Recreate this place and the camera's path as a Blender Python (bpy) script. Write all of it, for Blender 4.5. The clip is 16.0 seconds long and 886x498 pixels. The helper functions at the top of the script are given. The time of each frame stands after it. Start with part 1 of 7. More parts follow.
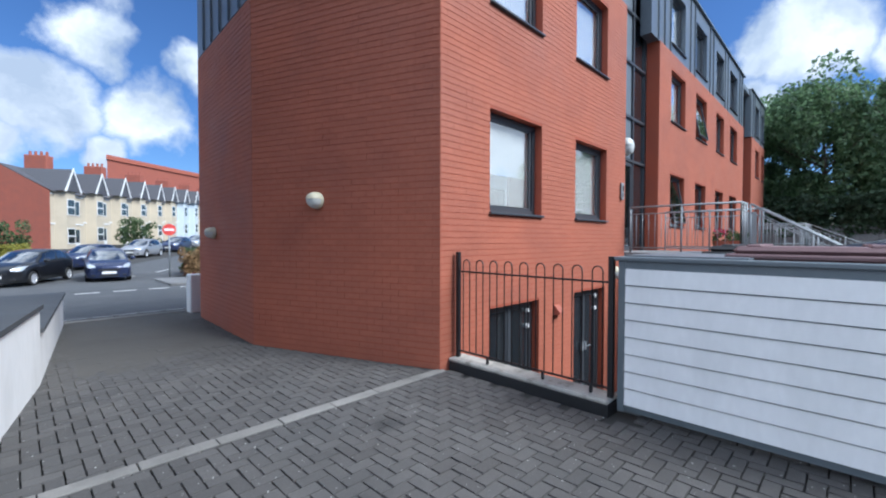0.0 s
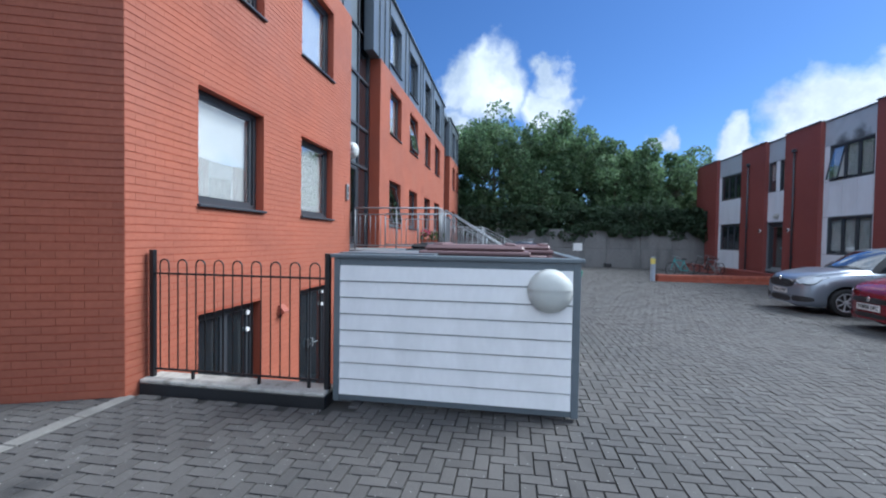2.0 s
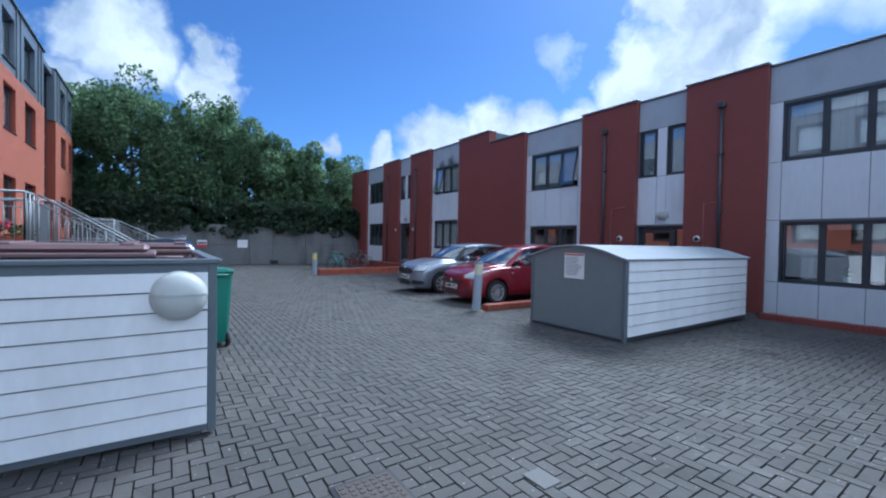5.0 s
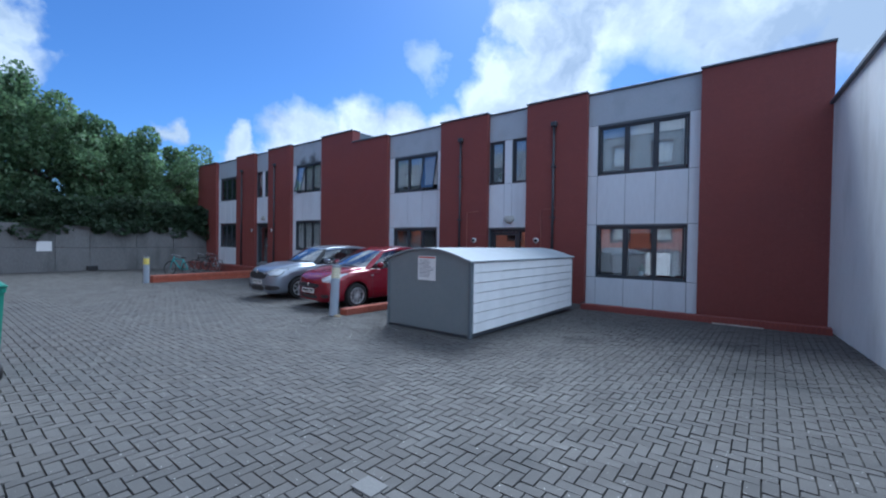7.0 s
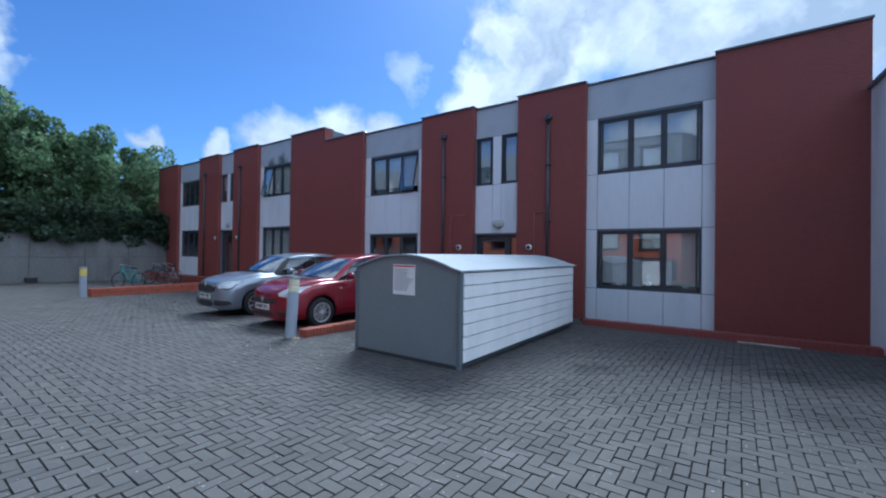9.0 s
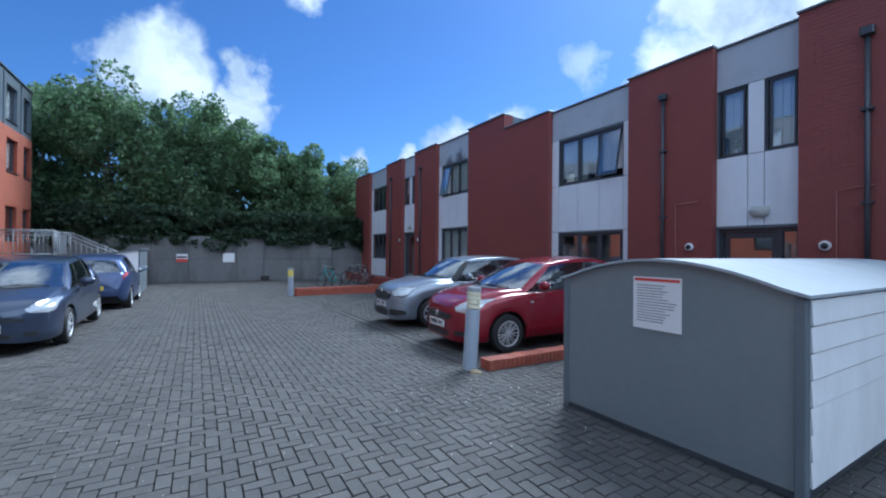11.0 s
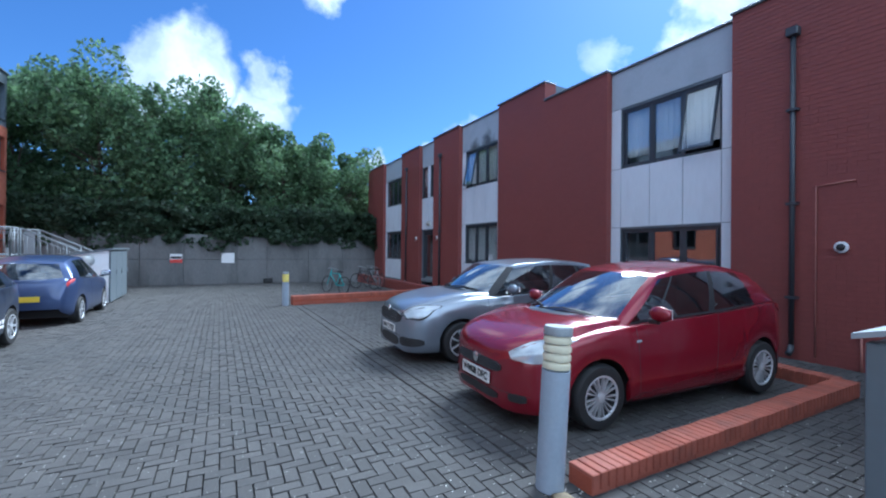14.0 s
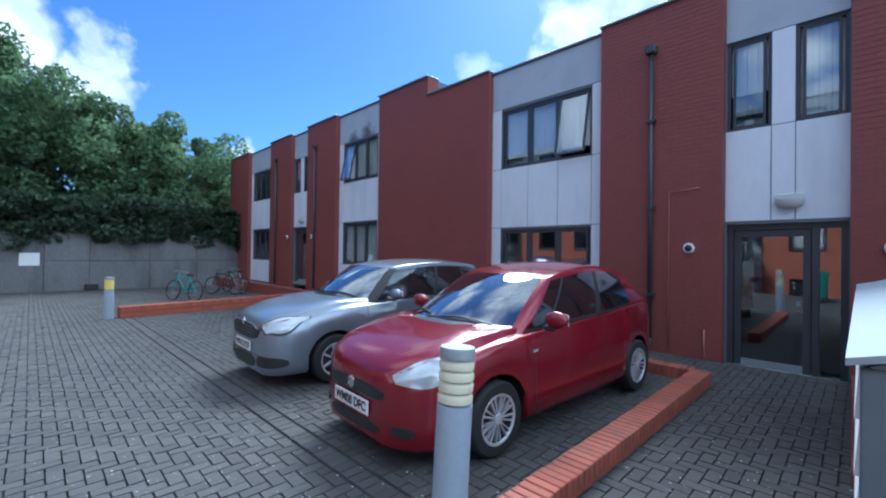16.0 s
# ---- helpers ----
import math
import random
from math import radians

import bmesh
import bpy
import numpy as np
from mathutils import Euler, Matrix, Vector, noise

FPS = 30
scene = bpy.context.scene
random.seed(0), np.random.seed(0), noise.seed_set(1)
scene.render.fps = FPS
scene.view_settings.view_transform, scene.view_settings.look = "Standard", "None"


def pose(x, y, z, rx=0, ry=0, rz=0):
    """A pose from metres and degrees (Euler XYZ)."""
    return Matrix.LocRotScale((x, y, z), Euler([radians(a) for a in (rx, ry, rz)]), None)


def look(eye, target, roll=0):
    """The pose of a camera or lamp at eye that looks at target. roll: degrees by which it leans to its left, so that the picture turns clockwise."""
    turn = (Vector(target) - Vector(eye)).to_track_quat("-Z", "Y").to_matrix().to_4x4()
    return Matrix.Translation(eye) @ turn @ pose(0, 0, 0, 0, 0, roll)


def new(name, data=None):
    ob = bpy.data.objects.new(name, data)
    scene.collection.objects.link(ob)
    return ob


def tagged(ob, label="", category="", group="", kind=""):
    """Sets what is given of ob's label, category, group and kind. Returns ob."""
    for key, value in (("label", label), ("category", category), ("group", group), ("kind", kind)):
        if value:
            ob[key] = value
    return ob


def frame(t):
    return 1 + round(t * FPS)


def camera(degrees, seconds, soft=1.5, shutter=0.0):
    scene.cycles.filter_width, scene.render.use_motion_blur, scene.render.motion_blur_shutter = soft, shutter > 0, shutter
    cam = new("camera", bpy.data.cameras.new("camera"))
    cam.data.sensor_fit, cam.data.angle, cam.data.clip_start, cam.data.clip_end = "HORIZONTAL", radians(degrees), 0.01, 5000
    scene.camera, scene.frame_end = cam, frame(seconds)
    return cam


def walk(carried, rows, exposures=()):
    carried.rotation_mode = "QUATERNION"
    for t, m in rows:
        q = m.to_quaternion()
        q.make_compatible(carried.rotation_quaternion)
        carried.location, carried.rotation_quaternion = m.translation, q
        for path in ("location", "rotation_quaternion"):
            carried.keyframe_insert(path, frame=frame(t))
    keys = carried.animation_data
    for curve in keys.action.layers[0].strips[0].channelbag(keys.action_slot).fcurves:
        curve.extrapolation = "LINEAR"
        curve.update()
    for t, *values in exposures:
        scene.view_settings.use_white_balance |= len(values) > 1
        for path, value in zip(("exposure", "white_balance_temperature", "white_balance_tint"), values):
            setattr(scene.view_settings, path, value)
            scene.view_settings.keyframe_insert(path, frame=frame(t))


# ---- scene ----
cam = camera(93.7, 16.0, soft=2.1)
EXPOSURES = [(0, 1.04, 5500, 7), (2.0, 1.04, 5400, 6), (4.0, 0.95, 5050, 5), (5.0, 0.87, 5000, 5), (9.5, 0.88, 5030, 4), (13.0, 1.2, 4950, 3), (16, 1.33, 5000, 2)]
PATH = [
    (0, (0.017, 0.433, 1.52), (1.446, 1.831, 1.472), 0.1),
    (0.5, (0.022, 0.332, 1.538), (1.652, 1.49, 1.484), 0.3),
    (1, (0.03, 0.307, 1.534), (1.817, 1.203, 1.481), 0.7),
    (1.5, (0.06, 0.297, 1.524), (1.961, 0.916, 1.476), 0.8),
    (2, (0.087, 0.294, 1.52), (2.062, 0.608, 1.471), 0.9),
    (2.5, (0.074, 0.295, 1.522), (2.073, 0.292, 1.473), 0.9),
    (3, (0.079, 0.279, 1.516), (2.056, -0.023, 1.472), 1.1),
    (3.5, (0.057, 0.259, 1.526), (1.976, -0.303, 1.483), 1.1),
    (4, (-0.001, 0.221, 1.545), (1.84, -0.56, 1.503), 1.1),
    (4.5, (-0.01, 0.152, 1.551), (1.74, -0.815, 1.511), 1.1),
    (5, (-0.011, 0.069, 1.544), (1.641, -1.056, 1.505), 1.1),
    (7.5, (-0.231, -0.306, 1.625), (0.907, -1.951, 1.605), 0.9),
    (8, (0.03, -0.566, 1.602), (1.102, -2.254, 1.597), 0.9),
    (8.5, (0.362, -0.95, 1.538), (1.433, -2.639, 1.549), 0.9),
    (9, (0.718, -1.328, 1.545), (1.882, -2.954, 1.564), 0.8),
    (9.5, (1.155, -1.648, 1.565), (2.476, -3.15, 1.585), 0.9),
    (10, (1.639, -2.041, 1.562), (3.13, -3.373, 1.583), 0.7),
    (12.5, (4.001, -3.176, 1.6), (5.825, -3.996, 1.598), 0.7),
    (13, (4.395, -3.378, 1.619), (6.214, -4.209, 1.62), 0.6),
    (13.5, (4.772, -3.558, 1.615), (6.57, -4.433, 1.618), 0.6),
    (14, (5.076, -3.778, 1.609), (6.836, -4.728, 1.617), 0.6),
    (14.5, (5.298, -3.993, 1.635), (6.993, -5.055, 1.645), 0.6),
    (15, (5.538, -4.132, 1.625), (7.142, -5.325, 1.637), 0.7),
    (15.5, (5.652, -4.199, 1.62), (7.159, -5.514, 1.633), 0.7),
    (16, (5.69, -4.204, 1.606), (7.108, -5.614, 1.621), 0.7),
]
walk(cam, [(t, look(eye, target, roll)) for t, eye, target, roll in PATH], EXPOSURES)

# ---- world, sun ----
SUN_AZ, SUN_EL = radians(-64), radians(45)
sun_dir = Vector((math.cos(SUN_AZ) * math.cos(SUN_EL), math.sin(SUN_AZ) * math.cos(SUN_EL), math.sin(SUN_EL)))
sun = new("sun", bpy.data.lights.new("sun", "SUN"))
sun.data.energy, sun.data.angle, sun.data.color = 3.0, radians(30), (1.0, 0.95, 0.88)
sun.matrix_world = look((0, 0, 40), Vector((0, 0, 40)) - sun_dir)

SKY_STRENGTH = 0.13


def aim(az, el):
    a, e = radians(az), radians(el)
    return (math.cos(a) * math.cos(e), math.sin(a) * math.cos(e), math.sin(e))


# cumulus: azimuth, elevation, half-size in degrees, weight
CLOUDS = [
    (3, 20.3, 4.3, 1.0), (7, 20.8, 2.8, 1.0), (-6, 21, 2.4, 0.9), (-4, 17.2, 3.2, 0.9), (8, 15.5, 2.8, 0.8),
    (-17.4, 11.8, 1.7, 0.9), (-26, 11, 2.2, 1.0), (-33, 12, 4.5, 1.0), (-40, 14, 4.5, 1.0), (-46, 14, 4.0, 1.0),
    (-53, 15, 4.0, 1.0), (-50, 23.5, 2.6, 0.4), (-60, 20, 4.5, 1.0), (-66, 22, 6.0, 1.1), (-63, 27, 4.0, 1.0),
    (-75, 31, 8.5, 1.1), (-88, 29, 10.0, 1.1), (-100, 26, 9.0, 1.1), (-92, 40, 12.0, 1.0), (-75, 42, 6.0, 0.8),
    (-112, 22, 8.0, 1.0), (84, 20.8, 3.4, 0.9), (88, 13.2, 3.8, 1.0), (80, 13.6, 4.0, 1.0), (74, 19, 2.6, 0.9),
    (84, 8.6, 2.2, 0.9), (92, 10, 2.6, 0.8), (102, 15, 5.0, 0.9), (55, 40, 9.0, 0.9),
    # clouds outside the view, added to brighten shaded walls and fill windscreen reflections
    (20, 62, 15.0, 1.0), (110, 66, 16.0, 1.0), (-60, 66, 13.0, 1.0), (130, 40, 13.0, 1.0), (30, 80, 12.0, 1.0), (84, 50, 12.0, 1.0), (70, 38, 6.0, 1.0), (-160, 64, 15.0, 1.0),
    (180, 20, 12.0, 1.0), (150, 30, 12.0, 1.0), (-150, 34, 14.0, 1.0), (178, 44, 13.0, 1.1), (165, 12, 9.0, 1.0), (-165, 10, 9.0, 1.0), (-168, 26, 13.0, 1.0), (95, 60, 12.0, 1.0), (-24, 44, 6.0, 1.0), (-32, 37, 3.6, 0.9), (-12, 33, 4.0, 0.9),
]


def build_world():
    w = bpy.data.worlds.new("daylight")
    scene.world = w
    w.use_nodes = True
    nt = w.node_tree
    nt.nodes.clear()
    L = nt.links.new
    out = nt.nodes.new("ShaderNodeOutputWorld")
    bg = nt.nodes.new("ShaderNodeBackground")
    sky = nt.nodes.new("ShaderNodeTexSky")
    sky.sky_type, sky.sun_disc = "NISHITA", False
    sky.sun_elevation, sky.sun_rotation = SUN_EL, radians(90) - SUN_AZ
    sky.air_density, sky.dust_density, sky.ozone_density = 1.0, 0.4, 3.0
    co = nt.nodes.new("ShaderNodeTexCoord")
    # puff the direction up with noise, so that the cloud outlines are broken
    noi = nt.nodes.new("ShaderNodeTexNoise")
    noi.inputs["Scale"].default_value, noi.inputs["Detail"].default_value, noi.inputs["Roughness"].default_value = 8.0, 8.0, 0.56
    L(co.outputs["Generated"], noi.inputs["Vector"])
    off = nt.nodes.new("ShaderNodeVectorMath")
    off.operation = "SUBTRACT"
    L(noi.outputs["Color"], off.inputs[0])
    off.inputs[1].default_value = (0.5, 0.5, 0.5)
    mad = nt.nodes.new("ShaderNodeVectorMath")
    mad.operation = "MULTIPLY_ADD"
    L(off.outputs[0], mad.inputs[0])
    mad.inputs[1].default_value = (0.18, 0.18, 0.18)
    L(co.outputs["Generated"], mad.inputs[2])
    total = None
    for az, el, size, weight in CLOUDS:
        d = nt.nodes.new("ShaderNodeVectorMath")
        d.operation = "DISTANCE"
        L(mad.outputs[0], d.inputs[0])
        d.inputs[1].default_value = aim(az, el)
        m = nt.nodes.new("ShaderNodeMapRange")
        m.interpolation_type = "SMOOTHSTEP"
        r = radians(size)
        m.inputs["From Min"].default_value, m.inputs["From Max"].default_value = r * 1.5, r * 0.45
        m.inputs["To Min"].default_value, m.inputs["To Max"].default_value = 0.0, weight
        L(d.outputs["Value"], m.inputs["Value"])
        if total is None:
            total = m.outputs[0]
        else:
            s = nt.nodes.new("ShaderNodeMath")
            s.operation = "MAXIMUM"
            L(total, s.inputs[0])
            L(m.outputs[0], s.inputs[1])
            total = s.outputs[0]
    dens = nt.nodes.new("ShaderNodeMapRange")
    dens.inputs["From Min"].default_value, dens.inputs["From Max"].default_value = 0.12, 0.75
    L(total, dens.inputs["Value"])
    # cloud brightness: lit tops, greyer cores
    n2 = nt.nodes.new("ShaderNodeTexNoise")
    n2.inputs["Scale"].default_value, n2.inputs["Detail"].default_value = 6.0, 6.0
    L(mad.outputs[0], n2.inputs["Vector"])
    ramp = nt.nodes.new("ShaderNodeValToRGB")
    ramp.color_ramp.elements[0].position, ramp.color_ramp.elements[0].color = 0.36, (2.15, 2.4, 2.8, 1)
    ramp.color_ramp.elements[1].position, ramp.color_ramp.elements[1].color = 0.6, (4.3, 4.3, 4.3, 1)
    L(n2.outputs["Fac"], ramp.inputs["Fac"])
    # clouds on the unseen -x side are boosted, to brighten faces turned that way
    unseen_side = nt.nodes.new("ShaderNodeVectorMath")
    unseen_side.operation = "DOT_PRODUCT"
    L(co.outputs["Generated"], unseen_side.inputs[0])
    unseen_side.inputs[1].default_value = aim(165, 25)
    gain = nt.nodes.new("ShaderNodeMapRange")
    gain.inputs["From Min"].default_value, gain.inputs["From Max"].default_value = 0.35, 0.9
    gain.inputs["To Min"].default_value, gain.inputs["To Max"].default_value = 1.0, 2.3
    L(unseen_side.outputs["Value"], gain.inputs["Value"])
    lit = nt.nodes.new("ShaderNodeVectorMath")
    lit.operation = "SCALE"
    L(ramp.outputs["Color"], lit.inputs[0])
    L(gain.outputs[0], lit.inputs["Scale"])
    deep = nt.nodes.new("ShaderNodeVectorMath")
    deep.operation = "MULTIPLY"
    L(sky.outputs[0], deep.inputs[0])
    deep.inputs[1].default_value = (0.30, 0.368, 0.475)
    mix = nt.nodes.new("ShaderNodeMix")
    mix.data_type = "RGBA"
    L(dens.outputs[0], mix.inputs["Factor"])
    L(deep.outputs[0], mix.inputs["A"])
    L(lit.outputs[0], mix.inputs["B"])
    L(mix.outputs["Result"], bg.inputs["Color"])
    bg.inputs["Strength"].default_value = SKY_STRENGTH
    L(bg.outputs[0], out.inputs["Surface"])


build_world()

# ---- materials ----


def mat(name, color, rough=0.6, metal=0.0, var=0.12, scale=6.0, bump=0.0, bump_scale=60.0, spec=0.5, coat=0.0, dirt=None, dirt_amount=0.0, dirt_scale=1.5, rnd=0.0, emit=None, stretch=None, specks=0.0, stains=(), silt=None):
    """A principled material with variation at two scales, stains and fine relief, at real-world size."""
    m = bpy.data.materials.new(name)
    m.use_nodes = True
    nt = m.node_tree
    b = nt.nodes["Principled BSDF"]
    L = nt.links.new
    geo = nt.nodes.new("ShaderNodeNewGeometry")
    pos = geo.outputs["Position"]
    if stretch:
        sc = nt.nodes.new("ShaderNodeVectorMath")
        sc.operation = "MULTIPLY"
        L(pos, sc.inputs[0])
        sc.inputs[1].default_value = stretch
        pos = sc.outputs[0]

    def noi(scale_, detail=5.0):
        n = nt.nodes.new("ShaderNodeTexNoise")
        n.inputs["Scale"].default_value, n.inputs["Detail"].default_value = scale_, detail
        L(pos, n.inputs["Vector"])
        return n

    fine, broad = noi(scale * 8), noi(scale * 0.25, 3.0)
    add = nt.nodes.new("ShaderNodeMath")
    add.operation = "ADD"
    L(fine.outputs["Fac"], add.inputs[0])
    L(broad.outputs["Fac"], add.inputs[1])
    val = nt.nodes.new("ShaderNodeMapRange")
    val.inputs["From Min"].default_value, val.inputs["From Max"].default_value = 0.6, 1.4
    val.inputs["To Min"].default_value, val.inputs["To Max"].default_value = 1 - var, 1 + var
    L(add.outputs[0], val.inputs["Value"])
    value = val.outputs[0]
    if rnd:
        info = nt.nodes.new("ShaderNodeObjectInfo")
        sm = nt.nodes.new("ShaderNodeMath")
        sm.operation = "ADD"
        L(geo.outputs["Random Per Island"], sm.inputs[0])
        L(info.outputs["Random"], sm.inputs[1])
        fr = nt.nodes.new("ShaderNodeMath")
        fr.operation = "FRACT"
        L(sm.outputs[0], fr.inputs[0])
        rr = nt.nodes.new("ShaderNodeMapRange")
        rr.inputs["To Min"].default_value, rr.inputs["To Max"].default_value = 1 - rnd, 1 + rnd
        L(fr.outputs[0], rr.inputs["Value"])
        mu = nt.nodes.new("ShaderNodeMath")
        mu.operation = "MULTIPLY"
        L(value, mu.inputs[0])
        L(rr.outputs[0], mu.inputs[1])
        value = mu.outputs[0]
    col = nt.nodes.new("ShaderNodeVectorMath")
    col.operation = "SCALE"
    col.inputs[0].default_value = color
    L(value, col.inputs["Scale"])
    result = col.outputs[0]
    if dirt:
        dn = noi(dirt_scale, 7.0)
        dr = nt.nodes.new("ShaderNodeMapRange")
        dr.inputs["From Min"].default_value, dr.inputs["From Max"].default_value = 0.5, 0.72
        dr.inputs["To Max"].default_value = dirt_amount
        L(dn.outputs["Fac"], dr.inputs["Value"])
        mx = nt.nodes.new("ShaderNodeMix")
        mx.data_type = "RGBA"
        L(dr.outputs[0], mx.inputs["Factor"])
        L(result, mx.inputs["A"])
        mx.inputs["B"].default_value = (*dirt, 1)
        result = mx.outputs["Result"]
    if specks:
        sn = noi(38.0, 1.0)
        sr = nt.nodes.new("ShaderNodeMapRange")
        sr.inputs["From Min"].default_value, sr.inputs["From Max"].default_value = 0.735, 0.76
        sr.inputs["To Max"].default_value = specks
        L(sn.outputs["Fac"], sr.inputs["Value"])
        mx = nt.nodes.new("ShaderNodeMix")
        mx.data_type = "RGBA"
        L(sr.outputs[0], mx.inputs["Factor"])
        L(result, mx.inputs["A"])
        mx.inputs["B"].default_value = (0.5, 0.5, 0.48, 1)
        result = mx.outputs["Result"]
    for sx, sy, rad, *up in stains:
        ds = nt.nodes.new("ShaderNodeVectorMath")
        ds.operation = "DISTANCE"
        L(pos, ds.inputs[0])
        ds.inputs[1].default_value = (sx, sy, up[0] if up else 0)
        wn = noi(4.0, 5.0)
        sm = nt.nodes.new("ShaderNodeMath")
        sm.operation = "MULTIPLY_ADD"
        L(wn.outputs["Fac"], sm.inputs[0])
        sm.inputs[1].default_value = rad * 1.6
        L(ds.outputs["Value"], sm.inputs[2])
        sr = nt.nodes.new("ShaderNodeMapRange")
        sr.inputs["From Min"].default_value, sr.inputs["From Max"].default_value = rad * 1.1, rad * 2.0
        sr.inputs["To Min"].default_value, sr.inputs["To Max"].default_value = 0.82, 0.0
        L(sm.outputs[0], sr.inputs["Value"])
        mx = nt.nodes.new("ShaderNodeMix")
        mx.data_type = "RGBA"
        L(sr.outputs[0], mx.inputs["Factor"])
        L(result, mx.inputs["A"])
        mx.inputs["B"].default_value = (0.03, 0.03, 0.03, 1)
        result = mx.outputs["Result"]
    if silt:
        at, span, tone = silt
        ds = nt.nodes.new("ShaderNodeVectorMath")
        ds.operation = "DISTANCE"
        L(pos, ds.inputs[0])
        ds.inputs[1].default_value = at
        wn = noi(0.9, 6.0)
        sm = nt.nodes.new("ShaderNodeMath")
        sm.operation = "MULTIPLY_ADD"
        L(wn.outputs["Fac"], sm.inputs[0])
        sm.inputs[1].default_value = span * 0.8
        L(ds.outputs["Value"], sm.inputs[2])
        sr = nt.nodes.new("ShaderNodeMapRange")
        sr.inputs["From Min"].default_value, sr.inputs["From Max"].default_value = span * 0.9, span * 1.6
        sr.inputs["To Min"].default_value, sr.inputs["To Max"].default_value = 0.88, 0.0
        L(sm.outputs[0], sr.inputs["Value"])
        mx = nt.nodes.new("ShaderNodeMix")
        mx.data_type = "RGBA"
        L(sr.outputs[0], mx.inputs["Factor"])
        L(result, mx.inputs["A"])
        mx.inputs["B"].default_value = (*tone, 1)
        result = mx.outputs["Result"]
    L(result, b.inputs["Base Color"])
    b.inputs["Metallic"].default_value = metal
    b.inputs["Specular IOR Level"].default_value = spec
    b.inputs["Coat Weight"].default_value = coat
    b.inputs["Coat Roughness"].default_value = 0.04
    ro = nt.nodes.new("ShaderNodeMapRange")
    ro.inputs["From Min"].default_value, ro.inputs["From Max"].default_value = 0.3, 0.7
    ro.inputs["To Min"].default_value, ro.inputs["To Max"].default_value = max(0.02, rough * 0.85), min(1.0, rough * 1.15)
    L(broad.outputs["Fac"], ro.inputs["Value"])
    L(ro.outputs[0], b.inputs["Roughness"])
    if bump:
        bn = noi(bump_scale, 4.0)
        bp = nt.nodes.new("ShaderNodeBump")
        bp.inputs["Strength"].default_value, bp.inputs["Distance"].default_value = bump, 0.01
        L(bn.outputs["Fac"], bp.inputs["Height"])
        L(bp.outputs[0], b.inputs["Normal"])
    if emit:
        b.inputs["Emission Color"].default_value, b.inputs["Emission Strength"].default_value = (*emit[0], 1), emit[1]
    return m


def glass(name, tint=(0.8, 0.85, 0.88), alpha=0.35, rough=0.0, dark=(0.02, 0.025, 0.03), gloss=0.1):
    """Window glass: a glossy dark sheet that lets part of the light through."""
    m = bpy.data.materials.new(name)
    m.use_nodes = True
    nt = m.node_tree
    nt.nodes.clear()
    L = nt.links.new
    out = nt.nodes.new("ShaderNodeOutputMaterial")
    tr = nt.nodes.new("ShaderNodeBsdfTransparent")
    tr.inputs["Color"].default_value = (*tint, 1)
    gl = nt.nodes.new("ShaderNodeBsdfGlossy")
    gl.inputs["Roughness"].default_value = rough
    gl.inputs["Color"].default_value = (0.95, 0.97, 1.0, 1)
    df = nt.nodes.new("ShaderNodeBsdfDiffuse")
    df.inputs["Color"].default_value = (*dark, 1)
    m1 = nt.nodes.new("ShaderNodeMixShader")
    m1.inputs[0].default_value = alpha
    L(tr.outputs[0], m1.inputs[1])
    L(df.outputs[0], m1.inputs[2])
    lw = nt.nodes.new("ShaderNodeLayerWeight")
    lw.inputs["Blend"].default_value = 0.5
    pw = nt.nodes.new("ShaderNodeMath")
    pw.operation = "POWER"
    L(lw.outputs["Facing"], pw.inputs[0])
    pw.inputs[1].default_value = 3.0
    fr = nt.nodes.new("ShaderNodeMapRange")
    L(pw.outputs[0], fr.inputs["Value"])
    fr.inputs["To Min"].default_value, fr.inputs["To Max"].default_value = gloss, 0.85
    m2 = nt.nodes.new("ShaderNodeMixShader")
    L(fr.outputs[0], m2.inputs[0])
    L(m1.outputs[0], m2.inputs[1])
    L(gl.outputs[0], m2.inputs[2])
    L(m2.outputs[0], out.inputs[0])
    return m


M_BRICK_A = mat("orange_red_brick", (0.375, 0.116, 0.066), 0.8, var=0.14, scale=3, bump=0.25, bump_scale=220, rnd=0.035, dirt=(0.25, 0.078, 0.05), dirt_amount=0.4, dirt_scale=1.2)
M_MORTAR_A = mat("red_mortar", (0.33, 0.078, 0.04), 0.9, var=0.15, bump=0.2, bump_scale=200)
M_BRICK_B = mat("painted_dark_red_brick", (0.23, 0.06, 0.05), 0.62, var=0.12, scale=2, bump=0.2, bump_scale=200, rnd=0.02, dirt=(0.2, 0.055, 0.05), dirt_amount=0.4, dirt_scale=0.8)
M_MORTAR_B = mat("dark_red_joint", (0.215, 0.057, 0.048), 0.7, var=0.12)
M_COPING = mat("red_brick_coping", (0.35, 0.1, 0.062), 0.75, var=0.18, scale=8, bump=0.3, bump_scale=160, rnd=0.14, dirt=(0.15, 0.07, 0.055), dirt_amount=0.45, dirt_scale=6)
M_PANEL = mat("pale_grey_cladding", (0.72, 0.75, 0.79), 0.5, var=0.05, scale=2, dirt=(0.45, 0.47, 0.5), dirt_amount=0.35, dirt_scale=1.6, stretch=(1, 1, 0.25))
M_FASCIA = mat("grey_fascia_cladding", (0.43, 0.47, 0.51), 0.45, var=0.06, scale=2, dirt=(0.3, 0.33, 0.36), dirt_amount=0.4, dirt_scale=1.6, stains=((17.2, -12.06, 0.42, 5.42), (18.0, -12.06, 0.36, 5.4)))
M_PIPE = mat("faded_pink_pipe_paint", (0.46, 0.2, 0.16), 0.6, var=0.15, scale=8)
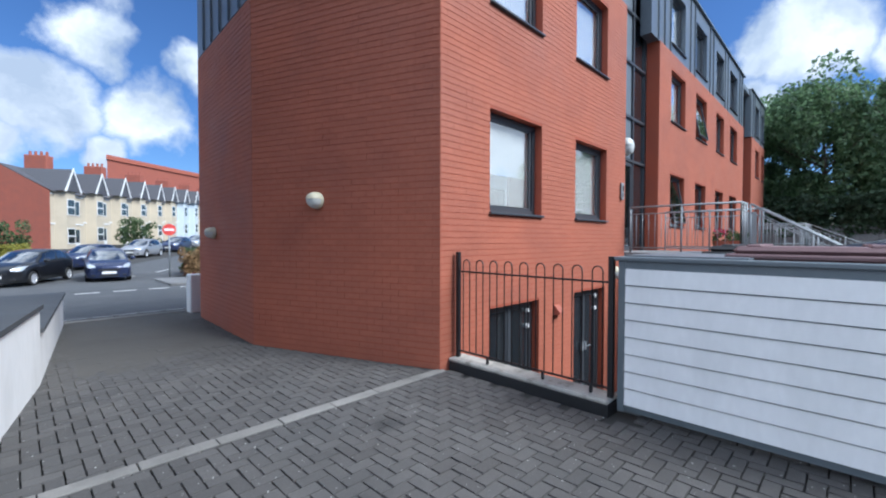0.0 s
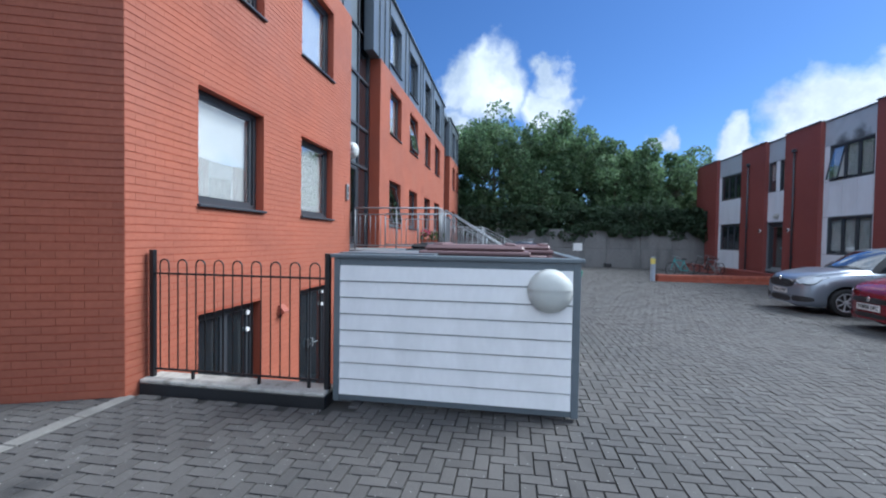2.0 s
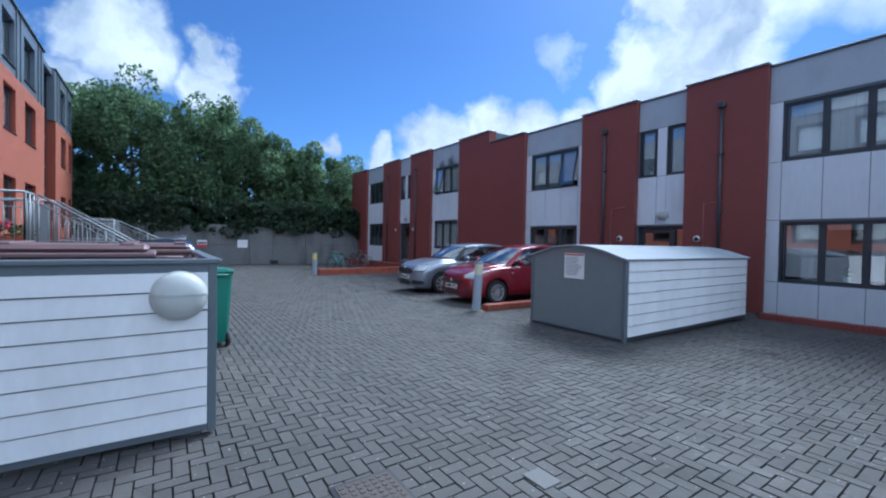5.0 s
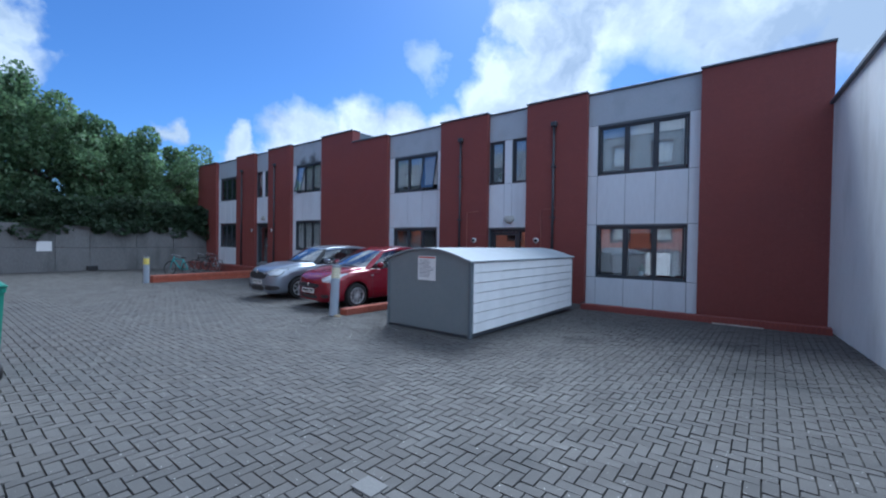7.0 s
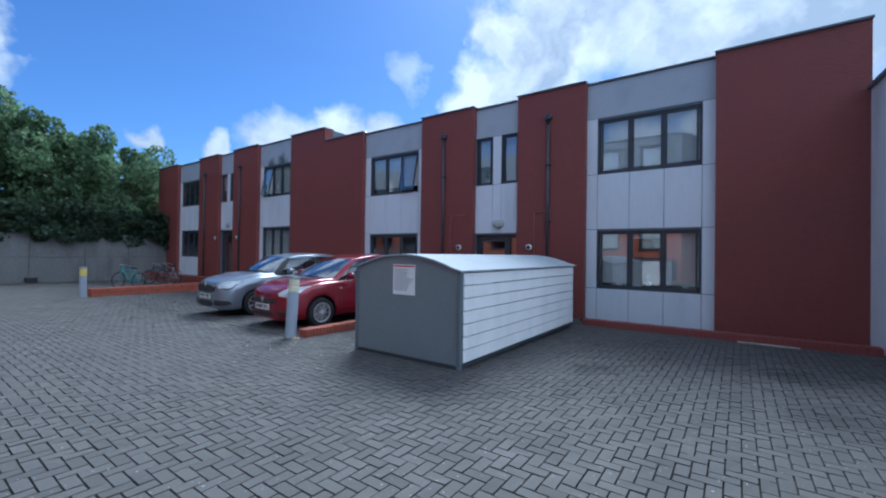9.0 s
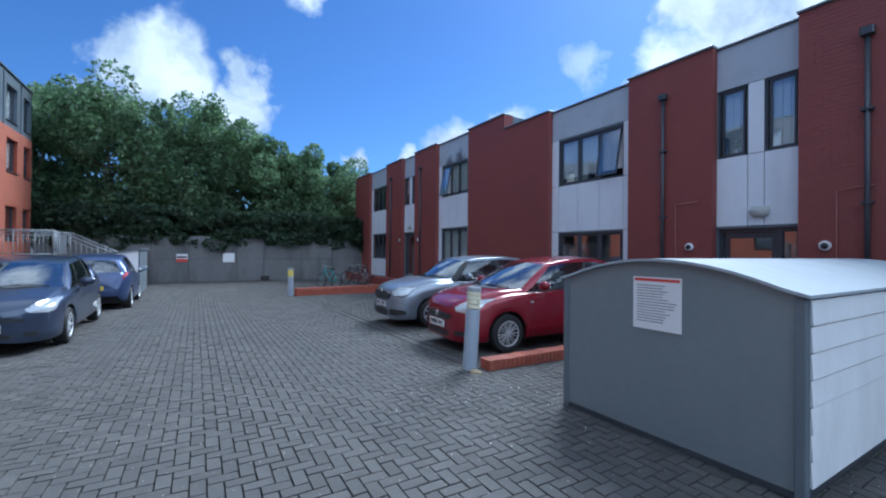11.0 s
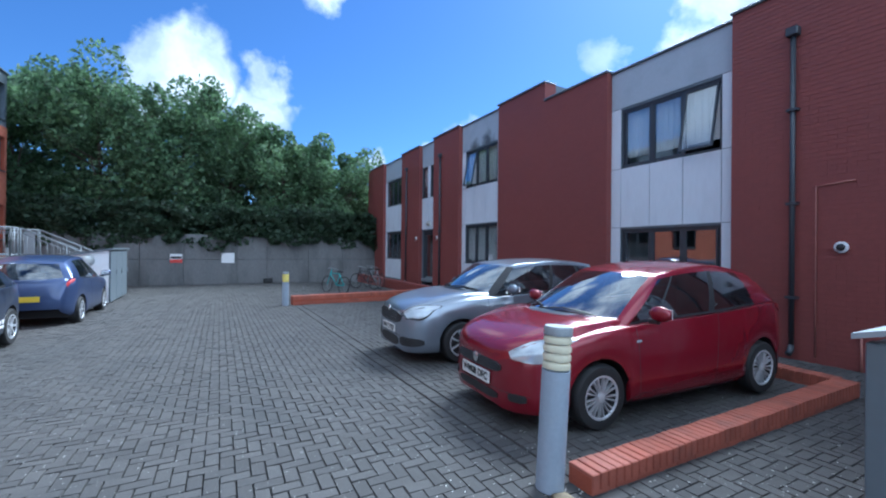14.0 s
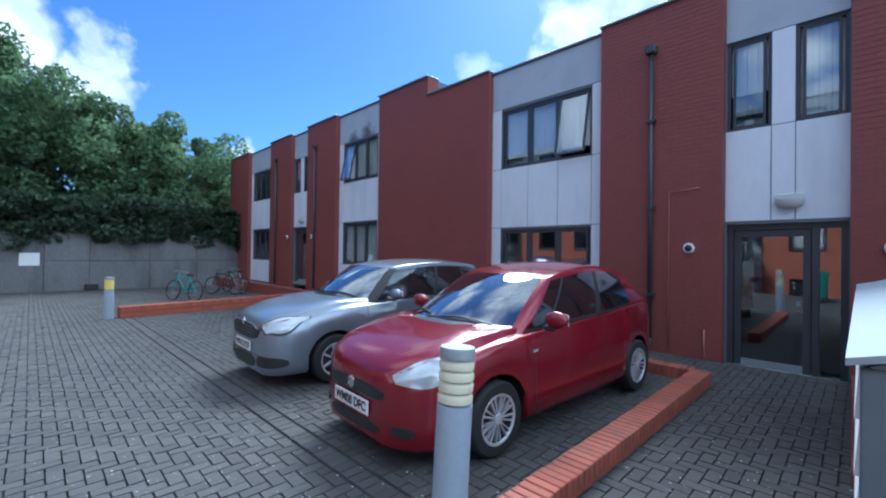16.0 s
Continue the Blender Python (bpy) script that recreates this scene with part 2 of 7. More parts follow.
M_WHITE = mat("white_board", (0.84, 0.84, 0.84), 0.45, var=0.05, scale=3, bump=0.06, bump_scale=30, dirt=(0.55, 0.56, 0.55), dirt_amount=0.3, dirt_scale=2.5, stretch=(1, 1, 0.4))
M_GREY = mat("grey_painted_metal", (0.13, 0.155, 0.175), 0.42, var=0.08, scale=3, dirt=(0.2, 0.22, 0.23), dirt_amount=0.3, dirt_scale=2)
M_FRAME = mat("dark_grey_frame", (0.05, 0.056, 0.065), 0.4, var=0.08)
M_ZINC = mat("grey_standing_seam_zinc", (0.15, 0.175, 0.2), 0.42, metal=0.3, var=0.12, scale=1.5, dirt=(0.22, 0.24, 0.26), dirt_amount=0.4, dirt_scale=1.2)
M_STEEL = mat("galvanised_steel", (0.29, 0.315, 0.33), 0.55, metal=0.35, var=0.15, scale=6)
M_BLACK = mat("black_painted_iron", (0.012, 0.012, 0.014), 0.45, var=0.2)
M_RUST = mat("black_bitumen_paint", (0.02, 0.021, 0.023), 0.6, var=0.3, bump=0.2, bump_scale=60)
M_STONE = mat("weathered_concrete_kerb", (0.42, 0.40, 0.36), 0.9, var=0.25, scale=8, bump=0.4, bump_scale=90, dirt=(0.12, 0.12, 0.09), dirt_amount=0.8, dirt_scale=7)
M_CONCRETE = mat("weathered_concrete", (0.17, 0.17, 0.17), 0.9, var=0.3, scale=2.5, bump=0.3, bump_scale=70, dirt=(0.075, 0.08, 0.078), dirt_amount=0.8, dirt_scale=1.1, stretch=(1, 1, 0.3))
SILT = ((1.3, 9.2, -0.05), 3.0, (0.072, 0.067, 0.06))
M_PAVER = mat("grey_block_paver", (0.077, 0.073, 0.07), 0.82, var=0.22, scale=9, bump=0.35, bump_scale=140, rnd=0.16, dirt=(0.055, 0.055, 0.055), dirt_amount=0.6, dirt_scale=0.9, specks=0.7, stains=((-0.12, -6.76, 0.62), (0.15, -8.43, 0.55), (2.09, 3.13, 0.14), (2.37, -7.19, 0.35), (9.0, -8.5, 0.5)), silt=SILT)
M_JOINT = mat("dark_paver_joint", (0.04, 0.038, 0.035), 0.95, var=0.3, scale=20, silt=SILT)
M_CHANNEL = mat("pale_concrete_channel", (0.19, 0.182, 0.168), 0.85, var=0.2, scale=8, bump=0.3, dirt=(0.1, 0.097, 0.09), dirt_amount=0.6, dirt_scale=3, rnd=0.1)
M_ASPHALT = mat("asphalt", (0.075, 0.078, 0.082), 0.85, var=0.25, scale=6, bump=0.3, bump_scale=150, dirt=(0.1, 0.1, 0.1), dirt_amount=0.5, dirt_scale=0.6)
M_LINE = mat("worn_white_road_paint", (0.6, 0.6, 0.58), 0.7, var=0.2, scale=8)
M_RENDER = mat("white_render", (0.74, 0.74, 0.73), 0.8, var=0.06, scale=2, bump=0.15, bump_scale=90, dirt=(0.45, 0.44, 0.41), dirt_amount=0.45, dirt_scale=1.5, stretch=(1, 1, 0.35))
M_FLOORING = mat("dull_interior", (0.2, 0.19, 0.18), 0.8)
M_GLASS = glass("window_glass", tint=(0.93, 0.95, 0.96), alpha=0.06, gloss=0.14)
M_GLASS_DARK = glass("dark_window_glass", alpha=0.7)
M_BLIND = mat("off_white_blind", (0.66, 0.66, 0.63), 0.7, var=0.06, stretch=(8, 8, 1))
M_DIFFUSER = mat("opal_lamp_cover", (0.56, 0.58, 0.55), 0.5, var=0.04, dirt=(0.6, 0.6, 0.55), dirt_amount=0.3)
M_CREAM = mat("cream_plastic", (0.62, 0.58, 0.42), 0.45, var=0.08)
M_YELLOW = mat("yellow_reflector", (0.7, 0.58, 0.12), 0.5, var=0.08)
M_GREEN = mat("green_bin_plastic", (0.02, 0.17, 0.12), 0.45, var=0.12)
M_MAROON = mat("brown_bin_plastic", (0.16, 0.095, 0.098), 0.5, var=0.12)
M_BLACKPL = mat("black_plastic", (0.02, 0.02, 0.022), 0.5, var=0.15)
M_PAPER = mat("paper_notice", (0.78, 0.78, 0.78), 0.6, var=0.03)
M_REDINK = mat("red_print", (0.6, 0.06, 0.05), 0.6)
M_INK = mat("grey_print", (0.3, 0.3, 0.33), 0.6)
M_DARKINK = mat("black_print", (0.015, 0.015, 0.015), 0.6)

# ---- mesh helpers ----


def box(bm, x0, x1, y0, y1, z0, z1, bevel=0.0, m=None):
    """Adds a box, with softened edges if bevel is given, moved by m."""
    vs = [bm.verts.new((x, y, z)) for x in (x0, x1) for y in (y0, y1) for z in (z0, z1)]
    fs = [bm.faces.new([vs[i] for i in q]) for q in ((0, 1, 3, 2), (4, 6, 7, 5), (0, 4, 5, 1), (2, 3, 7, 6), (0, 2, 6, 4), (1, 5, 7, 3))]
    if bevel:
        es = list({e for f in fs for e in f.edges})
        geom = bmesh.ops.bevel(bm, geom=es, offset=bevel, segments=1, affect="EDGES", profile=0.5)
        vs = list({v for f in geom["faces"] for v in f.verts} | {v for v in vs if v.is_valid})
    if m is not None:
        bmesh.ops.transform(bm, matrix=m, verts=vs)
    return vs


def tube(bm, points, r, seg=8, caps=True):
    """A round bar along points."""
    rings = []
    pts = [Vector(p) for p in points]
    for i, p in enumerate(pts):
        a, b = pts[max(i - 1, 0)], pts[min(i + 1, len(pts) - 1)]
        d = (b - a).normalized()
        side = d.cross(Vector((0, 0, 1)) if abs(d.z) < 0.95 else Vector((1, 0, 0))).normalized()
        up = side.cross(d)
        rad = r[i] if isinstance(r, (list, tuple)) else r
        rings.append([bm.verts.new(p + rad * (math.cos(k * 2 * math.pi / seg) * side + math.sin(k * 2 * math.pi / seg) * up)) for k in range(seg)])
    for a, b in zip(rings, rings[1:]):
        for k in range(seg):
            bm.faces.new((a[k], a[(k + 1) % seg], b[(k + 1) % seg], b[k]))
    if caps:
        bm.faces.new(rings[0][::-1])
        bm.faces.new(rings[-1])
    return rings


def lathe(bm, rows, seg=24, m=None):
    """A turned shape from (radius, height) rows about z."""
    rings, made = [], []
    for r, z in rows:
        ring = [bm.verts.new((r * math.cos(k * 2 * math.pi / seg), r * math.sin(k * 2 * math.pi / seg), z)) for k in range(seg)] if r > 1e-5 else [bm.verts.new((0, 0, z))]
        rings.append(ring)
        made += ring
    for a, b in zip(rings, rings[1:]):
        for k in range(seg):
            k2 = (k + 1) % seg
            if len(a) == 1 and len(b) > 1:
                bm.faces.new((a[0], b[k2], b[k]))
            elif len(b) == 1 and len(a) > 1:
                bm.faces.new((a[k], a[k2], b[0]))
            elif len(a) > 1:
                bm.faces.new((a[k], a[k2], b[k2], b[k]))
    if m is not None:
        bmesh.ops.transform(bm, matrix=m, verts=made)
    return made


def part(name, bm, material, parent=None, label="", smooth=False, kind="", category="", group="", keep=False):
    """Links a bmesh as one mesh object, under a thing where parent is given."""
    if not keep:
        bmesh.ops.recalc_face_normals(bm, faces=bm.faces)
    me = bpy.data.meshes.new(name)
    bm.to_mesh(me)
    bm.free()
    if smooth:
        me.polygons.foreach_set("use_smooth", [True] * len(me.polygons))
        if smooth != True:
            me.set_sharp_from_angle(angle=radians(smooth))
    me.materials.append(material)
    ob = new(name, me)
    if parent is not None:
        ob.parent = parent
    return tagged(ob, label, category, group, kind)


def thing(name, label, category, at=None, group="", kind=""):
    """An Empty that carries the parts of a thing."""
    ob = new(name)
    ob.empty_display_size = 0.1
    if at is not None:
        ob.matrix_basis = at
    return tagged(ob, label, category, group, kind)


def one(name, args, material, parent=None, label="", bevel=0.0, **kw):
    """One box as a mesh object."""
    bm = bmesh.new()
    box(bm, *args, bevel=bevel)
    return part(name, bm, material, parent, label, **kw)


def wall_mesh(bm, length, z0, z1, thick, holes, m):
    """An upright wall along local x with its face at y = 0 and its body behind (y > 0), with holes (x0, x1, z0, z1) right through."""
    xs = sorted({0.0, length, *[h[0] for h in holes], *[h[1] for h in holes]})
    zs = sorted({z0, z1, *[h[2] for h in holes], *[h[3] for h in holes]})
    xs, zs = [x for x in xs if 0 <= x <= length], [z for z in zs if z0 <= z <= z1]

    def solid(i, k):
        if not (0 <= i < len(xs) - 1 and 0 <= k < len(zs) - 1):
            return False
        x, z = (xs[i] + xs[i + 1]) / 2, (zs[k] + zs[k + 1]) / 2
        return not any(h[0] < x < h[1] and h[2] < z < h[3] for h in holes)

    made = {}

    def v(x, y, z):
        key = (round(x, 5), y, round(z, 5))
        if key not in made:
            made[key] = bm.verts.new(m @ Vector(key))
        return made[key]

    for i in range(len(xs) - 1):
        for k in range(len(zs) - 1):
            if not solid(i, k):
                continue
            a, b, c, d = xs[i], xs[i + 1], zs[k], zs[k + 1]
            bm.faces.new((v(a, 0, c), v(b, 0, c), v(b, 0, d), v(a, 0, d)))
            bm.faces.new((v(a, thick, c), v(a, thick, d), v(b, thick, d), v(b, thick, c)))
            if not solid(i - 1, k):
                bm.faces.new((v(a, 0, c), v(a, 0, d), v(a, thick, d), v(a, thick, c)))
            if not solid(i + 1, k):
                bm.faces.new((v(b, 0, c), v(b, thick, c), v(b, thick, d), v(b, 0, d)))
            if not solid(i, k - 1):
                bm.faces.new((v(a, 0, c), v(a, thick, c), v(b, thick, c), v(b, 0, c)))
            if not solid(i, k + 1):
                bm.faces.new((v(a, 0, d), v(b, 0, d), v(b, thick, d), v(a, thick, d)))


def facing(x, y, yaw):
    """A wall's own axes: x along it, y into it; yaw turns it about z."""
    return pose(x, y, 0, 0, 0, yaw)


def ground_z(x, y):
    """The yard falls very gently away to its far end and to the long wing."""
    return -0.008 * max(0.0, x - 8.0) - 0.012 * max(0.0, -6.0 - y) * (1 if y > -12.5 else 6.5 / max(6.5, -6 - y))

# ---- ground, road ----
YA, YB = 3.8, -12.066
BRICKS = []  # (face pose, length, z0, z1, holes, material, parent): laid at the end of the file


def street_z(y):
    """The drive dips to the street, and the side road climbs away from it."""
    keys = [(10.4, 0.0), (14.0, -0.42), (18, -0.5), (30, -0.45), (56, 0.5), (80, 1.4), (130, 2.2)]
    if y <= keys[0][0]:
        return 0.0
    for (a, za), (b, zb) in zip(keys, keys[1:]):
        if y <= b:
            return za + (zb - za) * (y - a) / (b - a)
    return keys[-1][1]


def build_ground():
    bm = bmesh.new()
    xs = [-400, -60, -12, -4, 0, 3.66, 4, 8, 8.9, 12, 16, 20, 24, 28.4, 60, 400]
    ys = [-400, -60, -20, -12.5, -10, -8, -6, -2, 1.9, 2, 3.6, YA + 0.3, 5, 8, 10.4, 12, 14, 18, 24, 30, 43, 56, 68, 80, 130, 400]
    # the light well in front of the block's basement is cut out of the ground
    grid = [[bm.verts.new((x, y, ground_z(min(x, 30), y) + street_z(y) - 0.03)) for y in ys] for x in xs]
    for i in range(len(xs) - 1):
        for k in range(len(ys) - 1):
            if 3.6 < (xs[i] + xs[i + 1]) / 2 < 8.9 and 1.9 < (ys[k] + ys[k + 1]) / 2 < YA + 0.3:
                continue
            bm.faces.new((grid[i][k], grid[i + 1][k], grid[i + 1][k + 1], grid[i][k + 1]))
    part("ground", bm, M_JOINT, kind="structure", label="dark sandy bedding under the block paving", category="ground")
    # road across the mouth of the drive and the side road climbing away
    bm = bmesh.new()

    def strip(rows):
        vs = [[bm.verts.new((x, y, street_z(y) + dz)) for x in (x0, x1)] for y, x0, x1, dz in rows]
        for a, b in zip(vs, vs[1:]):
            bm.faces.new((a[0], a[1], b[1], b[0]))

    strip([(y, -120, 120, 0.0) for y in (10.75, 12, 14, 18, 21)])
    strip([(y, -2.2 + max(0, y - 24) * 0.65, 4.8 + max(0, y - 24) * 0.65, 0.004) for y in (21, 24, 30, 43, 56, 68, 80, 130)])
    part("road", bm, M_ASPHALT, kind="structure", label="worn grey asphalt street and side road", category="road")
    for name, x0, x1 in (("pavement_far_left", -60, -2.2), ("pavement_far_right", 4.5, 60)):
        one(name, (x0, x1, 21.0, 24.0, -0.55, -0.38), M_CONCRETE, kind="structure", label="concrete pavement with a raised kerb", category="pavement", bevel=0.02)
    one("kerb", (0.3, 2.6, 10.3, 10.45, -0.02, 0.02), M_CHANNEL, kind="structure", label="flush pale kerb across the drive", category="kerb")


build_ground()


def road_marking(x0, x1, y0, y1):
    z = street_z((y0 + y1) / 2) + 0.006
    bm = bmesh.new()
    lo = [bm.verts.new(p) for p in ((x0, y0, street_z(y0) + 0.005), (x1, y0, street_z(y0) + 0.005), (x1 + 0.65 * (y1 - y0 if y0 > 24 else 0), y1, street_z(y1) + 0.006), (x0 + 0.65 * (y1 - y0 if y0 > 24 else 0), y1, street_z(y1) + 0.006))]
    hi = [bm.verts.new(v.co + Vector((0, 0, 0.004))) for v in lo]
    bm.faces.new(hi), bm.faces.new(lo[::-1])
    for i in range(4):
        bm.faces.new((lo[i], lo[(i + 1) % 4], hi[(i + 1) % 4], hi[i]))
    part("road_marking", bm, M_LINE, label="worn white dash painted on the asphalt", category="road marking", group="road dashes")


for k in range(8):
    road_marking(-1.9 + k * 1.1, -1.2 + k * 1.1, 20.2, 20.35)
for k in range(9):
    road_marking(3.0 + k * 2.6, 3.12 + k * 2.6, 25.5 + k * 4.0, 27.3 + k * 4.0)
road_marking(0.5, 6.0, 12.0, 12.08)

# ---- block of flats A ----
A1, A2, A3, A4, A5, A6 = 3.41, 8.875, 10.97, 22.05, 24.15, 28.2
BR_TOP, ROOF_A = 6.35, 8.5
SILL_1, HEAD_1, SILL_2, HEAD_2 = 1.88, 3.23, 4.6, 5.93
WIN_A1 = [(4.33, 5.6), (6.69, 7.95)]
WIN_A2 = [(11.9, 13.2), (14.33, 15.63), (16.96, 18.2), (19.28, 20.7)]
WIN_A3 = [(25.3, 26.45), (27.2, 28.0)]


def hole_list(x0, wins, rows):
    return [(a - x0, b - x0, s, h) for a, b in wins for s, h in rows]


def structure_wall(name, m, length, z0, z1, thick, holes, material, label, bricks=None):
    bm = bmesh.new()
    wall_mesh(bm, length, z0, z1, thick, holes, m)
    ob = part(name, bm, material, kind="structure", label=label, category="wall")
    if bricks:
        BRICKS.append((m, length, z0, z1, holes, bricks, ob))
    return ob


ROWS_A = [(SILL_1, HEAD_1), (SILL_2, HEAD_2)]
base_holes = [(4.33 - A1, 5.55 - A1, -1.55, 0.6), (6.67 - A1, 7.92 - A1, -1.55, 0.6)]
A_LABEL = "orange-red brick wall of the block of flats"
structure_wall("wall_a_front_1", facing(A1, YA, 0), A2 - A1, -1.7, BR_TOP, 0.3, hole_list(A1, WIN_A1, ROWS_A) + base_holes, M_MORTAR_A, A_LABEL, M_BRICK_A)
structure_wall("wall_a_front_2", facing(A3, YA, 0), A4 - A3, -0.4, BR_TOP, 0.3, hole_list(A3, WIN_A2, ROWS_A), M_MORTAR_A, A_LABEL, M_BRICK_A)
structure_wall("wall_a_front_3", facing(A5, YA, 0), A6 - A5, -0.4, BR_TOP, 0.3, hole_list(A5, WIN_A3, ROWS_A), M_MORTAR_A, A_LABEL, M_BRICK_A)
bend, gend = Vector((2.354, 6.5)), Vector((2.47, 9.4))
d1 = Vector((A1, YA)) - bend
d2 = bend - gend
structure_wall("wall_a_gable_1", facing(*bend, math.degrees(math.atan2(d1.y, d1.x))), d1.length, -0.3, BR_TOP, 0.3, [], M_MORTAR_A, "orange-red brick gable wall, angled along the drive", M_BRICK_A)
structure_wall("wall_a_gable_2", facing(*gend, math.degrees(math.atan2(d2.y, d2.x))), d2.length, -0.3, 4.93, 0.3, [], M_MORTAR_A, "lower orange-red brick gable wall beside the drive", M_BRICK_A)


def zinc_wall(name, m, length, z0, z1, holes, seam=0.45):
    w = structure_wall(name, m, length, z0, z1, 0.25, holes, M_ZINC, "grey standing seam zinc cladding of the attic storey")
    n = int(length / seam)
    for i in range(1, n):
        x = i * length / n
        if any(h[0] - 0.05 < x < h[1] + 0.05 for h in holes):
            continue
        bm = bmesh.new()
        box(bm, x - 0.012, x + 0.012, -0.035, 0, z0, z1, m=m)
        part("seam", bm, M_ZINC, w)
    bm = bmesh.new()
    box(bm, -0.03, length + 0.03, -0.07, 0.3, z1, z1 + 0.06, bevel=0.01, m=m)
    part("capping", bm, M_GREY, w)
    return w


ATTIC = (6.62, 8.05)
zinc_wall("wall_a_attic_1", facing(A1, YA + 0.02, 0), A2 - A1, BR_TOP, ROOF_A, hole_list(A1, WIN_A1, [ATTIC]))
zinc_wall("wall_a_attic_2", facing(A3 - 0.55, YA + 0.02, 0), A4 - A3 + 0.55, BR_TOP, ROOF_A, hole_list(A3 - 0.55, WIN_A2, [ATTIC]))
zinc_wall("wall_a_attic_3", facing(A5 - 0.1, YA + 0.02, 0), A6 - A5 + 0.1, BR_TOP, ROOF_A, hole_list(A5 - 0.1, WIN_A3, [ATTIC]))
zinc_wall("wall_a_gable_attic_1", facing(*bend, math.degrees(math.atan2(d1.y, d1.x))), d1.length, BR_TOP, ROOF_A, [])
zinc_wall("wall_a_gable_attic_2", facing(*gend, math.degrees(math.atan2(d2.y, d2.x))), d2.length, 4.95, ROOF_A, [])

# the rest of the block: back, far end, roof, floors
for name, args in (("wall_a_back", (2.78, A6, 9.15, 9.4, -1.7, ROOF_A)), ("wall_a_far_end", (A6 - 0.3, A6, YA + 0.3, 9.15, -0.4, ROOF_A))):
    one(name, args, M_MORTAR_A, kind="structure", label="plain brick wall of the block of flats", category="wall")
bm = bmesh.new()
ring = [(A1 + 0.1, YA + 0.1), (A6, YA + 0.1), (A6, 9.35), (2.6, 9.35), (2.55, 8.0), (2.45, 6.5)]
lo, hi = [bm.verts.new((x, y, ROOF_A - 0.25)) for x, y in ring], [bm.verts.new((x, y, ROOF_A - 0.05)) for x, y in ring]
bm.faces.new(lo[::-1]), bm.faces.new(hi)
for i in range(len(ring)):
    bm.faces.new((lo[i], lo[(i + 1) % 6], hi[(i + 1) % 6], hi[i]))
part("roof_a", bm, M_GREY, kind="structure", label="flat grey roof of the block of flats", category="roof")
for n, z in enumerate((1.0, 3.9, 6.3)):
    one(f"floor_a_{n + 1}", (A1 + 0.6, A6 - 0.4, YA + 0.7, 9.1, z, z + 0.25), M_FLOORING, kind="structure", label="plain interior floor slab", category="floor")


def window(name, m, x0, x1, z0, z1, depth=0.12, lights=1, frame=0.07, material=M_FRAME, pane=M_GLASS, sill=True, blind=0.0, tilt=-1, label="dark grey framed window with clear glass", transom=0.0, blind_side=0.0, flat=False, short=()):
    """A window set into a wall's hole: outer frame, mullions, panes, sill and, where seen, a blind behind."""
    w = thing(name, label, "window", kind="structure")
    bm = bmesh.new()
    d0, d1_ = depth, depth + 0.07
    for a in ((x0, x1, z0, z0 + frame), (x0, x1, z1 - frame, z1)):
        box(bm, a[0], a[1], d0, d1_, a[2], a[3], m=m)
    for a in ((x0, x0 + frame), (x1 - frame, x1)):
        box(bm, a[0], a[1], d0, d1_, z0 + frame, z1 - frame, m=m)
    part("window_frame", bm, material, w)
    step = (x1 - x0 - 2 * frame) / lights
    for i in range(lights):
        a, b = x0 + frame + i * step, x0 + frame + (i + 1) * step
        if i:
            bm = bmesh.new()
            box(bm, a - 0.03, a + 0.03, d0, d1_, z0 + frame, z1 - frame, m=m)
            part("mullion", bm, material, w)
        pm = m
        if i == tilt:
            pm = m @ Matrix.Translation((0, d0, z1 - frame)) @ Matrix.Rotation(radians(-11), 4, "X") @ Matrix.Translation((0, -d0, -(z1 - frame)))
        rail = 0.036
        bm = bmesh.new()
        for q in ((a + 0.03, b - 0.03, z0 + frame, z0 + frame + rail), (a + 0.03, b - 0.03, z1 - frame - rail, z1 - frame)):
            box(bm, q[0], q[1], d0 + 0.012, d0 + 0.055, q[2], q[3], m=pm)
        for q in ((a + 0.03, a + 0.03 + rail), (b - 0.03 - rail, b - 0.03)):
            box(bm, q[0], q[1], d0 + 0.012, d0 + 0.055, z0 + frame + rail, z1 - frame - rail, m=pm)
        if transom and i != tilt:
            box(bm, a + 0.03, b - 0.03, d0 + 0.01, d0 + 0.055, transom - 0.025, transom + 0.025, m=pm)
        part("sash", bm, material, w)
        bm = bmesh.new()
        box(bm, a + 0.03 + rail, b - 0.03 - rail, d0 + 0.028, d0 + 0.036, z0 + frame + rail, z1 - frame - rail, m=pm)
        p = part("pane", bm, pane, w)
        p.visible_shadow = False
        if blind:
            bm = bmesh.new()
            zb = z1 - frame - (z1 - z0 - 2 * frame) * blind
            n = 1 if flat else max(4, int((b - a) / 0.06))
            if i in short:
                zb = z1 - frame - (z1 - z0) * 0.1
            for j in range(n):
                u0, u1 = a + (b - a) * j / n, a + (b - a) * (j + 1) / n
                if blind_side and blind_side < (j + 0.5) / n < 1 - blind_side:
                    continue
                box(bm, u0, u1 - 0.004, d0 + 0.085 + 0.012 * (j % 2), d0 + 0.095 + 0.012 * (j % 2), zb, z1 - frame, m=m)
            part("curtain", bm, M_BLIND, w)
    if sill:
        bm = bmesh.new()
        box(bm, x0 - 0.02, x1 + 0.02, -0.05, depth, z0 - 0.035, z0 - 0.002, bevel=0.006, m=m)
        part("window_sill", bm, material, w)
    return w


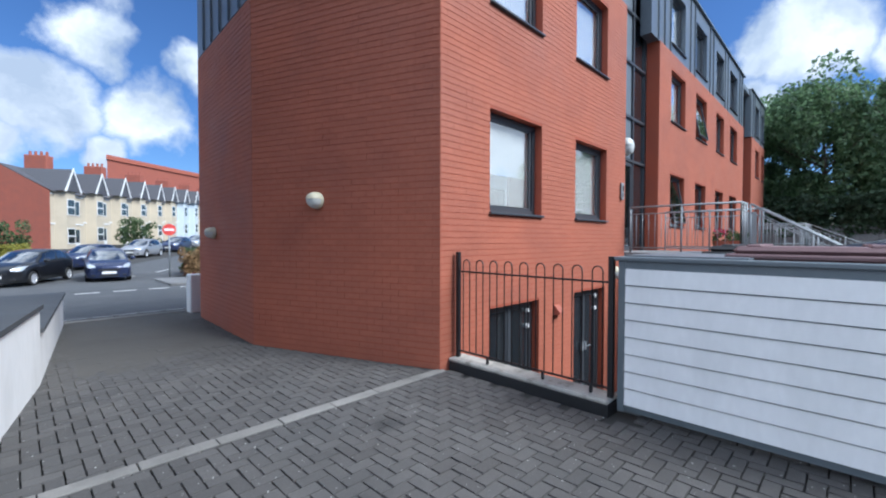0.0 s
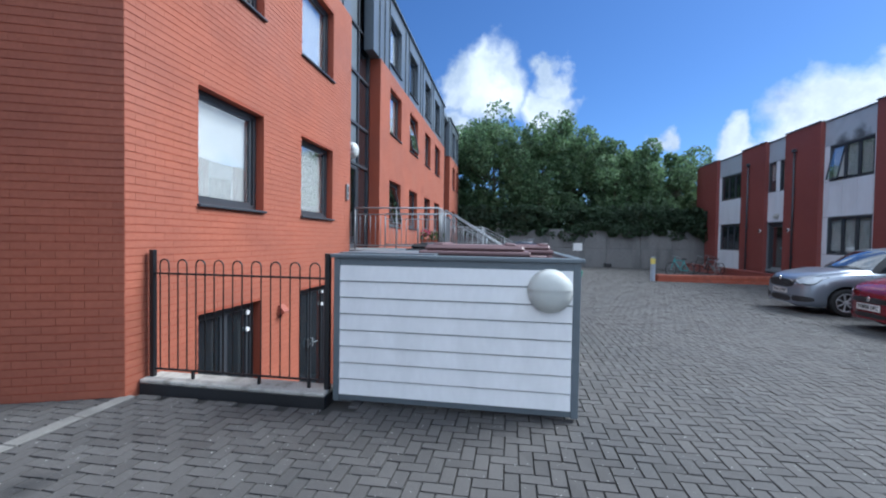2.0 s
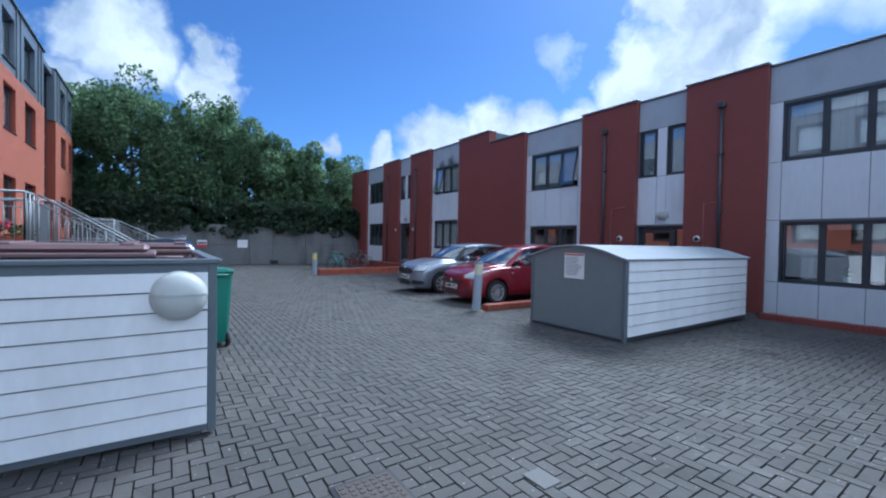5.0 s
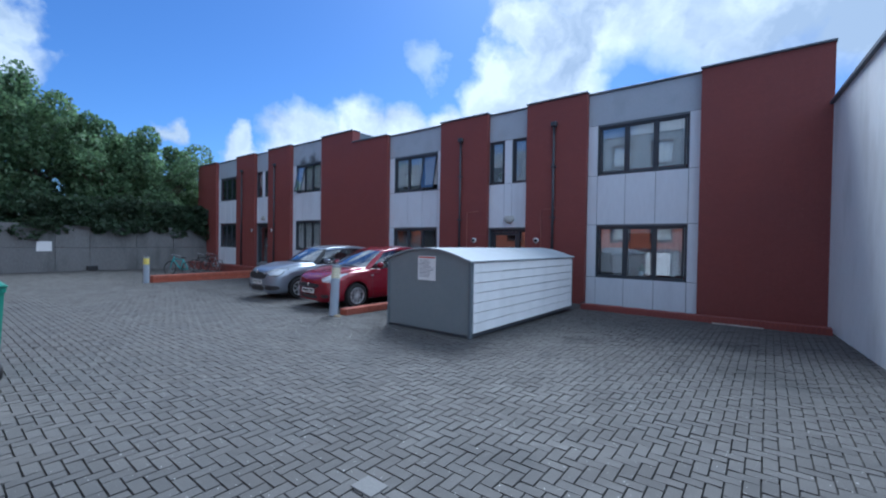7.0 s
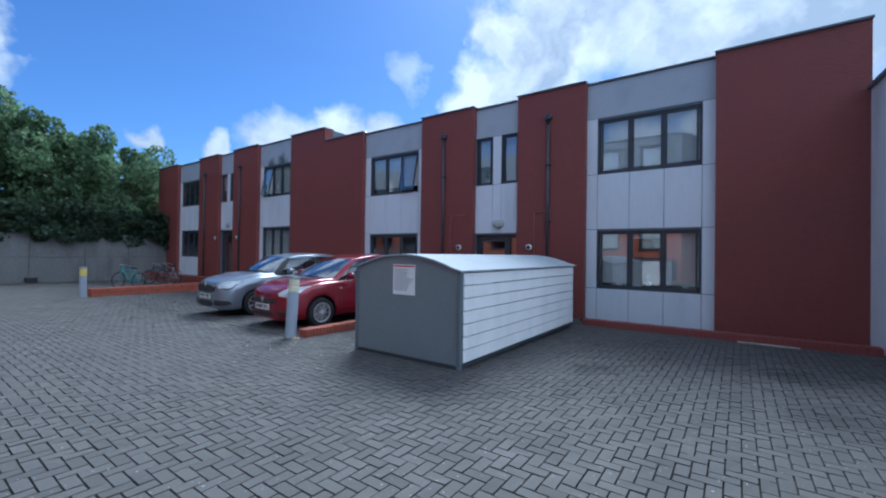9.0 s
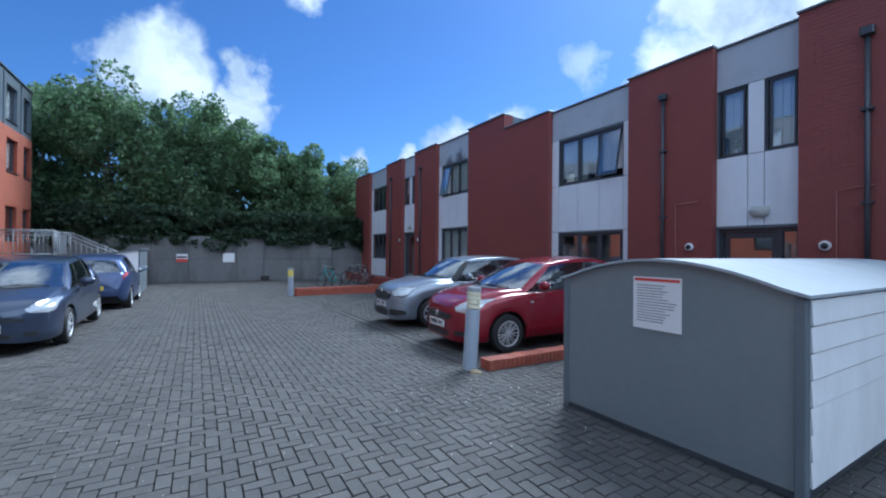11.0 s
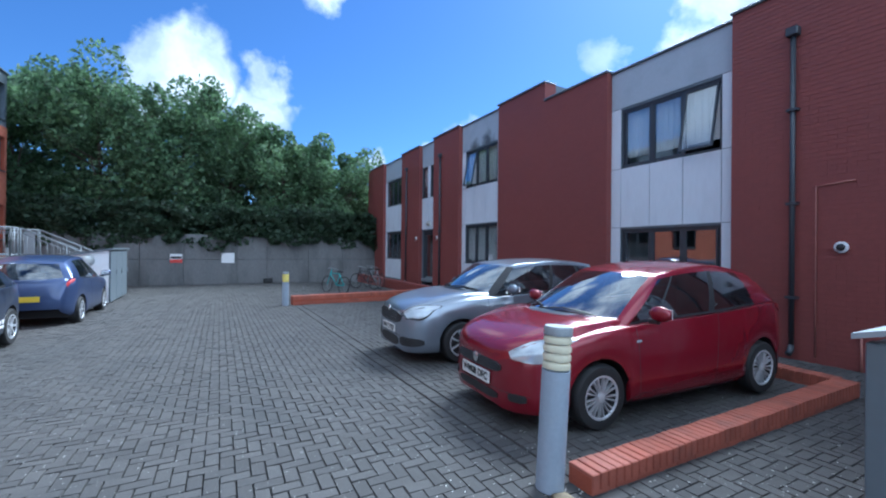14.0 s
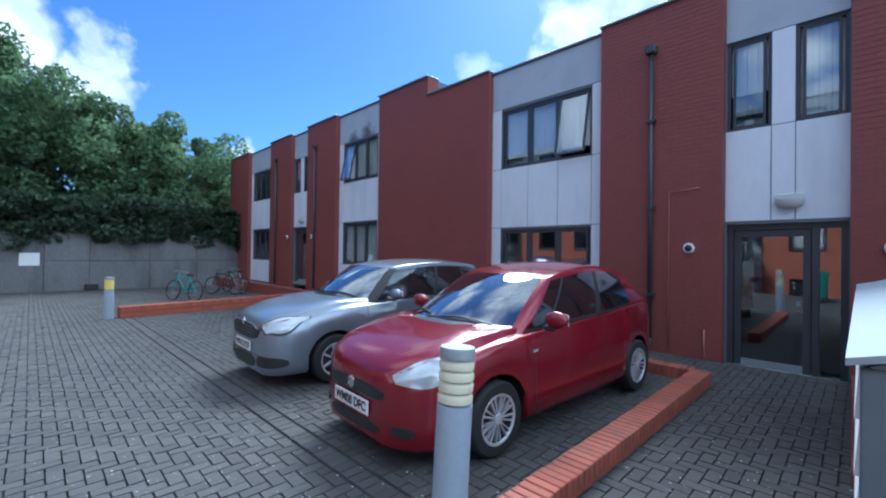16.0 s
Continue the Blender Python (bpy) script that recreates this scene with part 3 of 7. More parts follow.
nw = 0
for x0, wins, dy in ((A1, WIN_A1, 0), (A3, WIN_A2, 0), (A5, WIN_A3, 0)):
    for i, (a, b) in enumerate(wins):
        for r, (s, h) in enumerate(ROWS_A + [ATTIC]):
            nw += 1
            m = facing(0, YA + (0.02 if r == 2 else 0), 0)
            opens = (x0 == A3 and ((r == 0 and i == 0) or (r == 1 and i == 1)))
            window(f"window_a_{nw}", m, a, b, s, h, blind=(0.96 if (x0 == A1) else (0.9 if i % 2 == 0 and r else 0.0)), tilt=0 if opens else -1,
                   flat=True, label="dark grey framed window tilted open" if opens else "dark grey framed window with a pale blind behind" if x0 == A1 else "dark grey framed window in red brick")
for i, (a, b) in enumerate(((4.33, 5.55), (6.67, 7.92))):
    window(f"door_a_basement_{i + 1}", facing(0, YA, 0), a, b, -1.55, 0.6, lights=2, frame=0.08, pane=M_GLASS_DARK, sill=False, blind=0.95 if i == 0 else 0.0, blind_side=0.3, label="dark grey glazed double door in the basement light well")


def stair_glazing(name, x0, x1, y, z0, z1):
    """A tall strip of grey panels and narrow panes between the brick blocks."""
    w = thing(name, "tall grey curtain wall of the stairwell with an entrance door", "window", kind="structure")
    split = x0 + (x1 - x0) * 0.62
    # tall panel side and pane side
    levels = [z0, 3.35, 4.35, 5.6, 6.75, z1]
    for i in range(len(levels) - 1):
        a, b = levels[i], levels[i + 1]
        if i > 0:
            one("panel", (x0 + 0.05, split - 0.03, y + 0.03, y + 0.07, a + 0.03, b - 0.03), M_GREY, w)
            p = one("pane", (split + 0.03, x1 - 0.05, y + 0.03, y + 0.04, a + 0.03, b - 0.03), M_GLASS_DARK, w)
        one("transom", (x0, x1, y - 0.02, y + 0.09, b - 0.03, b + 0.03), M_FRAME, w)
    for x in (x0 + 0.025, split, x1 - 0.025):
        one("mullion", (x - 0.03, x + 0.03, y - 0.015, y + 0.1, z0, z1), M_FRAME, w)
    d = one("door_leaf", (x0 + 0.3, split - 0.03, y + 0.02, y + 0.07, z0, z0 + 2.05), M_GLASS, w, "glazed entrance door")
    for args in ((x0 + 0.3, x0 + 0.38, y, y + 0.08, z0, z0 + 2.05), (split - 0.11, split - 0.03, y, y + 0.08, z0, z0 + 2.05), (x0 + 0.38, split - 0.11, y, y + 0.08, z0 + 1.97, z0 + 2.05), (x0 + 0.38, split - 0.11, y, y + 0.08, z0, z0 + 0.12)):
        one("door_rail", args, M_FRAME, w)
    bm = bmesh.new()
    tube(bm, [(x0 + 0.45, y - 0.02, z0 + 0.8), (x0 + 0.45, y - 0.07, z0 + 0.85), (x0 + 0.45, y - 0.07, z0 + 1.35), (x0 + 0.45, y - 0.02, z0 + 1.4)], 0.014)
    part("pull_handle", bm, M_STEEL, w, "steel pull handle", smooth=True)
    one("side_light", (split + 0.03, x1 - 0.05, y + 0.03, y + 0.04, z0, 3.32), M_GLASS_DARK, w)
    return w


stair_glazing("window_a_stair_1", A2, A3 - 0.02, YA + 0.32, 1.25, ROOF_A)
stair_glazing("window_a_stair_2", A4, A5 - 0.02, YA + 0.32, 1.25, ROOF_A)
for n, (x0, x1) in enumerate(((A2, A3), (A4, A5))):
    one(f"wall_a_stair_base_{n + 1}", (x0, x1, YA + 0.3, YA + 0.5, -1.7, 1.25), M_MORTAR_A, kind="structure", label="brick base under the stairwell glazing", category="wall")
    one(f"wall_a_stair_back_{n + 1}", (x0 + 0.02, x1 - 0.02, YA + 2.5, YA + 2.6, 1.0, ROOF_A - 0.3), M_RENDER, kind="structure", label="pale stairwell wall behind the glazing", category="wall")

# ---- long two-storey wing B ----
PB = -11.9
WING = [(-1.21, 1.16), (3.92, 5.78), (7.22, 9.2), (11.94, 16.33), (18.9, 21.05), (22.5, 24.6), (27.25, 29.9)]
BAYS = [(1.16, 3.92, 0.0, 3), (5.78, 7.22, 0.0, 2), (9.2, 11.94, 0.0, 3), (16.33, 18.9, 0.42, 3), (21.05, 22.5, 0.42, 2), (24.6, 27.25, 0.42, 3)]
STEP_X, TOP_N, TOP_F = 14.1, 5.9, 6.42
for n, (a, b) in enumerate(WING):
    spans = [(a, b)] if not a < STEP_X < b else [(a, STEP_X), (STEP_X, b)]
    for k, (p, q) in enumerate(spans):
        top = TOP_N if q <= STEP_X else TOP_F
        ob = structure_wall(f"wall_b_brick_{n + 1}_{k + 1}", facing(q, PB, 180), q - p, -0.35, top, 0.4, [], M_MORTAR_B, "dark red painted brick wall of the two-storey wing", M_BRICK_B)
        one("coping", (p - 0.02, q + 0.02, PB - 0.42, PB + 0.05, top, top + 0.05), M_GREY, ob, "grey metal coping", bevel=0.01)
for n, (a, b, dz, lights) in enumerate(BAYS):
    top = (TOP_N if a < STEP_X else TOP_F) - 0.04
    s1, h1, s2, h2 = 0.72 + dz, 2.15 + dz, 3.57 + dz, 4.93 + dz
    if lights == 3:
        wx0, wx1 = a + 0.25, b - 0.27
        holes = [(wx0, wx1, s1, h1), (wx0, wx1, s2, h2)]
        cuts = [a, wx0, wx0 + (wx1 - wx0) / 3, wx0 + 2 * (wx1 - wx0) / 3, wx1, b]
    else:
        mid = (a + b) / 2
        holes = [(a + 0.02, b - 0.02, -0.35, 2.1 + dz), (a + 0.02, mid - 0.14, s2, h2 + 0.05), (mid + 0.14, b - 0.02, s2, h2 + 0.05)]
        cuts = [a, mid - 0.14, mid + 0.14, b]
    m = facing(b, YB, 180)
    ob = structure_wall(f"wall_b_bay_{n + 1}", m, b - a, -0.35, top, 0.3, [(b - h[1], b - h[0], h[2], h[3]) for h in holes], M_GREY, "pale grey panelled bay between the brick piers")
    levels = [-0.3 + dz, s1, h1 + 0.04, s2, h2 + 0.05]
    one("fascia_panel", (a + 0.007, b - 0.007, YB, YB + 0.012, h2 + 0.057, top - 0.007), M_FASCIA, ob, "grey fascia panel above the window")
    for i in range(len(cuts) - 1):
        for k in range(len(levels) - 1):
            x, z = (cuts[i] + cuts[i + 1]) / 2, (levels[k] + levels[k + 1]) / 2
            if any(h[0] < x < h[1] and h[2] < z < h[3] for h in holes):
                continue
            z0, z1 = levels[k], levels[k + 1]
            if lights == 2 and k == 2:
                z0 = 2.14 + dz
            if lights == 2 and k < 2:
                continue
            one("panel", (cuts[i] + 0.007, cuts[i + 1] - 0.007, YB, YB + 0.012, z0 + 0.007, z1 - 0.007), M_PANEL, ob)
    one("coping", (a, b, YB - 0.3, YB + 0.06, top, top + 0.05), M_GREY, ob, "grey metal coping", bevel=0.01)
    lab = "dark grey framed window with three lights in a pale bay"
    if lights == 3:
        for r, (s, h) in enumerate(((s1, h1), (s2, h2))):
            window(f"window_b_{n + 1}_{r + 1}", m, b - wx1, b - wx0, s, h, depth=0.03, lights=3, frame=0.05, pane=M_GLASS if n < 4 else M_GLASS_DARK, sill=False,
                   blind=0.93 if (n == 0) else 0.85 if (n == 2 and r == 1) else 0.92 if n == 3 else 0.0, short=(1,) if (n == 0 and r == 0) else (),
                   tilt=2 if (n == 2 and r == 1) else (0 if n == 3 and r == 1 else -1), label=lab + (", one sash open" if (n in (2, 3) and r == 1) else ""))
    else:
        for r, (p, q) in enumerate(((a + 0.02, mid - 0.14), (mid + 0.14, b - 0.02))):
            window(f"window_b_{n + 1}_{r + 1}", m, b - q, b - p, s2, h2 + 0.05, depth=0.03, lights=1, frame=0.042, sill=False, blind=0.98 if r == 0 else 0.6, label="narrow dark grey framed window with a pale blind")
        dw = thing(f"door_b_{n + 1}", "dark grey glazed entrance door with a side light", "door", kind="structure")
        z0, z1, y = -0.1 + dz, 2.1 + dz, YB - 0.12
        xs = (a + 0.02, a + 0.36, b - 0.02)
        for x in xs:
            one("door_frame", (x - 0.04 if x == xs[1] else x if x == xs[0] else x - 0.08, x + 0.04 if x == xs[1] else x + 0.08 if x == xs[0] else x, y - 0.06, y + 0.04, z0, z1), M_FRAME, dw)
        one("door_head", (a + 0.1, b - 0.1, y - 0.055, y + 0.035, z1 - 0.09, z1), M_FRAME, dw)
        leaf = one("door_leaf", (a + 0.5, b - 0.2, y - 0.02, y - 0.012, z0 + 0.1, z1 - 0.2), M_GLASS, dw, "glazed door leaf")
        leaf.visible_shadow = False
        for args in ((a + 0.41, a + 0.5, y - 0.04, y + 0.01, z0, z1 - 0.1), (b - 0.2, b - 0.11, y - 0.04, y + 0.01, z0, z1 - 0.1), (a + 0.5, b - 0.2, y - 0.04, y + 0.01, z1 - 0.2, z1 - 0.1)):
            one("stile", args, M_FRAME, leaf)
        one("kick_plate", (a + 0.5, b - 0.2, y - 0.03, y + 0.012, z0, z0 + 0.1), M_STEEL, leaf, "steel kick plate")
        one("lock", (a + 0.53, a + 0.57, y - 0.012, y + 0.03, z0 + 0.98, z0 + 1.05), M_STEEL, leaf, "steel lock")
        sl = one("side_light", (a + 0.1, a + 0.32, y - 0.02, y - 0.012, z0 + 0.08, z1 - 0.09), M_GLASS, dw)
        sl.visible_shadow = False
        one("threshold", (a, b, YB - 0.25, YB + 0.02, z0 - 0.12, z0 - 0.003), M_STEEL, dw, "steel threshold strip")
one("wall_b_back", (-1.05, 29.9, -21.3, -21.0, -0.35, 5.6), M_MORTAR_B, kind="structure", label="plain back wall of the wing", category="wall")
one("wall_b_end_near", (-1.05, -0.75, -21.0, -12.3, -0.35, 5.8), M_MORTAR_B, kind="structure", label="plain end wall of the wing", category="wall")
one("wall_b_end_far", (29.6, 29.9, -21.0, -12.3, -0.35, 6.2), M_MORTAR_B, kind="structure", label="plain end wall of the wing", category="wall")
one("wall_b_step", (STEP_X, STEP_X + 0.2, -21.0, -12.3, 5.5, TOP_F), M_GREY, kind="structure", label="grey upstand where the roof steps", category="wall")
one("roof_b_near", (-0.74, STEP_X, -21.0, -12.35, 5.45, 5.6), M_GREY, kind="structure", label="flat grey roof", category="roof")
one("roof_b_far", (STEP_X + 0.2, 29.6, -21.0, -12.35, 5.9, 6.05), M_GREY, kind="structure", label="flat grey roof", category="roof")
one("floor_b_upper", (-0.74, 29.6, -20.9, -12.9, 2.7, 2.9), M_FLOORING, kind="structure", label="plain upper floor slab", category="floor")
one("floor_b_ground", (-0.74, 29.6, -20.9, -12.4, -0.3, -0.12), M_FLOORING, kind="structure", label="plain ground floor slab", category="floor")
for n, x in enumerate((5.0, 8.6, 14.0, 20.2)):
    one(f"wall_b_inner_{n + 1}", (x, x + 0.15, -20.9, -12.5, -0.1, 5.4), M_RENDER, kind="structure", label="plain inner partition wall", category="wall")

# ---- white wall and neighbour C, retaining wall ----
bm = bmesh.new()
ring = [(-1.16, -12.3), (-1.5, -8.3), (-1.95, -8.3), (-1.7, -12.3)]
lo, hi = [bm.verts.new((x, y, -0.1)) for x, y in ring], [bm.verts.new((x, y, 4.62)) for x, y in ring]
bm.faces.new(lo[::-1]), bm.faces.new(hi)
for i in range(4):
    bm.faces.new((lo[i], lo[(i + 1) % 4], hi[(i + 1) % 4], hi[i]))
wc = part("wall_c", bm, M_RENDER, kind="structure", label="tall white rendered side wall of the neighbour", category="wall")
bm = bmesh.new()
c = [(-1.1, -12.3), (-1.44, -8.24), (-2.0, -8.24), (-1.75, -12.3)]
lo, hi = [bm.verts.new((x, y, 4.62)) for x, y in c], [bm.verts.new((x, y, 4.68)) for x, y in c]
bm.faces.new(lo[::-1]), bm.faces.new(hi)
for i in range(4):
    bm.faces.new((lo[i], lo[(i + 1) % 4], hi[(i + 1) % 4], hi[i]))
part("coping", bm, M_GREY, wc)
M_BRICK_C = mat("brown_multi_brick", (0.13, 0.065, 0.055), 0.85, var=0.25, scale=5, bump=0.3, bump_scale=180, rnd=0.4)
M_MORTAR_C = mat("grey_mortar", (0.17, 0.15, 0.14), 0.9, var=0.2)
structure_wall("wall_c_end", facing(-1.51, -8.28, 180), 0.46, -0.05, 4.6, 0.02, [], M_MORTAR_C, "brown brick end of the white wall", M_BRICK_C)
structure_wall("wall_c_brick", facing(-1.96, -9.4, 180), 9.0, -0.05, 3.9, 0.3, [], M_MORTAR_C, "brown brick wall of the neighbour", M_BRICK_C)
one("wall_c_low", (-3.2, -2.12, -7.9, -7.7, -0.05, 0.75), M_RENDER, kind="structure", label="low white garden wall", category="wall", bevel=0.015)
one("ledge", (-9.0, -1.98, -9.4, -9.3, 2.85, 2.98), M_STONE, kind="structure", label="pale stone string course", category="trim")

bw = thing("wall_retaining", "weathered grey concrete retaining wall at the yard's end", "wall", kind="structure")
xw = 28.6
ys = [3.8, 1.4, -0.55, -2.3, -4.6, -6.0, -8.1, -10.0, -12.0]
for i in range(len(ys) - 1):
    one("panel", (xw, xw + 0.35, ys[i + 1] + 0.005, ys[i] - 0.005, -0.3, 1.05), M_CONCRETE, bw, bevel=0.012)
    one("panel", (xw + 0.04, xw + 0.35, ys[i + 1] + 0.006, ys[i] - 0.006, 1.062, 2.28 - 0.05 * (i % 3)), M_CONCRETE, bw, bevel=0.012)
one("panel", (xw + 0.1, xw + 0.3, -12.0, 3.8, -0.3, 2.2), M_CONCRETE, bw)
bm = bmesh.new()
bmesh.ops.create_grid(bm, x_segments=8, y_segments=10, size=1.0, matrix=Matrix.Translation((xw + 16.2, -6, 2.0)) @ Matrix.Diagonal((16, 30, 1, 1)))
for v in bm.verts:
    v.co.z += 0.25 * noise.noise(v.co * 0.2) + 0.06 * max(0, v.co.x - xw)
M_SOIL = mat("leaf_litter_soil", (0.06, 0.05, 0.03), 0.95, var=0.4, scale=5, bump=0.4, bump_scale=30)
part("embankment", bm, M_SOIL, kind="structure", label="dark overgrown bank behind the retaining wall", category="ground")

# plain block across the drive, never in view, added to shade gable and drive
one("wall_neighbour", (-9.0, -2.6, 3.6, 10.2, -0.1, 12.0), M_BRICK_C, kind="structure", label="unseen plain brick block added across the drive to shade the gable", category="wall")
# left boundary wall of the drive
M_DARKCAP = mat("dark_felt_capping", (0.06, 0.065, 0.07), 0.7, var=0.2, scale=5)
for n, (p, q, h, wdt) in enumerate((((-0.42, 3.2), (0.16, 6.45), 0.78, 1.6), ((0.16, 6.5), (0.55, 10.3), 0.52, 0.9))):
    bm = bmesh.new()
    ring = [p, q, (q[0] - wdt, q[1]), (p[0] - wdt, p[1])]
    lo, hi = [bm.verts.new((x, y, -0.05)) for x, y in ring], [bm.verts.new((x, y, h)) for x, y in ring]
    bm.faces.new(lo[::-1]), bm.faces.new(hi)
    for i in range(4):
        bm.faces.new((lo[i], lo[(i + 1) % 4], hi[(i + 1) % 4], hi[i]))
    w = part(f"wall_drive_{n + 1}", bm, M_RENDER, kind="structure", label="low white rendered wall along the drive", category="wall")
    bm = bmesh.new()
    ring = [(p[0] + 0.03, p[1]), (q[0] + 0.03, q[1] + 0.02), (q[0] - wdt, q[1] + 0.02), (p[0] - wdt, p[1])]
    lo, hi = [bm.verts.new((x, y, h + 0.003)) for x, y in ring], [bm.verts.new((x, y, h + 0.05)) for x, y in ring]
    bm.faces.new(lo[::-1]), bm.faces.new(hi)
    for i in range(4):
        bm.faces.new((lo[i], lo[(i + 1) % 4], hi[(i + 1) % 4], hi[i]))
    part("capping", bm, M_DARKCAP, w, "dark weathered capping")
one("gate_pillar", (2.46, 2.71, 10.05, 10.35, -0.03, 0.78), M_RENDER, label="short white rendered pillar at the end of the drive", category="pillar", bevel=0.02)

# ---- yard fittings ----


def boards(parent, m, length, z0, z1, count, material=M_WHITE, lap=0.012):
    """Lapped horizontal boards, each its own piece."""
    h = (z1 - z0) / count
    for i in range(count):
        bm = bmesh.new()
        box(bm, 0.0, length, -0.018, 0.0, z0 + i * h + 0.01, z0 + (i + 1) * h - 0.002)
        for v in bm.verts:
            if v.co.y < -0.01 and v.co.z < z0 + (i + 0.5) * h:
                v.co.y -= lap
        bmesh.ops.transform(bm, matrix=m, verts=bm.verts)
        part("board", bm, material, parent)


def bulkhead_lamp(name, at, yaw, r=0.19, dark=False, label="round opal bulkhead lamp with an eyelid visor on a grey base"):
    """A round wall lamp facing local -y."""
    t = thing(name, label, "wall lamp", at=at @ pose(0, 0, 0, 0, 0, yaw))
    turn = pose(0, 0, 0, 90, 0, 0)
    bm = bmesh.new()
    lathe(bm, [(0, 0), (r, 0), (r, 0.03), (r * 0.97, 0.045), (0, 0.045)], 28, m=turn)
    part("base", bm, M_CREAM if dark else M_DIFFUSER, t, smooth=40)
    bm = bmesh.new()
    lathe(bm, [(r * 0.94, 0.045), (r * 0.92, 0.07), (r * 0.75, 0.115), (r * 0.45, 0.145), (0, 0.155)], 28, m=turn)
    part("diffuser", bm, M_DIFFUSER, t, smooth=True)
    # visor over the upper half
    bm = bmesh.new()
    rows = [(r * 0.985, 0.046), (r * 0.965, 0.075), (r * 0.79, 0.122), (r * 0.48, 0.152), (0, 0.163)]
    lathe(bm, rows, 28, m=turn)
    bmesh.ops.bisect_plane(bm, geom=bm.verts[:] + bm.edges[:] + bm.faces[:], plane_co=(0, 0, 0.015), plane_no=(0, 0, -1), clear_outer=True)
    part("visor", bm, M_DIFFUSER if not dark else M_CREAM, t, smooth=True)
    return t


# bin store with white boarded front
SX, SY0, SY1, ST = 3.66, -0.3, 1.86, 1.37
store = thing("bin_store", "white boarded bin store with a dark grey metal frame", "bin store", at=pose(0, 0, 0))
for y in (SY0, SY1 - 0.06):
    one("post", (SX - 0.01, SX + 0.07, y, y + 0.06, 0.03, ST - 0.035), M_GREY, store, bevel=0.004)
    one("post", (6.1, 6.16, y, y + 0.06, 0.03, ST - 0.035), M_GREY, store, bevel=0.004)
one("top_rail", (SX - 0.03, SX + 0.09, SY0 - 0.03, SY1 + 0.03, ST - 0.035, ST), M_GREY, store, bevel=0.006)
for y in (SY0 - 0.03, SY1 - 0.06):
    one("top_rail", (SX + 0.09, 6.2, y, y + 0.09, ST - 0.035, ST), M_GREY, store, bevel=0.006)
one("head_rail", (SX, SX + 0.06, SY0 + 0.06, SY1 - 0.06, ST - 0.1, ST - 0.036), M_GREY, store)
one("bottom_rail", (SX, SX + 0.06, SY0 + 0.06, SY1 - 0.06, 0.04, 0.1), M_GREY, store)
boards(store, facing(SX, SY1 - 0.065, -90), SY1 - SY0 - 0.13, 0.09, ST - 0.1, 8)
boards(store, facing(SX + 0.1, SY0 + 0.03, 0), 2.3, 0.09, ST - 0.1, 8)
one("back_sheet", (SX + 0.02, SX + 0.05, SY0 + 0.06, SY1 - 0.06, 0.1, ST - 0.1), M_GREY, store)
one("side_sheet", (SX + 0.1, 6.1, SY1 - 0.05, SY1 - 0.02, 0.05, ST - 0.04), M_GREY, store)
one("lid_sheet", (SX + 0.08, SX + 1.1, 0.95, SY1 - 0.02, ST - 0.03, ST + 0.012), M_GREY, store, "dark grey top sheet")
bulkhead_lamp("bulkhead_lamp", Matrix.Translation((SX - 0.018, -0.05, 1.1)), -90, 0.185)


def wheelie_bin(name, x, y, z, w, d, h, material, label, yaw=0.0, big=False):
    t = thing(name, label, "wheelie bin", at=pose(x, y, z, 0, 0, yaw))
    bm = bmesh.new()
    rings = []
    for zz, k in ((0.06, 0.8), (0.12, 0.83), (h * 0.55, 0.93), (h * 0.9, 1.0), (h * 0.905, 1.06), (h * 0.95, 1.06)):
        rings.append([bm.verts.new((sx * w / 2 * k, sy * d / 2 * k, zz)) for sx, sy in ((-1, -0.85), (-0.85, -1), (0.85, -1), (1, -0.85), (1, 0.85), (0.85, 1), (-0.85, 1), (-1, 0.85))])
    for a, b in zip(rings, rings[1:]):
        for k in range(8):
            bm.faces.new((a[k], a[(k + 1) % 8], b[(k + 1) % 8], b[k]))
    bm.faces.new(rings[0][::-1]), bm.faces.new(rings[-1])
    part("body", bm, material, t, smooth=35)
    bm = bmesh.new()
    box(bm, -w * 0.55, w * 0.55, -d * 0.55, d * 0.55, h * 0.955, h * 0.985, bevel=0.012)
    if big:
        box(bm, -w * 0.5, w * 0.5, -d * 0.5, d * 0.5, h * 0.98, h * 1.025, bevel=0.03)
        for k in (-0.36, 0.36):
            box(bm, w * k - 0.05, w * k + 0.05, -d * 0.46, d * 0.46, h * 1.02, h * 1.036, bevel=0.01)
    else:
        box(bm, -w * 0.42, w * 0.42, -d * 0.42, d * 0.42, h * 0.986, h * 1.0, bevel=0.006)
    part("lid", bm, material, t)
    bm = bmesh.new()
    tube(bm, [(-w * 0.4, d * 0.6, h * 0.93), (w * 0.4, d * 0.6, h * 0.93)], 0.016)
    part("handle", bm, material, t, smooth=True)
    for sx in (-1, 1):
        bm = bmesh.new()
        lathe(bm, [(0, -0.025), (0.085, -0.025), (0.1, -0.01), (0.1, 0.01), (0.085, 0.025), (0, 0.025)], 16, m=pose(sx * w * 0.42, d * 0.36, 0.1, 0, 90, 0))
        part("wheel", bm, M_BLACKPL, t, smooth=40)
    return t


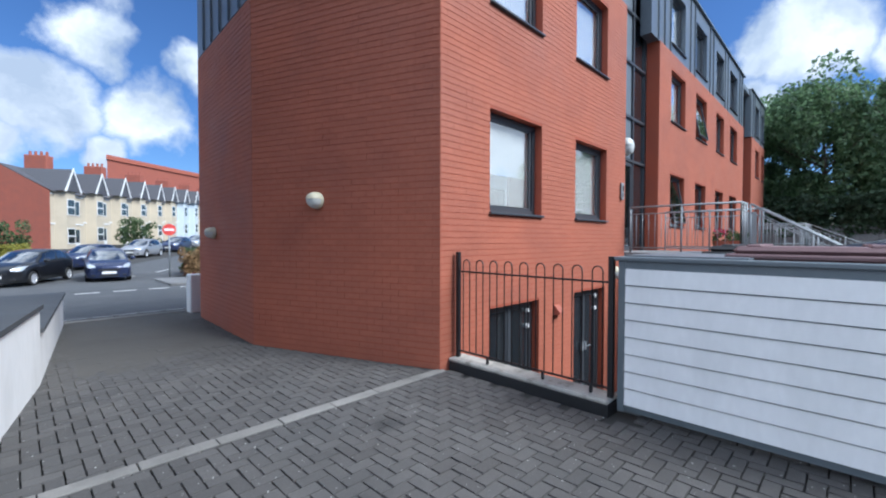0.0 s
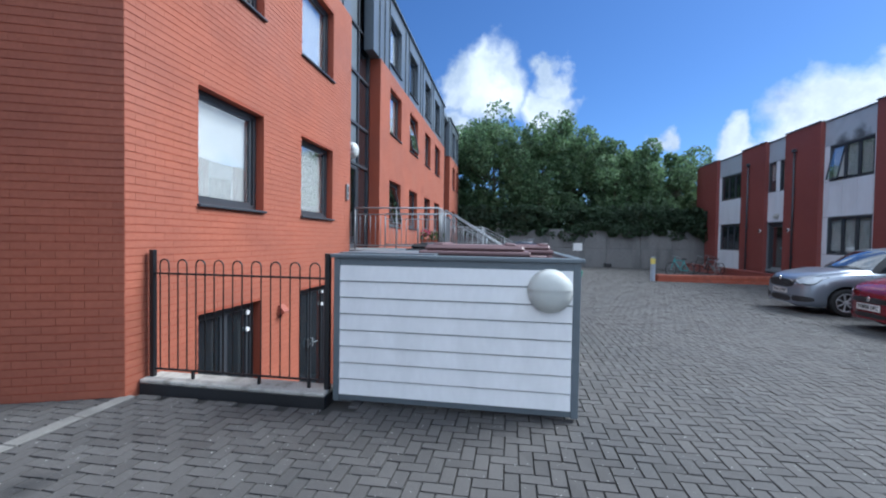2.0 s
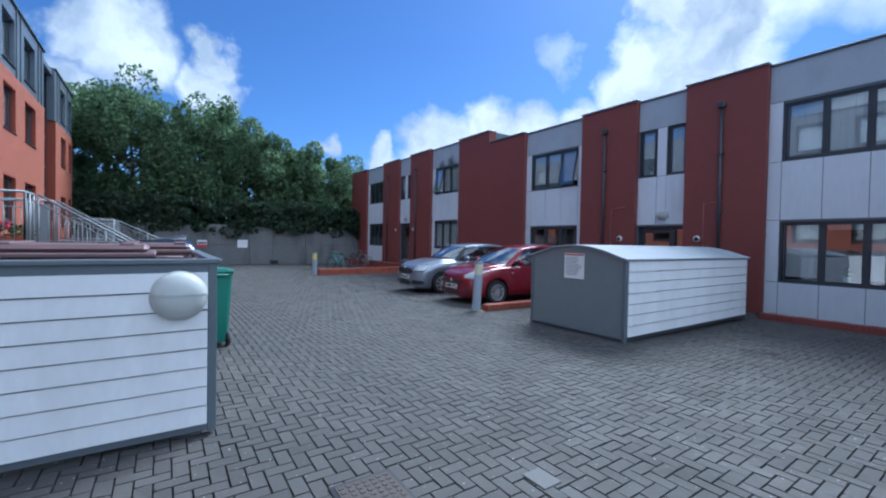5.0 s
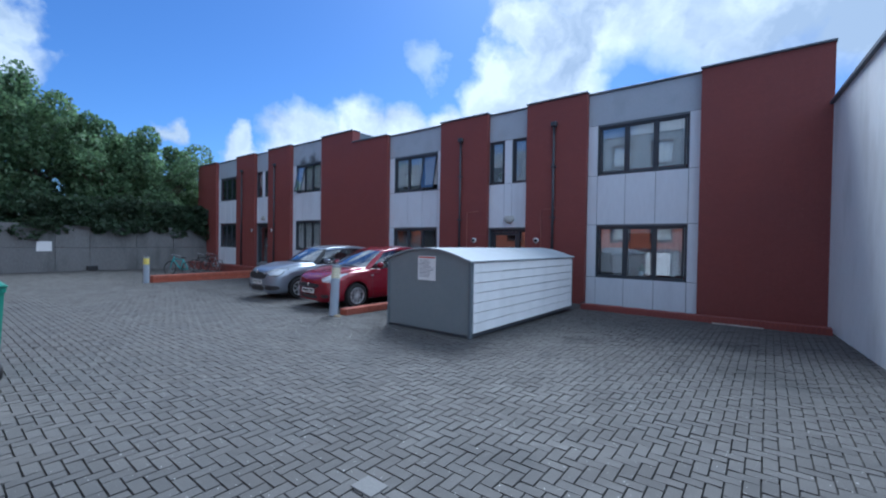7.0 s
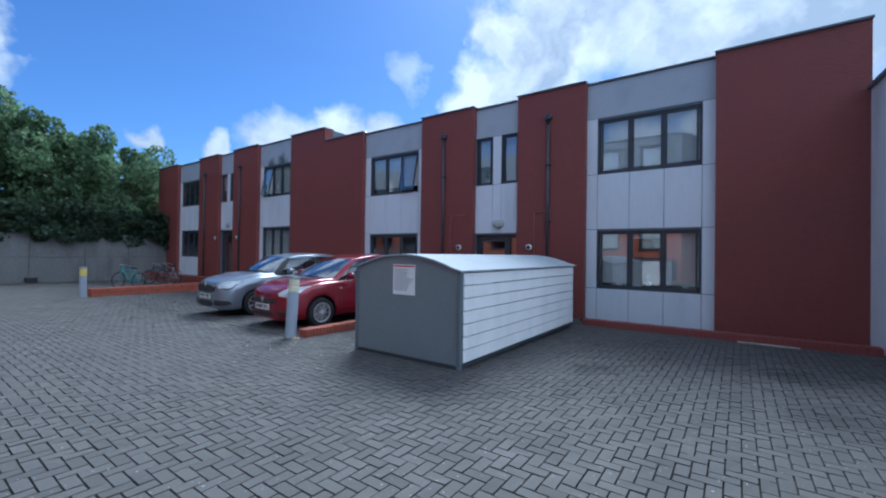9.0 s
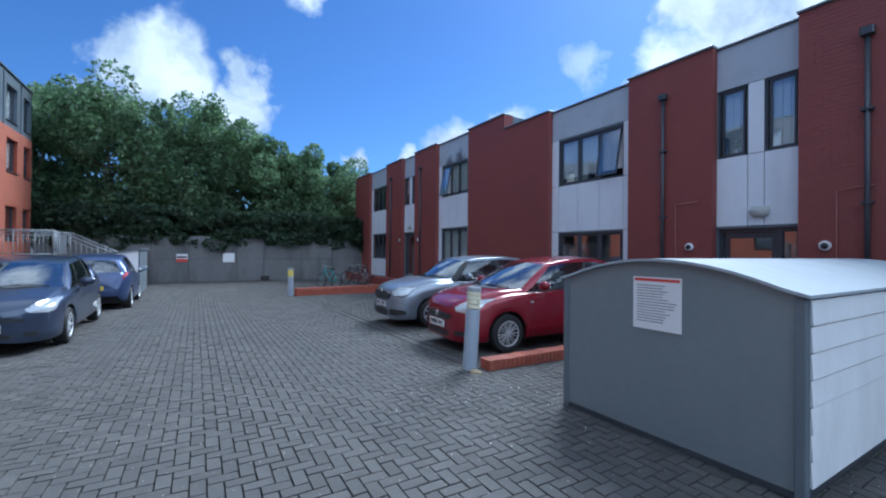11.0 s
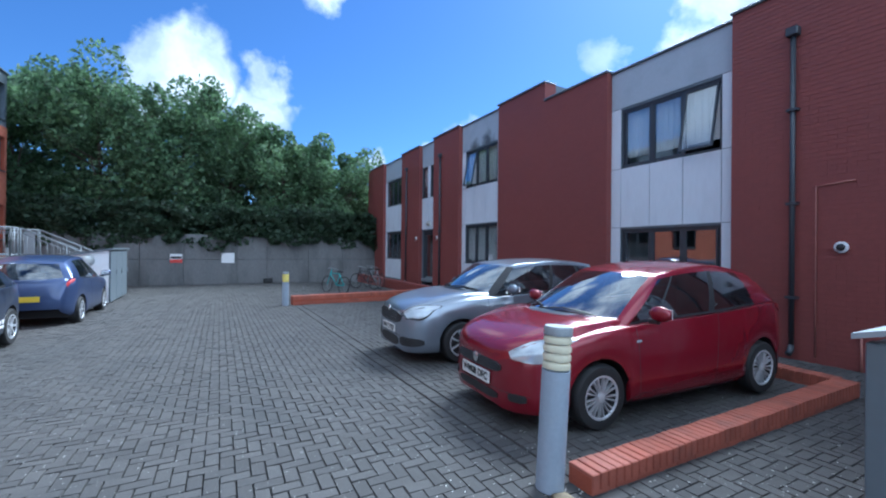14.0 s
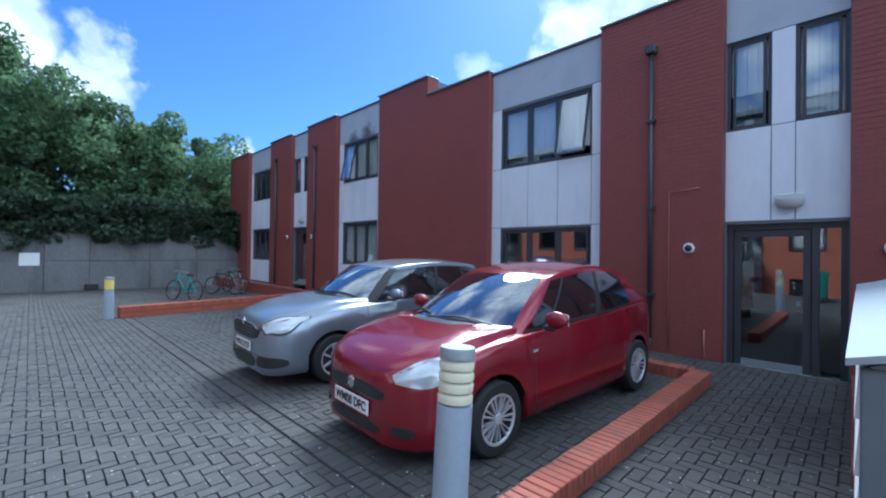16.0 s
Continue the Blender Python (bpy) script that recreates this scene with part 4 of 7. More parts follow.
wheelie_bin("wheelie_bin", 6.75, -0.52, 0, 0.5, 0.55, 1.09, M_GREEN, "dark green plastic wheelie bin beside the store", yaw=90)
wheelie_bin("wheelie_bin", 4.35, 0.62, 0, 0.95, 0.75, 1.43, M_MAROON, "large brown communal wheelie bin in the store", yaw=90, big=True)
wheelie_bin("wheelie_bin", 5.3, 0.9, 0, 1.1, 0.8, 1.42, M_BLACKPL, "large black communal wheelie bin in the store", yaw=90, big=True)
wheelie_bin("wheelie_bin", 5.2, 0.1, 0, 0.55, 0.6, 1.43, M_MAROON, "brown wheelie bin in the store", yaw=90, big=True)

# grey shed with an arched metal roof
M_SHEDEND = mat("blue_grey_painted_steel", (0.19, 0.215, 0.23), 0.33, var=0.07, scale=2, dirt=(0.26, 0.28, 0.28), dirt_amount=0.35, dirt_scale=1.3)
M_SHEDROOF = mat("weathered_pale_roof_sheet", (0.36, 0.39, 0.42), 0.75, spec=0.2, var=0.08, scale=3, dirt=(0.3, 0.32, 0.33), dirt_amount=0.5, dirt_scale=2)
shed = thing("bike_shed", "low grey steel shed with white boarded sides and an arched roof", "shed", at=pose(0, 0, 0))
HX0, HX1, HY0, HY1, HH, HC = 3.72, 5.67, -5.92, -10.45, 1.29, 1.5


def arch_z(x):
    u = (x - HX0) / (HX1 - HX0) * 2 - 1
    return HH + (HC - HH) * (1 - u * u)


def arch_slab(x0, x1, y0, y1, zf, th, n=14):
    bm = bmesh.new()
    rows = []
    for i in range(n + 1):
        x = x0 + (x1 - x0) * i / n
        rows.append([bm.verts.new((x, y, zf(x) + dz)) for y, dz in ((y0, 0), (y1, 0), (y1, th), (y0, th))])
    for a, b in zip(rows, rows[1:]):
        for k in range(4):
            bm.faces.new((a[k], a[(k + 1) % 4], b[(k + 1) % 4], b[k]))
    bm.faces.new(rows[0][::-1]), bm.faces.new(rows[-1])
    return bm


part("roof", arch_slab(HX0 - 0.05, HX1 + 0.05, HY0 + 0.05, HY1 - 0.05, lambda x: arch_z(min(max(x, HX0), HX1)) + 0.004, 0.022), M_SHEDROOF, shed, "pale arched metal roof", smooth=40)
for y in (HY0, HY1 + 0.02):
    bm = bmesh.new()
    n = 14
    fr = [bm.verts.new((HX0 + (HX1 - HX0) * i / n, y, arch_z(HX0 + (HX1 - HX0) * i / n))) for i in range(n + 1)]
    bk = [bm.verts.new((v.co.x, y - 0.02, v.co.z)) for v in fr]
    f0, f1 = [bm.verts.new((x, y, 0.05)) for x in (HX0, HX1)], [bm.verts.new((x, y - 0.02, 0.05)) for x in (HX0, HX1)]
    bm.faces.new(fr[::-1] + f0), bm.faces.new(bk + f1[::-1])
    for i in range(n):
        bm.faces.new((fr[i], fr[i + 1], bk[i + 1], bk[i]))
    part("end_panel", bm, M_SHEDEND, shed, "plain mid-grey end panel")
for x in (HX0 - 0.02, HX1 - 0.04):
    for y in (HY0 - 0.05, HY1 + 0.005):
        one("corner_post", (x, x + 0.06, y, y + 0.07, 0.0, HH - 0.004), M_GREY, shed, bevel=0.005)
one("base_rail", (HX0 + 0.04, HX1 - 0.04, HY0 - 0.05, HY0 + 0.006, 0.005, 0.045), M_FRAME, shed)
boards(shed, facing(HX0 - 0.003, HY0 - 0.055, -90), HY0 - HY1 - 0.12, 0.08, HH - 0.01, 7)
boards(shed, facing(HX1 + 0.003, HY1 + 0.08, 90), HY0 - HY1 - 0.14, 0.08, HH - 0.01, 7)
one("side_rail", (HX0 - 0.012, HX0 + 0.02, HY1, HY0 - 0.05, 0.02, 0.078), M_FRAME, shed)


def notice(name, m, w, h, label, red=0.1, lines=12):
    """A flat printed sheet: a red head bar and grey bars for lines of small print."""
    t = thing(name, label, "notice", at=m)
    one("sheet", (0, w, -0.004, 0, 0, h), M_PAPER, t)
    if red:
        one("header", (0.03 * w, 0.97 * w, -0.0055, -0.0042, h * (1 - red) - 0.01, h - 0.012), M_REDINK, t, "red heading bar")
    rr = random.Random(4)
    for i in range(lines):
        z = h * (0.94 - red) - (i + 1) * h * (0.8 - red) / lines
        one("text_line", (0.08 * w, w * rr.uniform(0.6, 0.93), -0.0055, -0.0042, z, z + h * 0.3 / lines), M_INK, t)
    return t


notice("notice", facing(4.62, HY0 + 0.006, 180) @ pose(-0.28, 0, 0.93, 0, 0, 0), 0.42, 0.44, "white printed notice with a red heading on the shed", red=0.06, lines=14)


def bollard_lamp(name, x, y, lean, h=1.1, r=0.095, cream=M_CREAM):
    t = thing(name, "leaning pale grey steel bollard light with cream louvres" if lean else "pale grey steel bollard light with a yellow band", "bollard light", at=pose(x, y, ground_z(x, y), lean, 0, 0))
    bm = bmesh.new()
    lathe(bm, [(0, 0), (r, 0), (r, h - 0.3), (r * 0.9, h - 0.298), (0, h - 0.298)], 24)
    part("post", bm, M_POST, t, smooth=40)
    for i in range(4):
        bm = bmesh.new()
        z = h - 0.29 + i * 0.058
        lathe(bm, [(r * 0.8, z), (r * 0.99, z + 0.004), (r * 1.0, z + 0.036), (r * 0.91, z + 0.05), (r * 0.8, z + 0.054)], 24)
        part("louvre", bm, cream, t, smooth=40)
    bm = bmesh.new()
    lathe(bm, [(0, h - 0.29), (r * 0.78, h - 0.29), (r * 0.78, h - 0.06), (0, h - 0.06)], 20)
    part("core", bm, M_DIFFUSER, t, smooth=40)
    bm = bmesh.new()
    lathe(bm, [(0, h - 0.06), (r * 1.02, h - 0.06), (r * 1.02, h - 0.012), (r * 0.96, h), (0, h)], 24)
    part("cap", bm, M_STEEL, t, "grey metal cap", smooth=40)
    return t


M_POST = mat("pale_grey_paint", (0.33, 0.38, 0.45), 0.5, var=0.08, scale=4, dirt=(0.2, 0.22, 0.24), dirt_amount=0.3)
bollard_lamp("bollard_light", 7.22, -5.78, 3.5)
bollard_lamp("bollard_light", 18.25, -5.55, 0, h=1.0, cream=M_YELLOW)


def dwarf_wall(name, pts, width, h, label, material=None):
    """A low brick wall along pts with a brick-on-edge coping, every coping brick a piece."""
    t = thing(name, label, "low wall", kind="structure")
    material = material or M_COPING
    for a, b in zip(pts, pts[1:]):
        a, b = Vector(a), Vector(b)
        d = b - a
        ang = math.degrees(math.atan2(d.y, d.x))
        z = ground_z(*((a + b) / 2)) - 0.02
        m = pose(a.x, a.y, z, 0, 0, ang)
        n = max(1, int(d.length / 0.078))
        step = d.length / n
        me = None
        for i in range(n):
            if me is None:
                bm = bmesh.new()
                box(bm, 0.004, step - 0.004, -width / 2, width / 2, h - 0.1, h + 0.02, bevel=0.006)
                ob = part("brick", bm, material, t)
                me = ob.data
            else:
                ob = new("brick", me)
                ob.parent = t
            ob.matrix_basis = m @ Matrix.Translation((i * step, 0, 0.003 * math.sin(i * 7.3)))
        bm = bmesh.new()
        box(bm, 0.0, d.length, -width / 2 + 0.012, width / 2 - 0.012, 0.0, h - 0.003, m=m)
        part("mortar_core", bm, M_MORTAR_A, t)
        courses = max(1, int((h - 0.1) / 0.075))
        for cidx in range(courses):
            nn = max(1, int(d.length / 0.225))
            st = d.length / nn
            bm = bmesh.new()
            for i in range(nn):
                box(bm, i * st + 0.005, (i + 1) * st - 0.005, -width / 2 + 0.004, width / 2 - 0.004, cidx * 0.075 + 0.01, cidx * 0.075 + 0.072, m=m)
            part("brick_course", bm, material, t)
    return t


dwarf_wall("wall_low_bay", [(7.12, -5.96), (7.12, -10.34)], 0.22, 0.16, "low red brick wall with a brick-on-edge coping beside a parking bay")
dwarf_wall("wall_low_back", [(7.24, -10.45), (11.9, -10.75)], 0.22, 0.17, "low red brick wall behind the parking bays")
dwarf_wall("wall_low_terrace", [(18.35, -5.75), (18.9, -10.9)], 0.3, 0.3, "low red brick wall edging the bicycle terrace")
dwarf_wall("wall_low_terrace_front", [(18.9, -10.95), (29.5, -10.95)], 0.25, 0.42, "low dark red brick planter wall at the wing", M_BRICK_B)
dwarf_wall("wall_low_wing", [(-1.2, -11.15), (3.66, -11.05)], 0.22, 0.14, "low dark red brick edging along the wing", M_BRICK_B)
dwarf_wall("wall_low_door", [(5.62, -8.3), (5.66, -11.6)], 0.22, 0.16, "low dark red brick edging beside the entrance path", M_BRICK_B)

# ---- light well with railing ----
well = thing("wall_light_well", "painted retaining walls of the basement light well", "wall", kind="structure")
one("kerb", (SX - 0.1, SX + 0.12, 1.9, YA - 0.005, -1.6, 0.078), M_RUST, well, "black painted kerb")
one("coping", (SX - 0.11, SX + 0.15, 1.9, YA - 0.005, 0.08, 0.122), M_STONE, well, "weathered concrete coping", bevel=0.012)
one("side_wall", (SX + 0.12, A2, 1.7, 1.9, -1.6, 0.0), M_CONCRETE, well)
one("end_wall", (A2, A2 + 0.2, 1.7, YA + 0.3, -1.6, 0.0), M_CONCRETE, well)
one("well_floor", (SX - 0.1, A2, 1.7, YA + 0.3, -1.7, -1.6), M_CONCRETE, well)

fence = thing("railing", "black iron hoop-top railing above the light well", "railing", at=pose(0, 0, 0))
RX = SX
for y in (YA - 0.06, 1.92):
    one("post", (RX - 0.024, RX + 0.024, y - 0.024, y + 0.024, 0.12, 1.37), M_BLACK, fence, bevel=0.004)
for z in (0.2, 1.14):
    one("rail", (RX - 0.006, RX + 0.006, 1.95, YA - 0.09, z - 0.009, z + 0.009), M_BLACK, fence)
nb = 9
gap = (YA - 0.09 - 1.95) / nb
for i in range(nb):
    y0, y1 = 1.95 + i * gap + gap * 0.25, 1.95 + i * gap + gap * 0.75
    r = (y1 - y0) / 2
    pts = [(RX, y0, 0.205)] + [(RX, (y0 + y1) / 2 - r * math.cos(math.pi * k / 8), 1.23 + r * math.sin(math.pi * k / 8)) for k in range(9)] + [(RX, y1, 0.205)]
    bm = bmesh.new()
    tube(bm, pts, 0.0068, 6)
    part("hoop", bm, M_BLACK, fence, smooth=True)
for y in (3.3, 2.6, 2.1):
    one("foot", (RX - 0.012, RX + 0.012, y - 0.012, y + 0.012, 0.11, 0.2), M_BLACK, fence)


def landing(name, x0, x1, y1, z, run=2.2, rises=7):
    """An entrance landing on a concrete base, with stairs down towards the yard and galvanised railings."""
    st = thing(name + "_steps", "grey concrete entrance steps and landing", "steps", kind="structure")
    one("landing_slab", (x0, x1, y1, YA + 0.3, -0.05, z), M_CONCRETE, st, bevel=0.01)
    sx0, sx1 = x0 + 0.55, x1
    for i in range(rises - 1):
        one("step", (sx0, sx1, y1 - (i + 1) * run / (rises - 1), y1 - i * run / (rises - 1) - 0.002, -0.05, z - (i + 1) * z / rises), M_CONCRETE, st, bevel=0.008)
    rl = thing(name + "_railing", "galvanised steel railing round an entrance landing and stairs", "railing", at=pose(0, 0, 0))
    H = 0.93

    def run_rail(pts, n):
        bm = bmesh.new()
        tube(bm, [Vector(p) + Vector((0, 0, H)) for p in pts], 0.019, 8)
        part("handrail", bm, M_STEEL, rl, smooth=True)
        bm = bmesh.new()
        tube(bm, [Vector(p) + Vector((0, 0, H - 0.14)) for p in pts], 0.012, 6)
        part("top_rail", bm, M_STEEL, rl, smooth=True)
        bm = bmesh.new()
        tube(bm, [Vector(p) + Vector((0, 0, 0.1)) for p in pts], 0.016, 6)
        part("bottom_rail", bm, M_STEEL, rl, smooth=True)
        a, b = Vector(pts[0]), Vector(pts[1])
        for i in range(n + 1):
            p = a.lerp(b, i / n)
            big = i % max(1, n // 2) == 0
            bm = bmesh.new()
            tube(bm, [p + Vector((0, 0, 0.0 if big else 0.1)), p + Vector((0, 0, H if big else H - 0.14))], 0.018 if big else 0.006, 6)
            part("post" if big else "baluster", bm, M_STEEL, rl, smooth=True)

    e = 0.05
    run_rail([(x0 + e, YA - 0.1, z), (x0 + e, y1 + e, z)], 16)
    run_rail([(x0 + e, y1 + e, z), (sx0, y1 + e, z)], 4)
    run_rail([(x1 - e, YA - 0.15, z), (x1 - e, y1 + e, z)], 16)
    for x in (sx0 + e, x1 - e):
        run_rail([(x, y1, z), (x, y1 - run, 0.15)], 14)
    one("infill_panel", (x1 - 0.12, x1 - 0.08, y1 + 0.1, y1 + 0.38, z + 0.1, z + 0.86), M_STEEL, rl, "solid galvanised panel")


landing("entrance_near", A2 + 0.02, A3 + 0.15, 1.75, 1.25, run=1.75)
landing("entrance_far", A4 + 0.02, A5 + 0.15, 1.65, 1.25)


def entry_phone(x, z):
    t = thing("entry_phone", "steel entry phone panel on the brick beside the door", "entry phone", at=pose(x, YA - 0.02, z))
    one("panel", (-0.06, 0.06, -0.03, 0.0, -0.17, 0.17), M_STEEL, t, bevel=0.006)
    one("keypad", (-0.03, 0.03, -0.034, -0.0302, 0.0, 0.11), M_BLACKPL, t)
    one("speaker", (-0.03, 0.03, -0.034, -0.0302, -0.12, -0.04), M_FRAME, t)


entry_phone(8.66, 2.5)
entry_phone(21.9, 2.5)
LAMP_OFF = "round cream bulkhead lamp on the brick wall"
for x, y in ((9.72, YA + 0.3), (22.8, YA + 0.3)):
    bulkhead_lamp("bulkhead_lamp", Matrix.Translation((x, y, 3.62)), 0, 0.2, label="round opal bulkhead lamp above the entrance door")
g1 = math.degrees(math.atan2(d1.y, d1.x))
g2 = math.degrees(math.atan2(d2.y, d2.x))
# lock roses and handles of the basement doors, hooded vent between them
for x, zs, hx in ((5.42, (0.44, 0.2), 0.0), (7.78, (0.44, 0.2), 7.28)):
    lk = thing("lock_fittings", "white round lock covers and levers on a dark basement door", "lock", at=pose(x, YA + 0.13, 0))
    for z in zs:
        bm = bmesh.new()
        lathe(bm, [(0, 0.022), (0.032, 0.022), (0.036, 0.016), (0.036, 0.0)], 18, m=Matrix.Translation((0, 0, z)) @ pose(0, 0, 0, 90, 0, 0))
        part("rose", bm, M_PAPER, lk, smooth=40)
    if hx:
        hd = Matrix.Translation((hx - x, 0, -0.45))
        for sx in (-1, 1):
            bm = bmesh.new()
            tube(bm, [(sx * 0.06, 0, 0), (sx * 0.06, -0.06, 0), (sx * 0.18, -0.065, 0)], 0.011, 8)
            lever = part("lever", bm, M_STEEL, lk, "steel lever handle", smooth=True)
            lever.matrix_basis = hd
            one("back_plate", (sx * 0.06 - 0.02, sx * 0.06 + 0.02, -0.045, 0.0, -0.08, 0.08), M_STEEL, lever, bevel=0.004)
vt = thing("wall_vent", "small hooded terracotta vent on the brick wall", "vent", at=pose(6.06, YA - 0.005, 0.3))
bm = bmesh.new()
prof = [(0.0, 0.0), (-0.02, 0.0), (-0.11, 0.03), (-0.11, 0.06), (-0.03, 0.15), (0.0, 0.16)]
sides = [[bm.verts.new((x, y, z)) for y, z in prof] for x in (-0.075, 0.075)]
bm.faces.new(sides[0]), bm.faces.new(sides[1][::-1])
for i in range(len(prof)):
    k = (i + 1) % len(prof)
    bm.faces.new((sides[0][i], sides[1][i], sides[1][k], sides[0][k]))
part("hood", bm, M_COPING, vt)
# gable lamps, on the two faces of the gable
bulkhead_lamp("bulkhead_lamp", facing(*bend, g1) @ Matrix.Translation((1.15, -0.012, 2.02)), 0, 0.11, dark=True, label=LAMP_OFF)
bulkhead_lamp("bulkhead_lamp", facing(*gend, g2) @ Matrix.Translation((1.03, -0.012, 1.62)), 0, 0.1, dark=True, label=LAMP_OFF)
bulkhead_lamp("bulkhead_lamp", Matrix.Translation((8.28, YA - 0.012, 0.86)), 0, 0.13, dark=True, label="small cream bulkhead lamp above the basement doors")

# ---- fittings on the long wing ----
for n, (x, dz) in enumerate(((4.87, 0), (8.27, 0), (20.35, 0.4), (23.87, 0.4))):
    t = thing("downpipe", "dark cast downpipe on the painted brick", "downpipe", at=pose(x, PB + 0.06, 0))
    bm = bmesh.new()
    tube(bm, [(0, 0, 0.12), (0, 0, 5.1 + dz)], 0.036, 10)
    part("pipe", bm, M_FRAME, t, smooth=True)
    bm = bmesh.new()
    box(bm, -0.085, 0.085, -0.055, 0.08, 5.1 + dz, 5.24 + dz, bevel=0.015)
    part("hopper", bm, M_FRAME, t)
    for z in (0.9, 2.4, 3.9):
        one("bracket", (-0.075, 0.075, -0.058, 0.05, z, z + 0.04), M_FRAME, t)
    bm = bmesh.new()
    tube(bm, [(0, 0, 0.16), (0, 0.03, 0.08), (0, 0.1, 0.03)], 0.045, 10)
    part("shoe", bm, M_FRAME, t, smooth=True)
for x, z in ((7.68, 1.72), (5.4, 1.73), (20.9 - 0.25, 2.15), (22.75, 2.15)):
    t = thing("dome_camera", "small white dome security camera on the brick", "security camera", at=pose(x, PB + 0.012, z))
    turn = pose(0, 0, 0, -90, 0, 0)
    bm = bmesh.new()
    lathe(bm, [(0, 0), (0.085, 0), (0.085, 0.03), (0.07, 0.045), (0, 0.045)], 20, m=turn)
    part("housing", bm, M_PAPER, t, smooth=40)
    bm = bmesh.new()
    lathe(bm, [(0.055, 0.045), (0.045, 0.075), (0, 0.09)], 16, m=turn)
    part("lens_dome", bm, M_BLACKPL, t, "dark dome", smooth=True)
for x, dz in ((6.42, 0), (21.75, 0.42)):
    t = thing("bulkhead_lamp", "white half-round lamp above the wing's entrance door", "wall lamp", at=pose(x, YB + 0.012, 2.42 + dz))
    one("base", (-0.17, 0.17, 0.0, 0.03, -0.02, 0.1), M_DIFFUSER, t, bevel=0.008)
    bm = bmesh.new()
    lathe(bm, [(0.18, 0.02), (0.175, -0.03), (0.14, -0.09), (0.08, -0.12), (0, -0.13)], 24, m=Matrix.Translation((0, 0.03, 0.0)) @ Matrix.Diagonal((1, 0.6, 1, 1)))
    part("diffuser", bm, M_DIFFUSER, t, smooth=True)
for x, s in ((7.98, 1), (4.9 + 0.35, 1)):
    t = thing("conduit", "thin red painted conduit on the brick wall", "conduit", at=pose(x, PB + 0.022, 0))
    bm = bmesh.new()
    tube(bm, [(0, 0, 0.02), (0, 0, 2.66), (-0.45 * s, 0, 2.7)], 0.01, 6)
    part("pipe", bm, M_PIPE, t, smooth=True)
t = thing("standpipe", "short pale pipe standing at the brick wall", "pipe", at=pose(7.45, PB + 0.04, -0.1))
bm = bmesh.new()
tube(bm, [(0, 0, 0), (0, 0, 0.52), (0.06, 0, 0.53)], 0.014, 6)
part("pipe", bm, M_PIPE, t, smooth=True)
t = thing("vent_grille", "small white vent in the panelled base", "vent", at=pose(2.8, YB + 0.35, ground_z(2.8, YB)))
one("body", (-0.14, 0.14, -0.03, 0.05, 0.0, 0.06), M_PAPER, t, bevel=0.01)
t = thing("vent_cowl", "small dark rounded vent at the wall base", "vent", at=pose(3.8, YB + 0.5, ground_z(3.8, YB)))
bm = bmesh.new()
lathe(bm, [(0.09, 0), (0.09, 0.05), (0.06, 0.1), (0, 0.12)], 14)
part("body", bm, M_BLACKPL, t, smooth=True)
t = thing("drain_channel", "pale strip drain at the foot of the wall", "drain", at=pose(0.3, -10.95, ground_z(0, -11)))
one("grate", (-0.45, 0.45, -0.05, 0.05, 0.0, 0.018), M_STONE, t, bevel=0.006)


def manhole(x, y, w, d, label, m=M_STEEL, ribs=7):
    t = thing("manhole_cover", label, "manhole cover", at=pose(x, y, ground_z(x, y) + 0.004))
    one("frame", (-w / 2, w / 2, -d / 2, d / 2, -0.03, 0.006), M_BLACKPL if ribs else m, t, bevel=0.004)
    one("lid", (-w / 2 + 0.03, w / 2 - 0.03, -d / 2 + 0.03, d / 2 - 0.03, 0.0065, 0.011), M_RUSTY, t, bevel=0.002)
    for i in range(ribs):
        for k in range(ribs):
            px, py = -w / 2 + 0.06 + (w - 0.12) * i / (ribs - 1), -d / 2 + 0.06 + (d - 0.12) * k / (ribs - 1)
            one("stud", (px - 0.014, px + 0.014, py - 0.014, py + 0.014, 0.011, 0.015), M_RUSTY, t)


M_RUSTY = mat("rusty_cast_iron", (0.085, 0.07, 0.063), 0.7, metal=0.3, var=0.3, scale=12, bump=0.3)
manhole(2.25, -1.0, 0.42, 0.42, "rusty square cast iron cover set in the pavers")
M_VALVE = mat("worn_grey_concrete", (0.15, 0.148, 0.145), 0.9, var=0.2, scale=9, bump=0.3)
t = thing("valve_cover", "small square concrete cover set in the pavers", "manhole cover", at=pose(1.83, -2.0, 0.004))
one("lid", (-0.1, 0.1, -0.08, 0.08, -0.02, 0.006), M_VALVE, t, bevel=0.004)

# store at the far end, signs on the retaining wall
fs = thing("bin_store", "white boarded store with a sloping grey roof and steel doors", "bin store", at=pose(0, 0, ground_z(21, -1)))
bm = bmesh.new()
side = [(20.95, -0.85, 0.02), (20.95, 1.9, 0.02), (20.95, 1.9, 1.12), (20.95, -0.85, 1.62)]
a = [bm.verts.new(p) for p in side]
b = [bm.verts.new((23.5, p[1], p[2])) for p in side]
bm.faces.new(a), bm.faces.new(b[::-1])
for i in range(4):
    bm.faces.new((a[i], b[i], b[(i + 1) % 4], a[(i + 1) % 4]))
part("body", bm, M_WHITE, fs)
bm = bmesh.new()
a = [bm.verts.new(p) for p in ((20.88, -0.95, 1.635), (23.6, -0.95, 1.635), (23.6, 1.98, 1.1), (20.88, 1.98, 1.1))]
b = [bm.verts.new((v.co.x, v.co.y, v.co.z + 0.06)) for v in a]
bm.faces.new(a[::-1]), bm.faces.new(b)
for i in range(4):
    bm.faces.new((a[i], a[(i + 1) % 4], b[(i + 1) % 4], b[i]))
